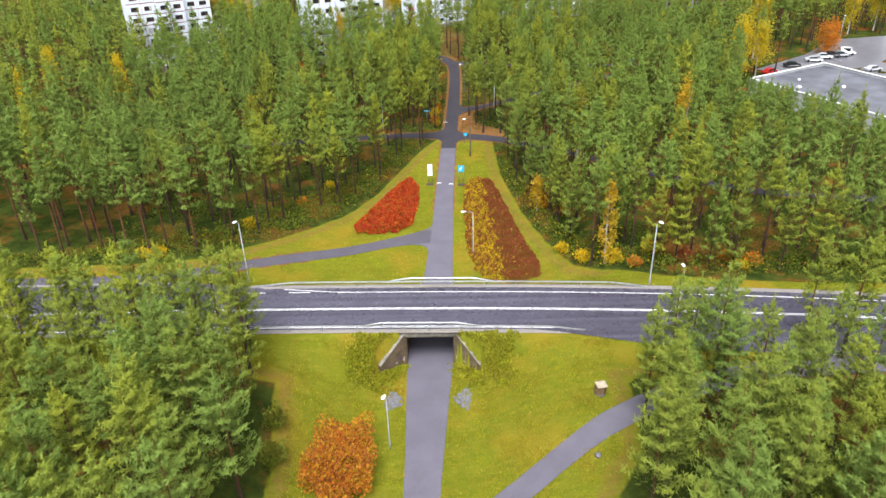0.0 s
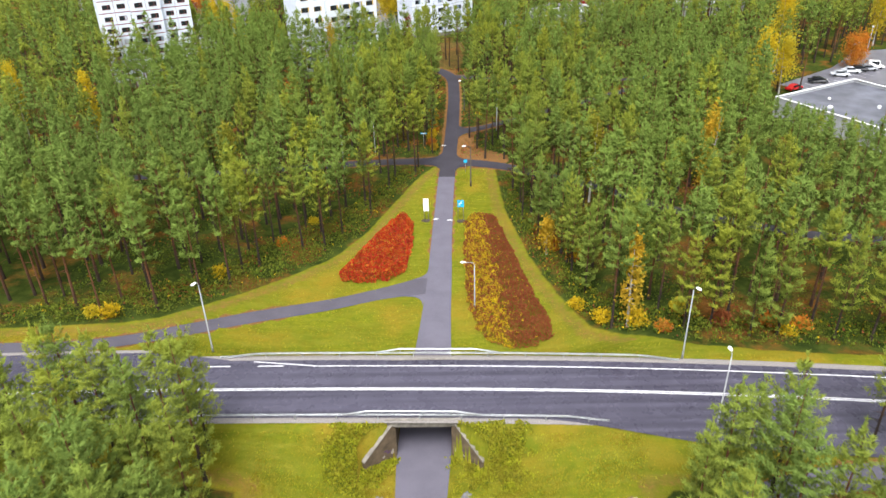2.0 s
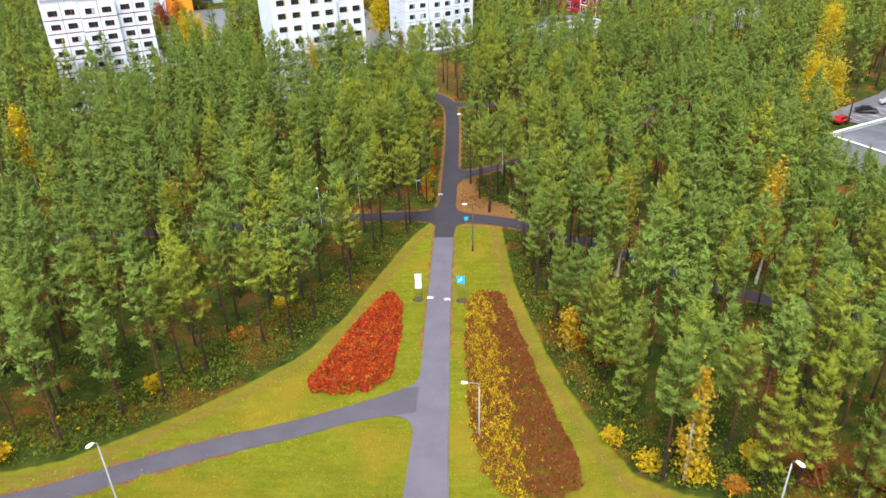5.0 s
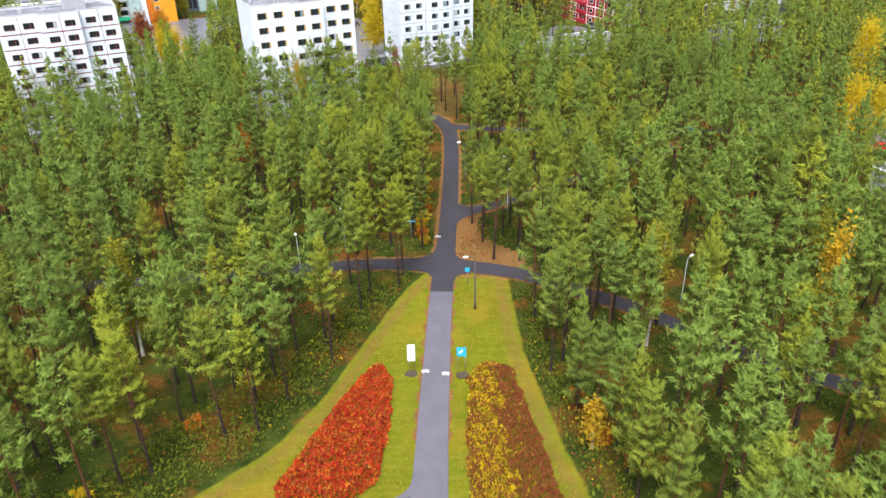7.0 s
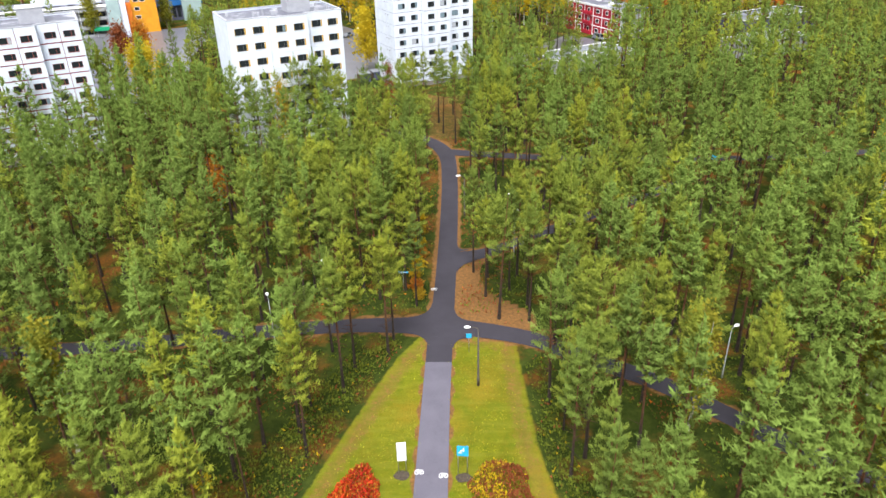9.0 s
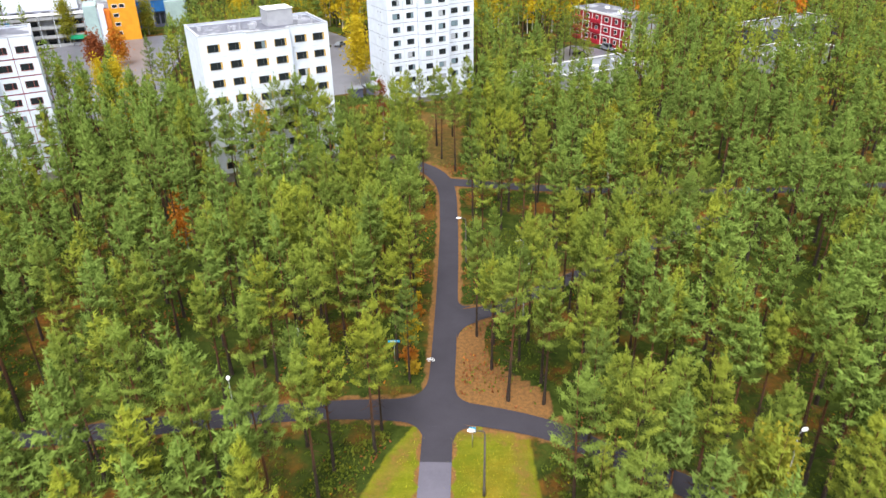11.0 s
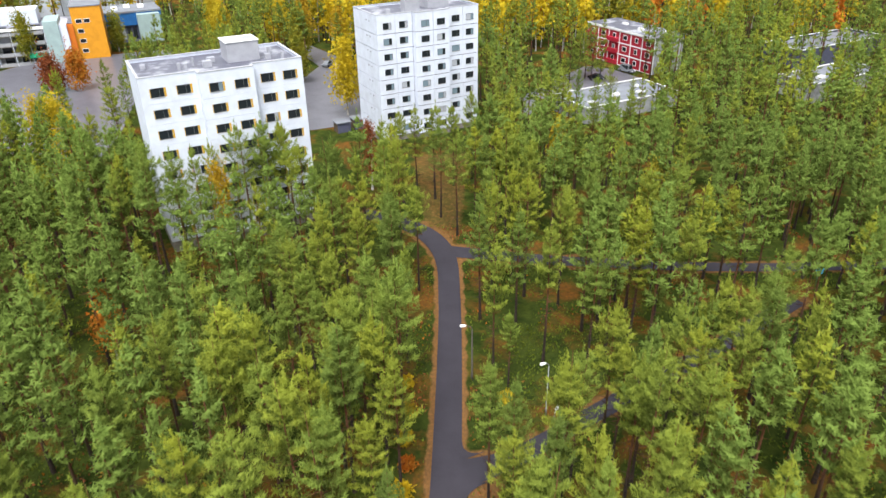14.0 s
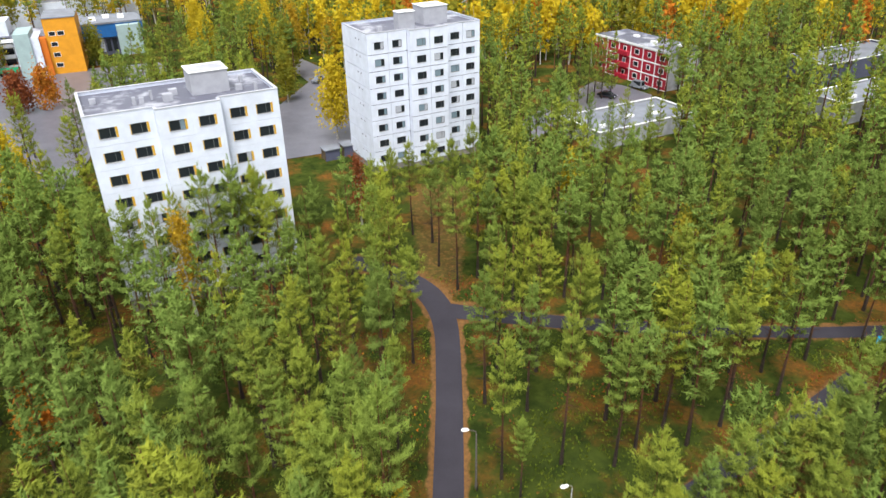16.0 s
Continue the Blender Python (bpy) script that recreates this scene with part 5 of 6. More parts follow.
def apartment(site, roof, joint, frame_m, ow, oh, side_m, label, boxes, gaps, vents=False):
    x0, y0 = site
    ground = lz(x0 + 8, y0 + 8)
    top = empty("apartment_house", x0, y0, 0, 28, label=label, category="apartment building", group="apartment houses in a row")
    bm = bmesh.new()
    box(bm, 0.2, 0.2, ground - 0.5, HOUSE_W - 0.2, HOUSE_D - 0.2, roof - 0.55)
    box(bm, 7.4, -1.0, ground - 0.5, 14.2, 0.2, roof - 0.55)
    part("core", bm, joint, top, "wall core showing in the panel joints")
    bm = bmesh.new()
    box(bm, 0.23, 0.23, roof - 0.5, HOUSE_W - 0.23, HOUSE_D - 0.23, roof - 0.36)
    box(bm, 7.45, -0.96, roof - 0.5, 14.15, 0.23, roof - 0.36)
    part("roof", bm, ROOFM, top, "grey felt roof with wet patches, their sky sheen painted pale")
    bm = bmesh.new()
    for q in ((-0.05, HOUSE_D - 0.3, HOUSE_W + 0.05, HOUSE_D + 0.05), (-0.05, -0.05, 0.3, HOUSE_D - 0.3), (HOUSE_W - 0.3, -0.05, HOUSE_W + 0.05, HOUSE_D - 0.3), (0.3, -0.05, 7.2, 0.3), (14.4, -0.05, HOUSE_W - 0.3, 0.3), (7.15, -1.25, 14.45, -0.9), (7.15, -0.9, 7.5, -0.05), (14.1, -0.9, 14.45, -0.05)):
        box(bm, q[0], q[1], roof, q[2], q[3], roof + 0.09)
    part("parapet_cap", bm, CAPM, top, "pale metal roof edge")
    rows = 8
    zc = [roof - 2.1 - 2.8 * k for k in range(rows)]
    wm = window_meshes(ow, oh, frame_m, side_m, CURTAINED if vents else GLASS)
    cache = {}

    def panel(key, *a):
        if key not in cache:
            cache[key] = panel_mesh(*a, 0.22, *gaps)
        return cache[key]

    for k, z in enumerate(zc):
        h = 2.8 if k else 3.5
        for c in range(6):
            w = EDGES[c + 1] - EDGES[c]
            proud = -1.2 if c in (2, 3) else 0.0
            wall = shared("panel", panel((c, bool(k)), w, h, ow, oh, COLS[c] - EDGES[c], 1.4), top, pose(EDGES[c], proud, z - 1.4))
            add_window(wm, top, pose(COLS[c], proud, z))
        for s, (px, ry) in enumerate(((0.0, -90), (HOUSE_W, 90))):
            for j in range(3):
                w = HOUSE_D / 3
                oy = HOUSE_D - j * w if s == 0 else j * w
                shared("panel", panel(("side", bool(k)), w, h, 0, 0, 0, 0), top, pose(px, oy, z - 1.4, 0, 0, ry))
        for px, ry, oy in ((7.2, -90, 0.0), (14.4, 90, -1.2)):
            shared("panel", panel(("return", bool(k)), 1.2, h, 0, 0, 0, 0), top, pose(px, oy, z - 1.4, 0, 0, ry))
        for j in range(4):
            shared("panel", panel(("back", bool(k)), HOUSE_W / 4, h, 0, 0, 0, 0), top, pose(HOUSE_W - j * HOUSE_W / 4, HOUSE_D, z - 1.4, 0, 0, 180))
        if vents:
            for q in (3.2, 4.6):
                bm = bmesh.new()
                box(bm, -0.012, q, z + 0.55, 0.0, q + 0.34, z + 0.8)
                part("vent", bm, JOINT_G, top, "small dark wall vent")
    bm = bmesh.new()
    zb = zc[-1] - 1.4
    box(bm, 0.06, 0.06, ground - 0.6, HOUSE_W - 0.06, HOUSE_D - 0.06, zb)
    box(bm, 7.26, -1.14, ground - 0.6, 14.34, 0.06, zb)
    part("plinth", bm, CONCRETE, top, "grey concrete plinth")
    for bx, by, bw, bd, bh in boxes:
        bm = bmesh.new()
        box(bm, bx, by, roof - 0.38, bx + bw, by + bd, roof + bh)
        bmesh.ops.bevel(bm, geom=bm.edges[:], offset=0.04, segments=1, affect="EDGES")
        b = part("roof_house", bm, HUTP, top, "pale box on the roof")
        if bw > 2:
            bm = bmesh.new()
            for q in ((bx - 0.1, by - 0.1, bx + bw + 0.1, by + 0.2), (bx - 0.1, by + bd - 0.2, bx + bw + 0.1, by + bd + 0.1), (bx - 0.1, by + 0.2, bx + 0.2, by + bd - 0.2), (bx + bw - 0.2, by + 0.2, bx + bw + 0.1, by + bd - 0.2)):
                box(bm, q[0], q[1], roof + bh, q[2], q[3], roof + bh + 0.1)
            part("rim", bm, WHITEP, b, "white metal rim")
    return top


apartment(SITE_A, 25.7, JOINT_R, FRAMER, 1.9, 1.15, None, "white eight-storey apartment house with dark red panel joints", [(12.0, 3.6, 4.2, 3.8, 2.3), (4, 4, 0.9, 0.9, 0.5), (8, 6, 1.1, 0.8, 0.4)], (0.05, 0.12))
apartment(SITE_B, 25.6, JOINT_Y, FRAMED, 1.7, 1.2, TRIM_Y, "white eight-storey apartment house with yellow trimmed windows", [(12.2, 3.4, 4.4, 3.9, 2.3), (8.8, 2.6, 1.1, 0.9, 0.5), (9.8, 4.9, 1.0, 0.8, 0.4), (17.2, 2.9, 0.8, 0.6, 0.4), (1.2, 6.0, 0.7, 0.5, 0.3), (5.5, 3.0, 0.4, 0.4, 0.6), (6.3, 3.2, 0.5, 0.4, 0.4), (7.6, 4.2, 0.3, 0.3, 0.8), (18.5, 6.5, 0.5, 0.4, 0.5), (19.2, 2.0, 0.4, 0.3, 0.6)], (0.003, 0.014))
apartment(SITE_C, 24.9, JOINT_G, FRAMED, 1.75, 1.2, None, "white eight-storey tower block with grey panel joints", [(12.0, 3.0, 4.6, 4.2, 2.6), (6.4, 1.2, 3.0, 2.0, 2.5), (3.0, 2.0, 0.8, 0.8, 0.5)], (0.04, 0.06), True)


# ---- lamps ----
def street_lamp(x, y, h, arm, aim, pole_m, label, base_r=0.085, head_len=0.65):
    """A pole with a bent arm and a flat lamp head; aim: degrees of the arm."""
    z = lz(x, y)
    top = empty("street_lamp", x, y, z, aim, label=label, category="street lamp", group="street lamps")
    bm = bmesh.new()
    tube(bm, [(0, 0, -0.3), (0, 0, 0.9), (0, 0, 0.95), (0, 0, h - 0.35)], [base_r * 1.35, base_r * 1.3, base_r, base_r * 0.65], 8)
    pole = part("pole", bm, pole_m, top)
    bm = bmesh.new()
    tube(bm, [(0, 0, h - 0.4), (0.04, 0, h - 0.12), (0.2, 0, h), (arm, 0, h + 0.08)], base_r * 0.55, 6)
    part("arm", bm, pole_m, top)
    bm = bmesh.new()
    n = 8
    rings = []
    for f, w, t in ((0, 0.09, 0.06), (0.25, 0.17, 0.1), (0.7, 0.21, 0.11), (1.0, 0.10, 0.05)):
        rings.append([bm.verts.new((arm - 0.1 + f * head_len, math.cos(a) * w, h + 0.10 + math.sin(a) * t)) for a in np.linspace(0, math.tau, n + 1)[:-1]])
    for r0, r1 in zip(rings, rings[1:]):
        for k in range(n):
            bm.faces.new((r0[k], r0[(k + 1) % n], r1[(k + 1) % n], r1[k])).smooth = True
    bm.faces.new(rings[-1])
    bm.faces.new(rings[0][::-1])
    bmesh.ops.recalc_face_normals(bm, faces=bm.faces)
    part("lamp_head", bm, WHITEP, top, "pale grey lamp head")
    return top


street_lamp(3.1, 104.7, 7.1, 1.2, 180, POLE, "grey street lamp by the brown shrub bed")
street_lamp(3.7, 141.7, 7.3, 0.9, 180, POLEDARK, "street lamp on a dark wooden pole by the path crossing", 0.11)
street_lamp(3.4, 181.5, 6.8, 0.7, 180, POLEDARK, "street lamp on a dark pole beside the woodland path", 0.10)
street_lamp(-6.5, 65.2, 7.0, 0.25, 250, POLE, "grey street lamp on the grass by the underpass path", 0.07)
street_lamp(24.5, 88.1, 8.9, 0.35, -60, POLE, "tall grey road lamp behind the guard rail")
street_lamp(-26.5, 91.5, 9.1, 0.35, 240, POLE, "tall grey road lamp at the end of the guard rail")
street_lamp(24.8, 77.9, 8.4, 0.35, 90, POLE, "tall grey road lamp beside the lay-by")
street_lamp(9.8, 168.5, 6.8, 0.4, 60, POLE, "grey street lamp by the branching path")


# ---- signs ----
def sign_board(x, y, w, z0, z1, face_m, label, turn=0.0, posts=2, bars=None):
    g = lz(x, y)
    top = empty("sign", x, y, g, turn, label=label, category="sign")
    for s in ((-1, 1) if posts == 2 else (0,)):
        bm = bmesh.new()
        tube(bm, [(s * w * 0.4, 0.04, -0.2), (s * w * 0.4, 0.04, z1)], 0.03, 8)
        part("post", bm, POLE, top)
    bm = bmesh.new()
    box(bm, -w / 2, -0.03, z0, w / 2, 0.0, z1)
    bmesh.ops.bevel(bm, geom=bm.edges[:], offset=0.008, segments=1, affect="EDGES")
    board = part("board", bm, face_m, top)
    for bx, bz, bw, bh, mt in bars or ():
        bm = bmesh.new()
        box(bm, bx - bw / 2, -0.036, bz - bh / 2, bx + bw / 2, -0.032, bz + bh / 2)
        part("marking", bm, mt, board, "pale printed bar" if mt is WHITEP else "grey printed bar")
    return top


sign_board(-3.75, 129.9, 0.85, 1.55, 3.75, WHITEP, "tall white information board on the grass by the path", 4, 2)
sign_board(1.75, 129.6, 1.05, 2.3, 3.5, BLUEP, "square blue sign on posts beside the cycle path", -4, 2,
           [(-0.05, 2.95, 0.42, 0.12, WHITEP), (0.08, 3.12, 0.12, 0.34, WHITEP), (-0.2, 2.7, 0.3, 0.1, WHITEP)])
sign_board(-5.0, 160.2, 1.3, 2.6, 2.85, BLUEP, "narrow blue direction sign under the trees", 0, 1, [(0.0, 2.72, 0.8, 0.07, WHITEP)])


SOIL = plain("bare_soil", (0.075, 0.058, 0.042, 1), 0.95, 0, 0.4, 5.0)
for px, py, seed in ((-3.8, 129.6, 1.0), (1.8, 129.2, 4.0)):
    bm = bmesh.new()
    rim = []
    for k in range(14):
        a = math.tau * k / 14
        r = 1 + 0.3 * noise.noise((math.cos(a) * 1.5, math.sin(a) * 1.5, seed))
        x, y = px + 0.75 * r * math.cos(a), py + 0.6 * r * math.sin(a)
        rim.append(bm.verts.new((x, y, lz(x, y) + 0.05)))
    mid = bm.verts.new((px, py, lz(px, py) + 0.08))
    for k in range(14):
        bm.faces.new((mid, rim[k], rim[(k + 1) % 14]))
    tagged(part("soil_patch", bm, SOIL), "worn patch of bare soil at the foot of a sign", "bare soil", "soil patches", "structure")


# ---- yards and car parks ----
def paved(name, poly, lift, material, label):
    bm = bmesh.new()
    vs = [bm.verts.new((x, y, lz(x, y) + lift)) for x, y in poly]
    f = bm.faces.new(vs)
    bmesh.ops.recalc_face_normals(bm, faces=[f])
    if f.normal.z < 0:
        bmesh.ops.reverse_faces(bm, faces=[f])
    bmesh.ops.triangulate(bm, faces=[f])
    return tagged(part(name, bm, material), label, "pavement", kind="structure")


LOTM = make_asphalt("wet_lot_asphalt", (0.056, 0.055, 0.070, 1), (0.108, 0.107, 0.126, 1))
LOTM.node_tree.nodes["Principled BSDF"].inputs["Roughness"].default_value = 0.32
paved("pavement_east", LOT_E, 0.10, LOTM, "wet grey asphalt car park beside the hall")
paved("pavement_tower", LOT_W, 0.10, LOTM, "wet asphalt yard between the apartment houses")
paved("pavement_yard", YARD, 0.11, LOTM, "wet asphalt yard in front of the orange house")
paved("pavement_red", RED_LOT, 0.10, LOTM, "asphalt yard before the red house")
for k in range(9):
    t = 0.4 + k * 2.7
    bm = bmesh.new()
    x, y = 83.5 + t * CA, 193.0 + t * SA
    box(bm, -2.3, -0.06, 0, 2.3, 0.06, 0.012, pose(x, y, lz(x, y) + 0.13, 0, 0, 118))
    tagged(part("bay_line", bm, PAINT), "white parking bay line on the asphalt", "road marking", "parking bay lines", "structure")


# ---- hall, low buildings ----
def block(top, name, x0, y0, x1, y1, z0, z1, material, label="", mi=None):
    bm = bmesh.new()
    box(bm, x0, y0, z0, x1, y1, z1)
    return part(name, bm, material, top, label)


def flat_house(x, y, w, d, z1, wall_m, label, roof_m, things=(), turn=28, category="building", rim=0.45):
    """A low building with a parapet round a sunken roof."""
    g = lz(x, y)
    top = empty("low_building", x, y, 0, turn, label=label, category=category)
    t = 0.22
    block(top, "wall", 0, 0, w, t, g - 0.5, z1, wall_m)
    block(top, "wall", 0, d - t, w, d, g - 0.5, z1, wall_m)
    block(top, "wall", 0, t, t, d - t, g - 0.5, z1, wall_m)
    block(top, "wall", w - t, t, w, d - t, g - 0.5, z1, wall_m)
    block(top, "roof", t, t, w - t, d - t, z1 - rim - 0.2, z1 - rim, roof_m, "flat felt roof with wet patches")
    for q in ((-0.08, -0.08, w + 0.08, t + 0.08), (-0.08, d - t - 0.08, w + 0.08, d + 0.08), (-0.08, t + 0.08, t + 0.08, d - t - 0.08), (w - t - 0.08, t + 0.08, w + 0.08, d - t - 0.08)):
        block(top, "roof_edge", q[0], q[1], q[2], q[3], z1, z1 + 0.12, WHITEP, "white metal roof edge")
    for bx, by, bw, bd, bh in things:
        bm = bmesh.new()
        box(bm, bx, by, z1 - rim - 0.02, bx + bw, by + bd, z1 - rim + bh)
        bmesh.ops.bevel(bm, geom=bm.edges[:], offset=0.08, segments=2, affect="EDGES")
        part("roof_vent", bm, WHITEP, top, "white roof vent")
    return top


HALLROOF = plain("hall_roof_felt", (0.115, 0.12, 0.15, 1), 0.4, 0, 0.4, 0.2)
PALEROOF = plain("pale_roof_sheet", (0.19, 0.205, 0.235, 1), 0.5, 0, 0.2, 0.3)
GREYWALL = plain("grey_wall", (0.34, 0.35, 0.37, 1), 0.8, 0, 0.15, 0.8)
hall = flat_house(87.2, 138.4, 25.1, 40.0, 5.0, GREYWALL, "large flat-roofed hall with pale grey walls by the car park", HALLROOF, [(4, 30, 0.8, 0.8, 0.5), (12, 25, 0.6, 0.6, 0.6), (9, 34, 0.5, 0.5, 0.5)], 28, "hall", 0.6)
block(hall, "wall_vent", -0.25, 30.0, 0.0, 31.4, 2.2, 3.0, JOINT_G, "dark ventilation grille on the wall")
flat_house(*GARAGE_SITE, 25.0, 12.0, 4.2, GREYWALL, "low garage building with a pale flat roof", PALEROOF, [(3, 3, 1.6, 0.9, 0.5), (11, 5, 2.0, 1.0, 0.5), (17, 4, 2.2, 1.0, 0.4), (20, 8, 1.0, 0.8, 0.5)], 28, "garage")
flat_house(*LOW_SITE, 24.0, 10.0, 5.0, GREYWALL, "low building with a pale flat roof among the pines", PALEROOF, [(5, 3, 2.0, 1.2, 0.7), (16, 5, 1.0, 1.0, 0.6)], 28)
flat_house(92.0, 305.0, 34.0, 12.0, 5.5, JOINT_G, "dark building behind the pines", PALEROOF, [], 28)
flat_house(-12.0, 372.0, 26.0, 12.0, 9.0, GREYWALL, "low grey building far behind the birches", PALEROOF, [], 28)

flat_house(-152.0, 392.0, 46.0, 14.0, 9.0, WALLW, "long white building far behind the coloured houses", PALEROOF, [(8, 4, 2, 1.5, 0.8), (24, 6, 1.5, 1.5, 0.9)], 28)


# ---- the red house ----
REDP = plain("red_facade_panel", (0.34, 0.012, 0.030, 1), 0.7, 0, 0.15, 1)


def red_house(x, y, turn, w, d, storeys, sh):
    g = lz(x, y)
    top = empty("red_apartment_house", x, y, g, turn, label="three-storey house with red panels and white bands", category="apartment building")
    h = storeys * sh
    block(top, "core", 0.15, 0.15, w - 0.15, d - 0.15, -0.4, h + 0.2, GREYWALL)
    block(top, "roof", -0.25, -0.25, w + 0.25, d + 0.25, h + 0.2, h + 0.5, ROOFM, "grey felt roof")
    block(top, "roof_edge", -0.3, -0.32, w + 0.3, -0.25, h + 0.12, h + 0.58, WHITEP, "white roof edge")
    for k in range(storeys + 1):
        block(top, "band", -0.02, -0.1, w + 0.02, 0.15, k * sh - 0.14, k * sh + 0.14, WHITEP, "white horizontal band")
    n = 6
    bw = w / n
    for c in range(n + 1):
        block(top, "pier", c * bw - 0.14, -0.08, c * bw + 0.14, 0.15, 0.14, h - 0.14, WHITEP, "white pier")
    for k in range(storeys):
        for c in range(n):
            if c in (0, 2):
                block(top, "balcony", c * bw + 0.14, -0.9, (c + 1) * bw - 0.14, -0.02, k * sh + 0.14, k * sh + 1.15, REDP, "red balcony front")
            block(top, "panel", c * bw + 0.16, -0.02, (c + 1) * bw - 0.16, 0.15, k * sh + 0.16, k * sh + sh - 0.16, REDP, "red facade panel")
            bm = bmesh.new()
            cx, cz = (c + 0.5) * bw, k * sh + sh * 0.55
            ww = 0.85 if c % 2 else 0.6
            box(bm, cx - ww, -0.10, cz - 0.65, cx + ww, -0.03, cz + 0.65, mi=0)
            box(bm, cx - ww + 0.14, -0.115, cz - 0.5, cx + ww - 0.14, -0.105, cz + 0.5, mi=1)
            part("window", bm, [WHITEP, GLASS], top, "window with a white frame")
    for bx, by in ((w * 0.3, d * 0.5), (w * 0.6, d * 0.35), (w * 0.85, d * 0.6)):
        block(top, "roof_vent", bx, by, bx + 1.6, by + 0.9, h + 0.45, h + 1.0, WHITEP, "white roof vent")
    return top


red_house(*RED_SITE, -62, 26.0, 10.0, 3, 2.9)


# ---- the orange, grey and blue houses ----
ORANGEP = plain("orange_facade", (0.62, 0.27, 0.015, 1), 0.7, 0, 0.12, 0.5)
DEEPORANGE = plain("deep_orange_facade", (0.55, 0.14, 0.012, 1), 0.7, 0, 0.12, 0.5)
BLUEF = plain("blue_facade", (0.015, 0.11, 0.32, 1), 0.6, 0, 0.12, 0.5)
TEALF = plain("pale_green_facade", (0.30, 0.40, 0.40, 1), 0.7, 0, 0.1, 0.5)
GREENP = plain("green_awning", (0.01, 0.30, 0.14, 1), 0.6, 0, 0.1, 0.5)
SKYB = plain("bright_blue_panel", (0.02, 0.25, 0.55, 1), 0.6, 0, 0.1, 0.5)


def colour_house(x, y, turn):
    g = lz(x, y)
    top = empty("terraced_apartment_house", x, y, g, turn, label="long apartment house with orange, pale green and grey blocks", category="apartment building")
    H = 14.6
    block(top, "orange_block", 0, 0, 8.0, 14, -0.5, H, ORANGEP, "orange rendered end block")
    block(top, "orange_fin", -1.6, -0.9, 0.0, 8, -0.5, H - 4.6, DEEPORANGE, "deep orange stair bay")
    block(top, "white_fin", -3.6, -1.6, -1.62, 8, -0.5, H - 4.2, WALLW, "white stair tower")
    block(top, "green_block", -7.4, -2.2, -3.62, 9, -0.5, H - 3.0, TEALF, "pale green stair tower")
    block(top, "balcony_core", -46, 1.2, -7.42, 13, -0.5, H - 5.0, GREYWALL, "grey wall behind the balconies")
    block(top, "balcony_roof", -46.2, -1.3, -7.0, 13.2, H - 5.0, H - 4.5, WHITEP, "white roof slab")
    block(top, "roof", -46, 1.0, 8.1, 14.1, H - 4.5, H - 4.3, ROOFM, "grey roof")
    block(top, "roof", -0.15, -0.15, 8.15, 14.15, H, H + 0.25, PALEROOF, "pale roof edge")
    block(top, "penthouse", -30, 5, -9, 13, H - 4.3, H - 0.5, WALLW, "white set-back top storey")
    for k in range(4):
        z = k * 2.75
        block(top, "balcony_slab", -46, -1.0, -7.44, 1.2, z - 0.12, z + 0.08, CONCRETE, "concrete balcony slab")
        for j in range(9):
            block(top, "balcony_front", -45.8 + j * 4.25, -1.08, -45.8 + j * 4.25 + 3.9, -1.0, z + 0.1, z + 1.05, GREYWALL, "grey balcony front")
            bm = bmesh.new()
            bx = -44.8 + j * 4.25
            box(bm, bx, 1.12, z + 0.2, bx + 2.4, 1.19, z + 2.3)
            part("window", bm, GLASS, top, "dark balcony window")
    for j in range(10):
        block(top, "balcony_divider", -46.0 + j * 4.25, -1.0, -45.85 + j * 4.25, 1.15, -0.3, H - 5.0, WALLW, "white balcony divider")
    block(top, "blue_panel", -29.6, -1.2, -28.4, -1.1, 2.8, 8.4, SKYB, "bright blue panel")
    block(top, "awning", -12.6, -2.2, -8.0, -1.1, 2.2, 3.3, GREENP, "green awning")
    for k in range(4):
        for wx in (0.9, 3.0):
            if wx > 2 and k != 3:
                continue
            bm = bmesh.new()
            box(bm, wx, -0.06, 1.9 + k * 2.75, wx + 1.7, -0.01, 3.1 + k * 2.75, mi=0)
            box(bm, wx + 0.1, -0.075, 2.0 + k * 2.75, wx + 1.6, -0.065, 3.0 + k * 2.75, mi=1)
            part("window", bm, [WHITEP, GLASS], top)
    return top


colour_house(-104.2, 331.4, 22)
blue = empty("blue_apartment_house", -104.0, 351.0, lz(-104, 351), 28, label="blue and grey apartment house behind the orange one", category="apartment building")
block(blue, "upper_wall", 0, 0, 17, 14, 5.2, 9.0, BLUEF, "blue upper storeys")
block(blue, "lower_wall", 0.5, 0.8, 16.5, 13.5, -0.5, 5.2, JOINT_G, "dark recessed ground floor")
block(blue, "stair_tower", 9.5, -2.6, 16.2, -0.02, -0.5, 8.6, TEALF, "pale grey stair tower")
block(blue, "roof", -0.2, -0.2, 17.2, 14.2, 9.0, 9.5, PALEROOF, "pale flat roof")
for bx, by in ((3, 4), (7, 7), (11, 5)):
    block(blue, "roof_vent", bx, by, bx + 1.8, by + 1.4, 9.45, 10.5, WHITEP, "white roof unit")
for j in range(5):
    block(blue, "window", 1.0 + j * 1.7, 0.72, 2.2 + j * 1.7, 0.79, 1.0, 4.6, GLASS, "dark ground-floor window")


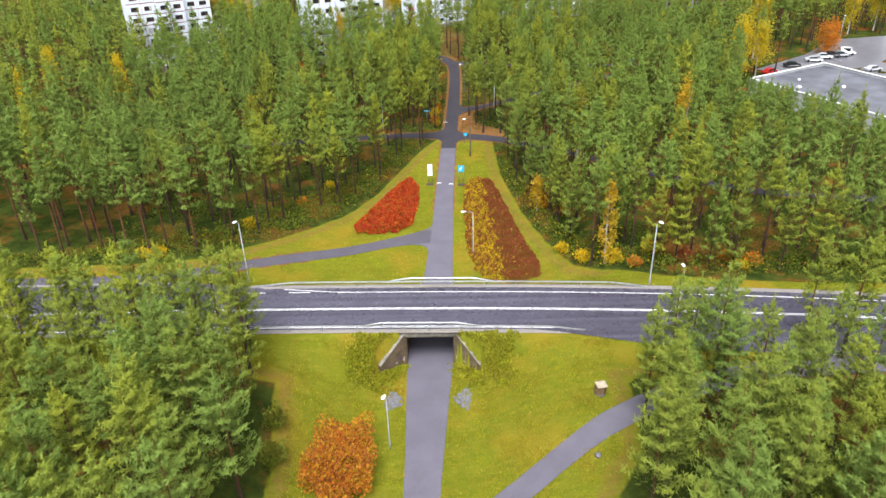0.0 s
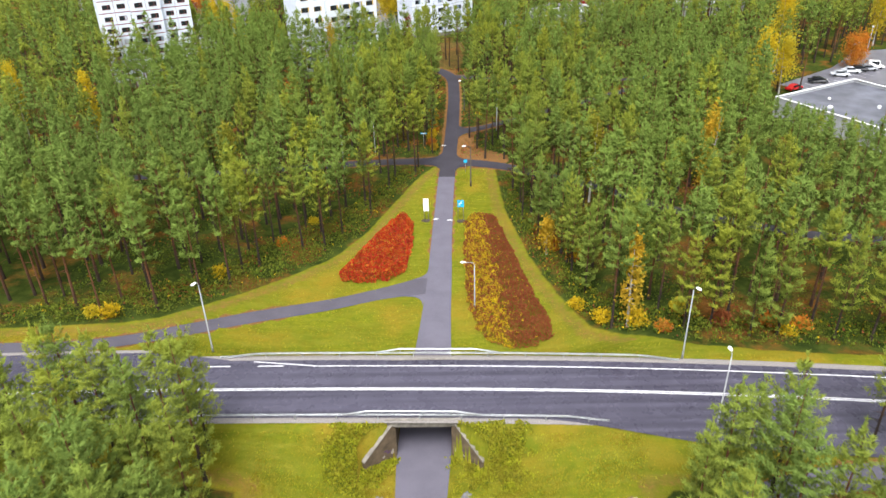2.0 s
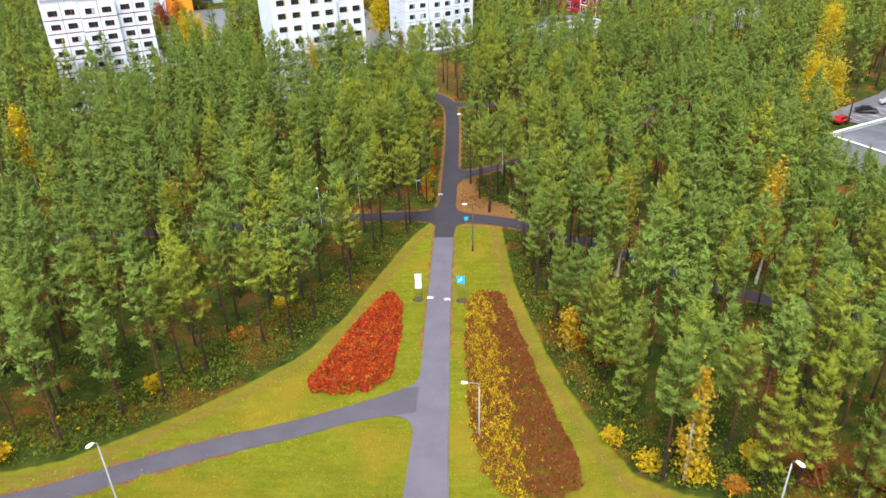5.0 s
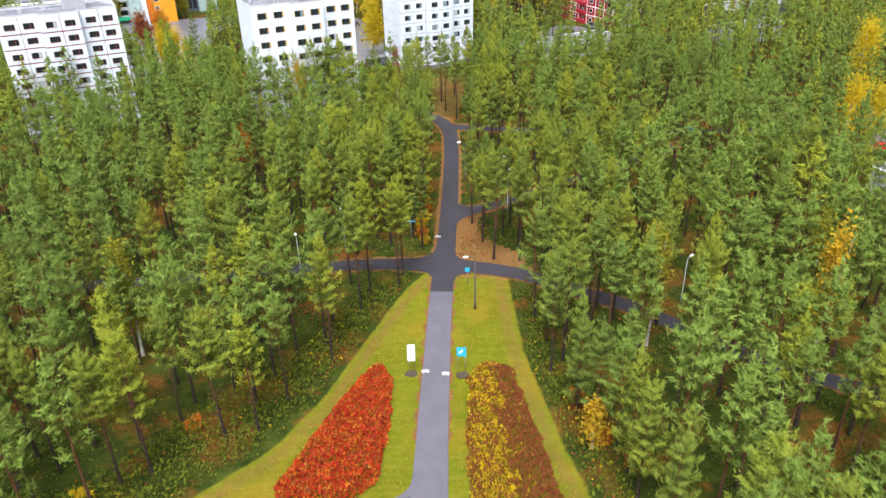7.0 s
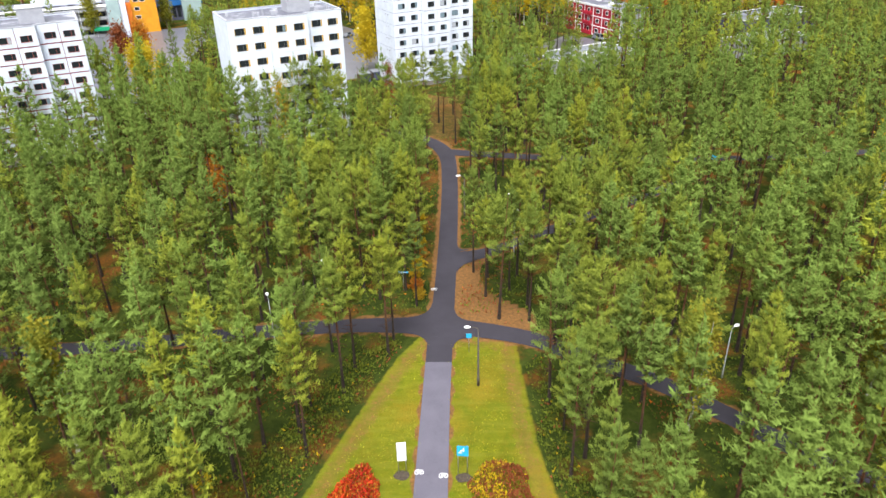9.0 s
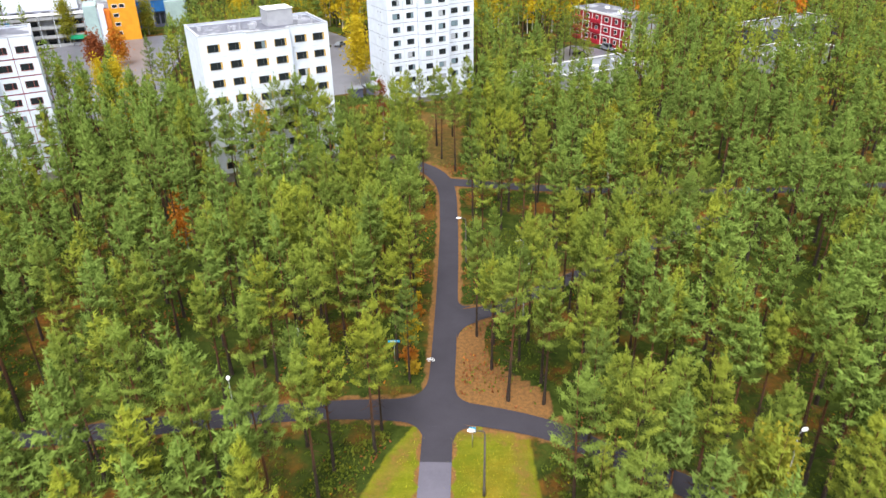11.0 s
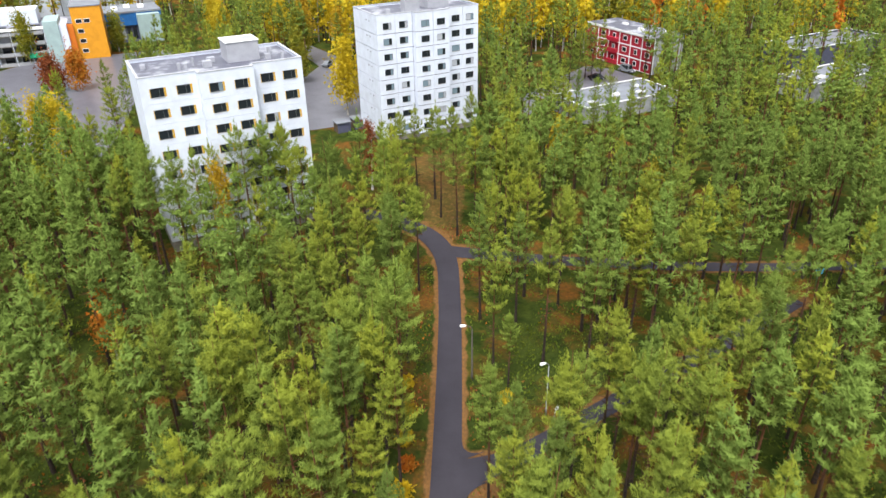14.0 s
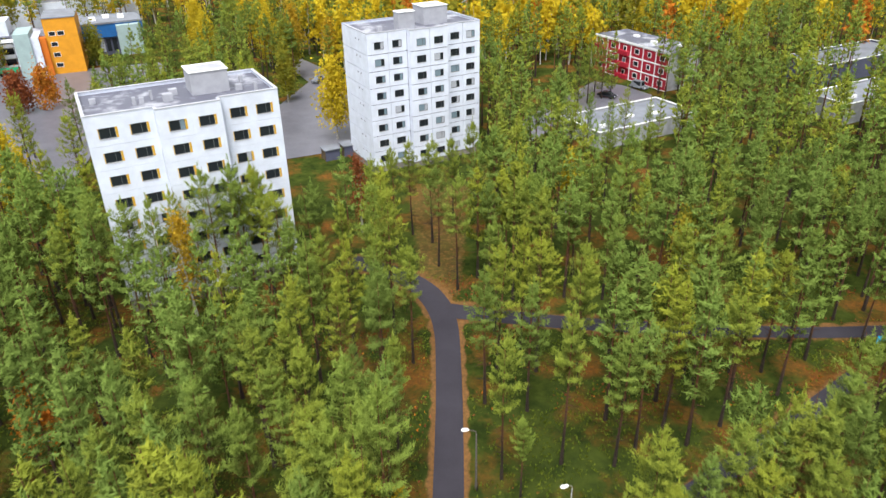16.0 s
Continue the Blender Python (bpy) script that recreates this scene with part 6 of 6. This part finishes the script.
# ---- bin shelters by the tower ----
for bx, by in ((-20.6, 261.2), (-17.4, 263.4)):
    g = lz(bx, by)
    sh = empty("bin_shelter", bx, by, g, 28, label="small dark bin shelter with a pale roof by the yard", category="shed", group="bin shelters")
    block(sh, "wall", 0, 0, 2.8, 0.12, 0, 2.0, JOINT_G)
    block(sh, "wall", 0, 2.3, 2.8, 2.42, 0, 2.0, JOINT_G)
    block(sh, "wall", 0, 0.12, 0.12, 2.3, 0, 2.0, DARKCON)
    block(sh, "roof", -0.2, -0.2, 3.0, 2.6, 2.0, 2.2, PALEROOF, "pale flat roof")


# ---- cars ----
TYRE = plain("tyre_rubber", (0.02, 0.02, 0.02, 1), 0.85, 0, 0.1, 5)
CARGLASS = plain("car_glass", (0.015, 0.018, 0.02, 1), 0.08, 0, 0.1, 1)


def car(x, y, turn, paint, label, van=False):
    """A parked car: body, cabin glass, bumpers and wheels."""
    g = lz(x, y) + 0.11
    top = empty("car", x, y, g, turn, label=label, category="car", group="parked cars")
    L, Wd, hb, ht_ = 4.4, 1.75, 0.85, 1.45 if not van else 1.95
    prof = [(-L / 2, 0.35), (-L / 2, hb - 0.05), (-L / 2 + 0.5, hb + 0.03)] + ([(-L / 2 + 0.55, ht_), (0.9, ht_)] if van else [(-1.55, hb + 0.08), (-1.0, ht_ - 0.05), (0.35, ht_)]) + [(1.25, hb + 0.08), (L / 2 - 0.25, hb - 0.08), (L / 2, 0.6), (L / 2, 0.32)]
    bm = bmesh.new()
    sides = []
    for s in (-1, 1):
        sides.append([bm.verts.new((px, s * (Wd / 2 - (0.18 if pz > hb + 0.05 else 0.0)), pz)) for px, pz in prof])
    n = len(prof)
    for k in range(n):
        bm.faces.new((sides[0][k], sides[0][(k + 1) % n], sides[1][(k + 1) % n], sides[1][k]))
    bm.faces.new(sides[0][::-1])
    bm.faces.new(sides[1])
    bmesh.ops.recalc_face_normals(bm, faces=bm.faces)
    bmesh.ops.bevel(bm, geom=bm.edges[:], offset=0.06, segments=2, affect="EDGES")
    body = part("body", bm, paint, top)
    bm = bmesh.new()
    z0, z1 = hb + 0.12, ht_ - 0.12
    for s in (-1, 1):
        yy = s * (Wd / 2 - 0.155)
        box(bm, -1.15, min(yy, yy + s * 0.012), z0, 0.75, max(yy, yy + s * 0.012), z1)
    part("side_window", bm, CARGLASS, body, "dark side windows")
    bm = bmesh.new()
    x0, x1 = (0.9, 1.25) if van else (0.35, 1.25)
    vs = [bm.verts.new(p) for p in ((x1 - 0.03, -0.62, hb + 0.16), (x1 - 0.03, 0.62, hb + 0.16), (x0 + 0.12, 0.58, ht_ - 0.05), (x0 + 0.12, -0.58, ht_ - 0.05))]
    for v in vs:
        v.co.x += 0.03
        v.co.z += 0.015
    bm.faces.new(vs)
    part("windscreen", bm, CARGLASS, body, "dark windscreen")
    for wx in (-1.35, 1.35):
        for s in (-1, 1):
            bm = bmesh.new()
            tube(bm, [(wx, s * (Wd / 2 - 0.2), 0.32), (wx, s * (Wd / 2 + 0.02), 0.32)], 0.32, 12)
            part("wheel", bm, TYRE, top)
    for s in (-1, 1):
        bm = bmesh.new()
        box(bm, L / 2 - 0.06, s * 0.62 - 0.16, 0.58, L / 2 + 0.015, s * 0.62 + 0.16, 0.72)
        part("headlight", bm, WHITEP, body, "clear headlight")
    return top


def car_paint(name, c):
    return plain(name, c, 0.25, 0.2, 0.04, 1)


BLACKC, SILVERC, WHITEC, GREYC, REDC = (car_paint("car_black", (0.015, 0.016, 0.02, 1)), car_paint("car_silver", (0.42, 0.44, 0.47, 1)), car_paint("car_white", (0.75, 0.76, 0.78, 1)), car_paint("car_grey", (0.16, 0.17, 0.19, 1)), car_paint("car_red", (0.45, 0.02, 0.02, 1)))
for cx, cy, ct, cp, cl, cv in ((88.5, 197.0, -14, BLACKC, "black estate car on the wet car park", False), (96.2, 202.0, -14, SILVERC, "silver saloon car in a row of parked cars", False),
                               (100.2, 204.9, -14, SILVERC, "pale silver car in a row of parked cars", False), (102.9, 206.3, -14, BLACKC, "black car in a row of parked cars", False),
                               (105.4, 206.6, -14, GREYC, "dark grey car in a row of parked cars", False), (108.0, 208.6, -14, WHITEC, "white van at the end of the row", True),
                               (106.5, 191.8, 14, SILVERC, "silver car standing alone on the car park", False), (92.5, 190.2, 14, WHITEC, "white car close to the hall", False), (80.5, 191.5, 30, REDC, "red car under the yellow birches", False),
                               (39.2, 298.8, -40, BLACKC, "black car in the yard by the red house", False), (48.2, 305.6, -50, GREYC, "grey van before the red house", True), (-30.5, 318.0, 70, GREYC, "grey car on the yard behind the white house", False)):
    car(cx, cy, ct, cp, cl, cv)


# ---- leaf trees ----
for bx, by, bh, br, bl, btag in (
        (-65.5, 235.0, 15.4, 2.3, YELLOW, "tall bright yellow birch among the pines"), (-61.8, 233.8, 15.6, 2.6, YELLOW, "tall bright yellow birch among the pines"), (-58.6, 231.6, 13.4, 2.2, YELLOW, "bright yellow birch near the white house"),
        (-20.0, 273.5, 15.0, 3.6, YELLOW, "broad golden birch beside the tower block"), (82.2, 207.3, 19.0, 3.6, YELLOW, "tall golden birch at the edge of the car park"),
        (70.0, 186.0, 14.0, 3.4, YELLOW, "yellow birch beside the hall"), (76.0, 189.0, 12.0, 3.0, YELLOW, "yellow birch by the car park"),
        (20.6, 96.0, 11.6, 1.5, OCHRELEAF, "slender ochre birch at the forest edge"), (39.3, 128.9, 15.5, 1.8, OCHRELEAF, "thin yellow birch with a white trunk"),
        (-71.0, 164.5, 15.0, 2.0, YELLOW, "yellow birch standing among the pines"), (-89.0, 171.0, 15.0, 2.2, YELLOW, "yellow birch standing among the pines"), (-89.7, 159.5, 14.0, 2.2, YELLOW, "yellow birch standing among the pines"),
        (-68.9, 347.8, 15.0, 4.0, YELLOW, "bright yellow tree beyond the houses"), (-56.5, 358.0, 16.0, 4.5, YELLOW, "bright yellow tree beyond the houses"), (-50.0, 350.0, 15.5, 4.2, YELLOW, "bright yellow tree beyond the houses"),
        (-38.0, 322.0, 14.0, 3.2, GREENYELLOW, "yellow-green tree by the yard"), (-63.0, 335.7, 14.4, 3.2, YELLOW, "bright yellow birch beyond the yard"), (-46.5, 336.0, 14.0, 3.0, YELLOW, "bright yellow birch beyond the yard"), (-41.1, 344.6, 14.4, 3.0, OCHRELEAF, "ochre birch beyond the yard"), (-34.9, 300.3, 11.4, 2.6, GREENYELLOW, "yellow-green tree by the wet yard"), (-29.0, 334.0, 12.0, 2.6, OCHRELEAF, "ochre tree by the lane between the houses"), (59.8, 349.0, 15.0, 4.4, YELLOW, "bright yellow tree behind the red house"), (-29.2, 209.8, 13.6, 2.1, OCHRELEAF, "golden birch before the white house"),
        (-11.2, 232.0, 12.0, 1.7, BROWNLEAF, "thin reddish birch among the pines"), (-35.5, 186.0, 9.0, 2.0, ORANGELEAF, "orange birch among the pines"), (-89.6, 298.2, 8.5, 3.2, ORANGELEAF, "orange-red tree on the yard"),
        (-94.5, 296.0, 8.0, 3.2, BROWNLEAF, "reddish brown tree on the yard"), (-96.9, 341.0, 10.5, 3.0, GREENYELLOW, "yellow-green tree before the blue house"), (-116.0, 326.0, 13.0, 3.2, GREENYELLOW, "yellow-green tree before the balconies"),
        (19.9, 237.0, 10.0, 1.8, YELLOW, "small yellow birch among the pines"), (22.4, 131.8, 14.0, 2.0, GREENYELLOW, "yellow-green birch among the pines"), (-34.1, 131.8, 14.0, 2.0, GREENYELLOW, "yellow-green birch among the pines"),
        (28.1, 208.4, 13.0, 1.9, GREENYELLOW, "yellow-green birch by the upper path"), (101.9, 209.6, 7.5, 3.0, ORANGELEAF, "orange rowan at the car park"), (104.5, 211.0, 7.5, 2.8, ORANGELEAF, "orange rowan at the car park"),
        (120.0, 232.5, 16.0, 3.4, YELLOW, "tall golden birch behind the car park"), (129.9, 236.8, 16.0, 3.4, YELLOW, "tall golden birch behind the car park"), (13.9, 117.4, 5.2, 1.4, OCHRELEAF, "ochre aspen at the edge of the grass"),
        (42.2, 137.5, 13.0, 2.0, GREENYELLOW, "yellow-green birch among the pines")):
    birch(bx, by, bh, br, bl, btag, int(900 * br * max(1.0, bh / 12)), 0.27 if by < 240 else 0.42)

# the birch wood behind the houses
rng = np.random.default_rng(21)
bp = scatter(-175, 130, 330, 470, 6.0, 2.4, 8)
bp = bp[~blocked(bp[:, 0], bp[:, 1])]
bp = bp[((bp[:, 0] > -45 + (400 - bp[:, 1]) * 0.1) | ((bp[:, 1] > 384) & (bp[:, 0] < -45))) & (rng.uniform(0, 1, len(bp)) < np.where((bp[:, 0] > 45) | (bp[:, 0] < -45), 0.3, 0.85))]
vs, ts, mi, n = [], [], [], 0
kinds = [(trunk_np(RNG, 14, 0.16, 4, 3, 0.03, 6, 0.3, 0.8, 1.6, 0.6), leaf_crown(RNG, 14, 3.5, 2.4, 260, 0.85, 0.5, 22)) for _ in range(6)]
for i, (x, y) in enumerate(bp):
    (tv, tt), (cv, ct) = kinds[i % 6]
    s, a = rng.uniform(0.85, 1.25), rng.uniform(0, math.tau)
    R = np.array([[math.cos(a), -math.sin(a), 0], [math.sin(a), math.cos(a), 0], [0, 0, 1]]).T * s
    k = int(rng.choice([1, 1, 1, 1, 1, 2, 2, 3]))
    for v, t, m_ in ((tv, tt, 0), (cv, ct, k)):
        vs.append(v @ R + np.array([x, y, lz(x, y)]))
        ts.append(t + n)
        mi.append(np.full(len(t), m_))
        n += len(v)
tagged(new("birch_wood", mesh_np("birch_wood", np.concatenate(vs), np.concatenate(ts), [BIRCHBARK, YELLOW, GREENYELLOW, ORANGELEAF], np.concatenate(mi))), "yellow autumn birch wood with pale trunks behind the houses", "forest", kind="stuff")


# ---- undergrowth ----
for ux, uy, ur, uh, ul, ut in (
        (-43.2, 98.9, 1.0, 1.3, YELLOW, "small yellow bush at the forest edge"), (-41.0, 98.9, 1.2, 1.6, GOLDLEAF, "golden bush at the forest edge"), (-31.1, 110.1, 1.0, 1.6, GOLDLEAF, "golden bush under the pines"),
        (18.1, 98.2, 1.3, 1.6, GOLDLEAF, "golden bush at the forest edge"), (21.4, 95.9, 1.6, 1.8, GOLDLEAF, "golden bush beside the slender birch"), (26.8, 97.4, 1.2, 1.6, YELLOW, "yellow bush under the pines"),
        (24.1, 94.0, 1.1, 1.1, ORANGELEAF, "low orange bush under the pines"), (30.9, 94.9, 1.3, 1.5, BROWNLEAF, "reddish brown bush under the pines"), (36.2, 94.6, 1.1, 1.2, ORANGELEAF, "orange bush at the forest edge"),
        (37.5, 92.6, 1.0, 1.0, GOLDLEAF, "golden bush at the forest edge"), (39.3, 93.6, 1.2, 1.5, ORANGELEAF, "orange bush at the forest edge"), (15.9, 102.6, 1.1, 1.2, GOLDLEAF, "golden bush at the forest edge"),
        (13.6, 124.4, 0.9, 1.2, ORANGELEAF, "orange bush at the forest edge"), (-3.3, 172.4, 0.9, 1.4, GOLDLEAF, "golden bush beside the woodland path"), (-3.4, 160.4, 1.0, 1.4, ORANGELEAF, "orange bush beside the woodland path"),
        (-3.2, 166.0, 1.0, 1.6, GOLDLEAF, "golden bush beside the woodland path"), (14.9, 117.8, 1.1, 2.2, [ORANGELEAF, GOLDLEAF, BROWNLEAF], "orange bush at the edge of the grass"), (17.2, 114.1, 1.3, 2.4, [ORANGELEAF, GOLDLEAF, BROWNLEAF], "orange bush at the edge of the grass"),
        (-2.9, 158.4, 0.8, 1.2, OCHRELEAF, "ochre bush beside the woodland path"), (-3.6, 163.4, 0.9, 1.8, [GOLDLEAF, OCHRELEAF], "golden bush beside the woodland path"), (-2.8, 169.2, 0.8, 1.3, ORANGELEAF, "orange bush beside the woodland path"), (-3.0, 176.4, 0.8, 1.4, OCHRELEAF, "ochre bush beside the woodland path"), (-3.4, 180.6, 0.9, 1.2, GOLDLEAF, "golden bush beside the woodland path"),
        (13.2, 122.6, 0.8, 0.9, BROWNLEAF, "reddish bush at the edge of the grass"), (-21.5, 128.1, 0.9, 1.1, YELLOW, "yellow bush under the pines"), (-25.0, 120.7, 0.9, 1.1, ORANGELEAF, "orange bush under the pines"),
        (6.6, 178.0, 0.8, 1.2, YELLOW, "yellow bush under the pines"), (-16.9, 61.0, 1.4, 2.0, GREENLEAF, "dark green bush beside the grass bank"), (-17.6, 65.5, 1.3, 2.2, GREENLEAF, "dark green bush beside the grass bank")):
    bush(ux, uy, ur, uh, ul, ut, int(420 * ur), 0.26)


def undergrowth(name, poly, h, count, size, mats, share, label, seed, rag=0.5):
    return shrub_bed(name, poly, h, count, size, mats, lambda p, w, r: r.choice(len(mats), len(p), p=share), label, "undergrowth", "stuff", seed, rag)


undergrowth("undergrowth_west", [(-4.5, 149.5), (-10.5, 146), (-16.5, 134), (-25.5, 122), (-35, 107.5), (-47, 101.5), (-62, 99), (-62, 95.8), (-46, 97.4), (-36, 99.3), (-31, 103.7), (-26.2, 108.7), (-21, 114.6), (-17.6, 118.5), (-14, 125.3), (-10.2, 135.4), (-6, 145.6)], 1.3, 20000, 0.28, [GREENLEAF, GOLDLEAF, BROWNLEAF], [0.95, 0.02, 0.03], "green bilberry and birch undergrowth along the forest edge", 31)
undergrowth("undergrowth_east", [(10.8, 149), (11.6, 134), (14.3, 119.5), (17.4, 107), (19.8, 101.3), (23, 98.5), (29, 95.5), (62, 92.5), (62, 89), (27, 91), (20.3, 94.7), (17, 98), (14.8, 105), (11.7, 118), (9.1, 133)], 1.3, 20000, 0.28, [GREENLEAF, GOLDLEAF, BROWNLEAF], [0.91, 0.04, 0.05], "green and golden undergrowth along the forest edge", 33)
undergrowth("bank_weeds_west", [(-11.5, 78.9), (-4.9, 79.0), (-5.8, 77.6), (-6.9, 75.8), (-9, 73.8), (-12.5, 75.2)], 0.38, 6000, 0.20, [WEED, GREENLEAF], [0.8, 0.2], "rough weeds on the bank above the wing wall", 35, 1.8)
undergrowth("bank_weeds_east", [(-0.8, 79.0), (7.0, 78.8), (7.6, 76), (5.0, 73.2), (2.2, 75.2), (0.4, 77.6)], 0.38, 6000, 0.20, [WEED, GREENYELLOW, GREENLEAF], [0.75, 0.13, 0.12], "rough weeds on the bank above the wing wall", 37, 1.8)


def forest_floor(count, seed):
    """Bilberry, ferns and seedlings that cover the floor between the trunks in patches."""
    rng = np.random.default_rng(seed)
    p = np.c_[rng.uniform(-52, 52, count * 3), rng.uniform(95, 218, count * 3)]
    w = np.array([noise.noise((a * 0.16, b * 0.16, 11.0)) + 0.6 * noise.noise((a * 0.7, b * 0.7, 4.0)) for a, b in p])
    p, w = p[w > -0.12], w[w > -0.12]
    ok = ~((edge_gap(MEADOW_N, p[:, 0], p[:, 1]) < 0.4) | (route_gap(p[:, 0], p[:, 1]) < 0.9))
    for bed in CLEARED[:3]:
        ok &= edge_gap(bed, p[:, 0], p[:, 1]) > 0.5
    p, w = p[ok][:count], w[ok][:count]
    c = np.c_[p, land(p[:, 0], p[:, 1]) + rng.uniform(0.0, 0.45, len(p)) * (0.4 + np.clip(w, 0, 1))]
    d = rng.normal(0, 0.7, c.shape) + np.array([0, 0, 0.8])
    d /= np.linalg.norm(d, axis=1)[:, None]
    s = np.cross(d, rng.normal(0, 1, d.shape))
    s /= np.linalg.norm(s, axis=1)[:, None]
    ln = rng.uniform(0.14, 0.38, (len(c), 1))
    v = np.stack([c - s * ln * 0.35, c + s * ln * 0.35, c + d * ln], 1).reshape(-1, 3)
    tone = np.array([noise.noise((a * 0.11, b * 0.11, 21.0)) for a, b in p]) + rng.normal(0, 0.22, len(p))
    mi = np.where(tone > 0.36, 1, np.where(tone > 0.33, 2, 0))
    me = mesh_np("forest_floor_plants", v, np.arange(len(v)).reshape(-1, 3), [GREENLEAF, BROWNLEAF, ORANGELEAF], mi)
    return tagged(new("forest_floor_plants", me), "low green bilberry and rusty seedlings on the forest floor", "undergrowth", kind="stuff")


forest_floor(52000, 51)


def grass_tufts(name, poly, count, mats, share, label, seed):
    """Tufts of longer grass standing on the lawn, thicker in patches."""
    rng = np.random.default_rng(seed)
    qx, qy = np.array([p[0] for p in poly]), np.array([p[1] for p in poly])
    p = np.c_[rng.uniform(max(qx.min(), -62), min(qx.max(), 62), count * 4), rng.uniform(max(qy.min(), 44), qy.max(), count * 4)]
    ok = (edge_gap(poly, p[:, 0], p[:, 1]) < -1.2) & (route_gap(p[:, 0], p[:, 1]) > 0.25) & (np.abs(p[:, 1] - road_y(p[:, 0])) > 5.9)
    for bed in (RED_BED, BROWN_BED):
        ok &= edge_gap(bed, p[:, 0], p[:, 1]) > 0.2
    p = p[ok]
    w = np.array([noise.noise((a * 0.35, b * 0.22, seed)) + 0.6 * noise.noise((a * 1.3, b * 1.3, seed + 2.0)) for a, b in p])
    p = p[rng.uniform(-0.55, 0.55, len(p)) < w][:count]
    c = np.c_[p, land(p[:, 0], p[:, 1]) - 0.01]
    g = rng.normal(0, 0.5, c.shape) + np.array([0.15, 0.35, 0.75])
    g /= np.linalg.norm(g, axis=1)[:, None]
    s = np.cross(g, rng.normal(0, 1, c.shape))
    s /= np.linalg.norm(s, axis=1)[:, None]
    ln = rng.uniform(0.09, 0.22, (len(c), 1))
    v = np.stack([c - s * ln * 0.28, c + s * ln * 0.28, c + g * ln], 1).reshape(-1, 3)
    me = mesh_np(name, v, np.arange(len(v)).reshape(-1, 3), mats, rng.choice(len(mats), len(c), p=share))
    return tagged(new(name, me), label, "grass", kind="stuff")


grass_tufts("meadow_grass_south", MEADOW_S, 42000, [GRASSBLADE, WEED], [0.7, 0.3], "rough yellow-green autumn grass on the banks", 3)
grass_tufts("meadow_grass_north", MEADOW_N, 42000, [GRASSBLADE, WEED], [0.8, 0.2], "mown yellow-green autumn grass along the path", 6)


# ---- small things on the grass ----
def stone_patch(x, y, rx, ry, label, seed):
    """A patch of laid stones at the foot of a gully."""
    rng = np.random.default_rng(seed)
    top = empty("stone_patch", x, y, lz(x, y), label=label, category="stone paving")
    me = []
    for k in range(3):
        bm = bmesh.new()
        bmesh.ops.create_icosphere(bm, subdivisions=1, radius=0.17)
        for v in bm.verts:
            v.co = Vector((v.co.x * rng.uniform(0.8, 1.25), v.co.y * rng.uniform(0.8, 1.25), v.co.z * 0.45))
        me.append(mesh_of("stone", bm, [STONE]))
    for k in range(170):
        a, r = rng.uniform(0, math.tau), math.sqrt(rng.uniform(0, 1))
        wob = 1 + 0.25 * math.sin(3 * a + seed)
        px, py = math.cos(a) * r * rx * wob, math.sin(a) * r * ry * wob
        s = rng.uniform(0.5, 1.1)
        shared("stone", me[k % 3], top, pose(px, py, lz(x + px, y + py) - lz(x, y) + 0.03, 0, 0, rng.uniform(0, 360)) @ Matrix.Diagonal((s, s, s, 1)))
    return top


STONE = plain("grey_stone", (0.15, 0.148, 0.168, 1), 0.9, 0, 0.3, 4)
stone_patch(-6.7, 72.6, 0.9, 1.5, "patch of loose grey stones beside the path", 2)
stone_patch(1.05, 72.8, 0.9, 1.6, "patch of loose grey stones beside the path", 5)

# a wooden well house on the bank
well = empty("well_house", 14.7, 68.3, lz(14.7, 68.3), 12, label="small wooden well house with a pale lid on the bank", category="well house")
WOODB = plain("weathered_boards", (0.16, 0.10, 0.055, 1), 0.85, 0, 0.3, 3)
bm = bmesh.new()
tube(bm, [(0, 0, -0.2), (0, 0, 0.3)], 0.56, 12)
part("stone_ring", bm, STONE, well, "grey concrete ring")
for k in range(8):
    bm = bmesh.new()
    a = math.tau * k / 8
    box(bm, -0.22, 0.49, 0.2, 0.22, 0.55, 1.15, pose(0, 0, 0, 0, 0, 45 * k))
    part("board", bm, WOODB, well)
bm = bmesh.new()
box(bm, -0.52, -0.45, 1.13, 0.52, 0.45, 1.2, pose(0, 0, 0.02, 6, 0, 0))
part("lid", bm, plain("pale_boards", (0.36, 0.31, 0.23, 1), 0.85, 0, 0.2, 3), well, "pale board lid")
bm = bmesh.new()
bmesh.ops.create_icosphere(bm, subdivisions=2, radius=0.30)
for v in bm.verts:
    v.co = v.co * (1 + 0.18 * noise.noise(v.co * 3)) * Vector((1.1, 0.85, 0.7)).length / 1.5
boulder = tagged(part("boulder", bm, STONE), "grey boulder on the grass by the side path", "boulder")
boulder.location = (12.96, 59.9, lz(12.96, 59.9) + 0.1)

for lx, ly, la, lt in ((10.4, 176.0, 200, "grey street lamp under the pines"), (29.0, 141.0, 30, "grey street lamp by the path under the pines"), (-14.2, 156.5, 110, "grey street lamp under the pines"), (-19.3, 149.2, 110, "grey street lamp by the crossing path")):
    street_lamp(lx, ly, 6.3, 0.45, la, POLE, lt, 0.06)
street_lamp(107.1, 212.1, 9.5, 0.5, 60, POLE, "tall grey lamp at the car park")
street_lamp(-24.5, 292.0, 7.5, 0.5, 60, POLE, "grey lamp in the yard between the houses")
sign_board(2.9, 147.2, 0.6, 1.9, 2.5, BLUEP, "small blue sign at the path crossing", 0, 1)
sign_board(47.5, 199.2, 0.9, 1.7, 2.7, BLUEP, "blue sign by the upper path", -10, 1)
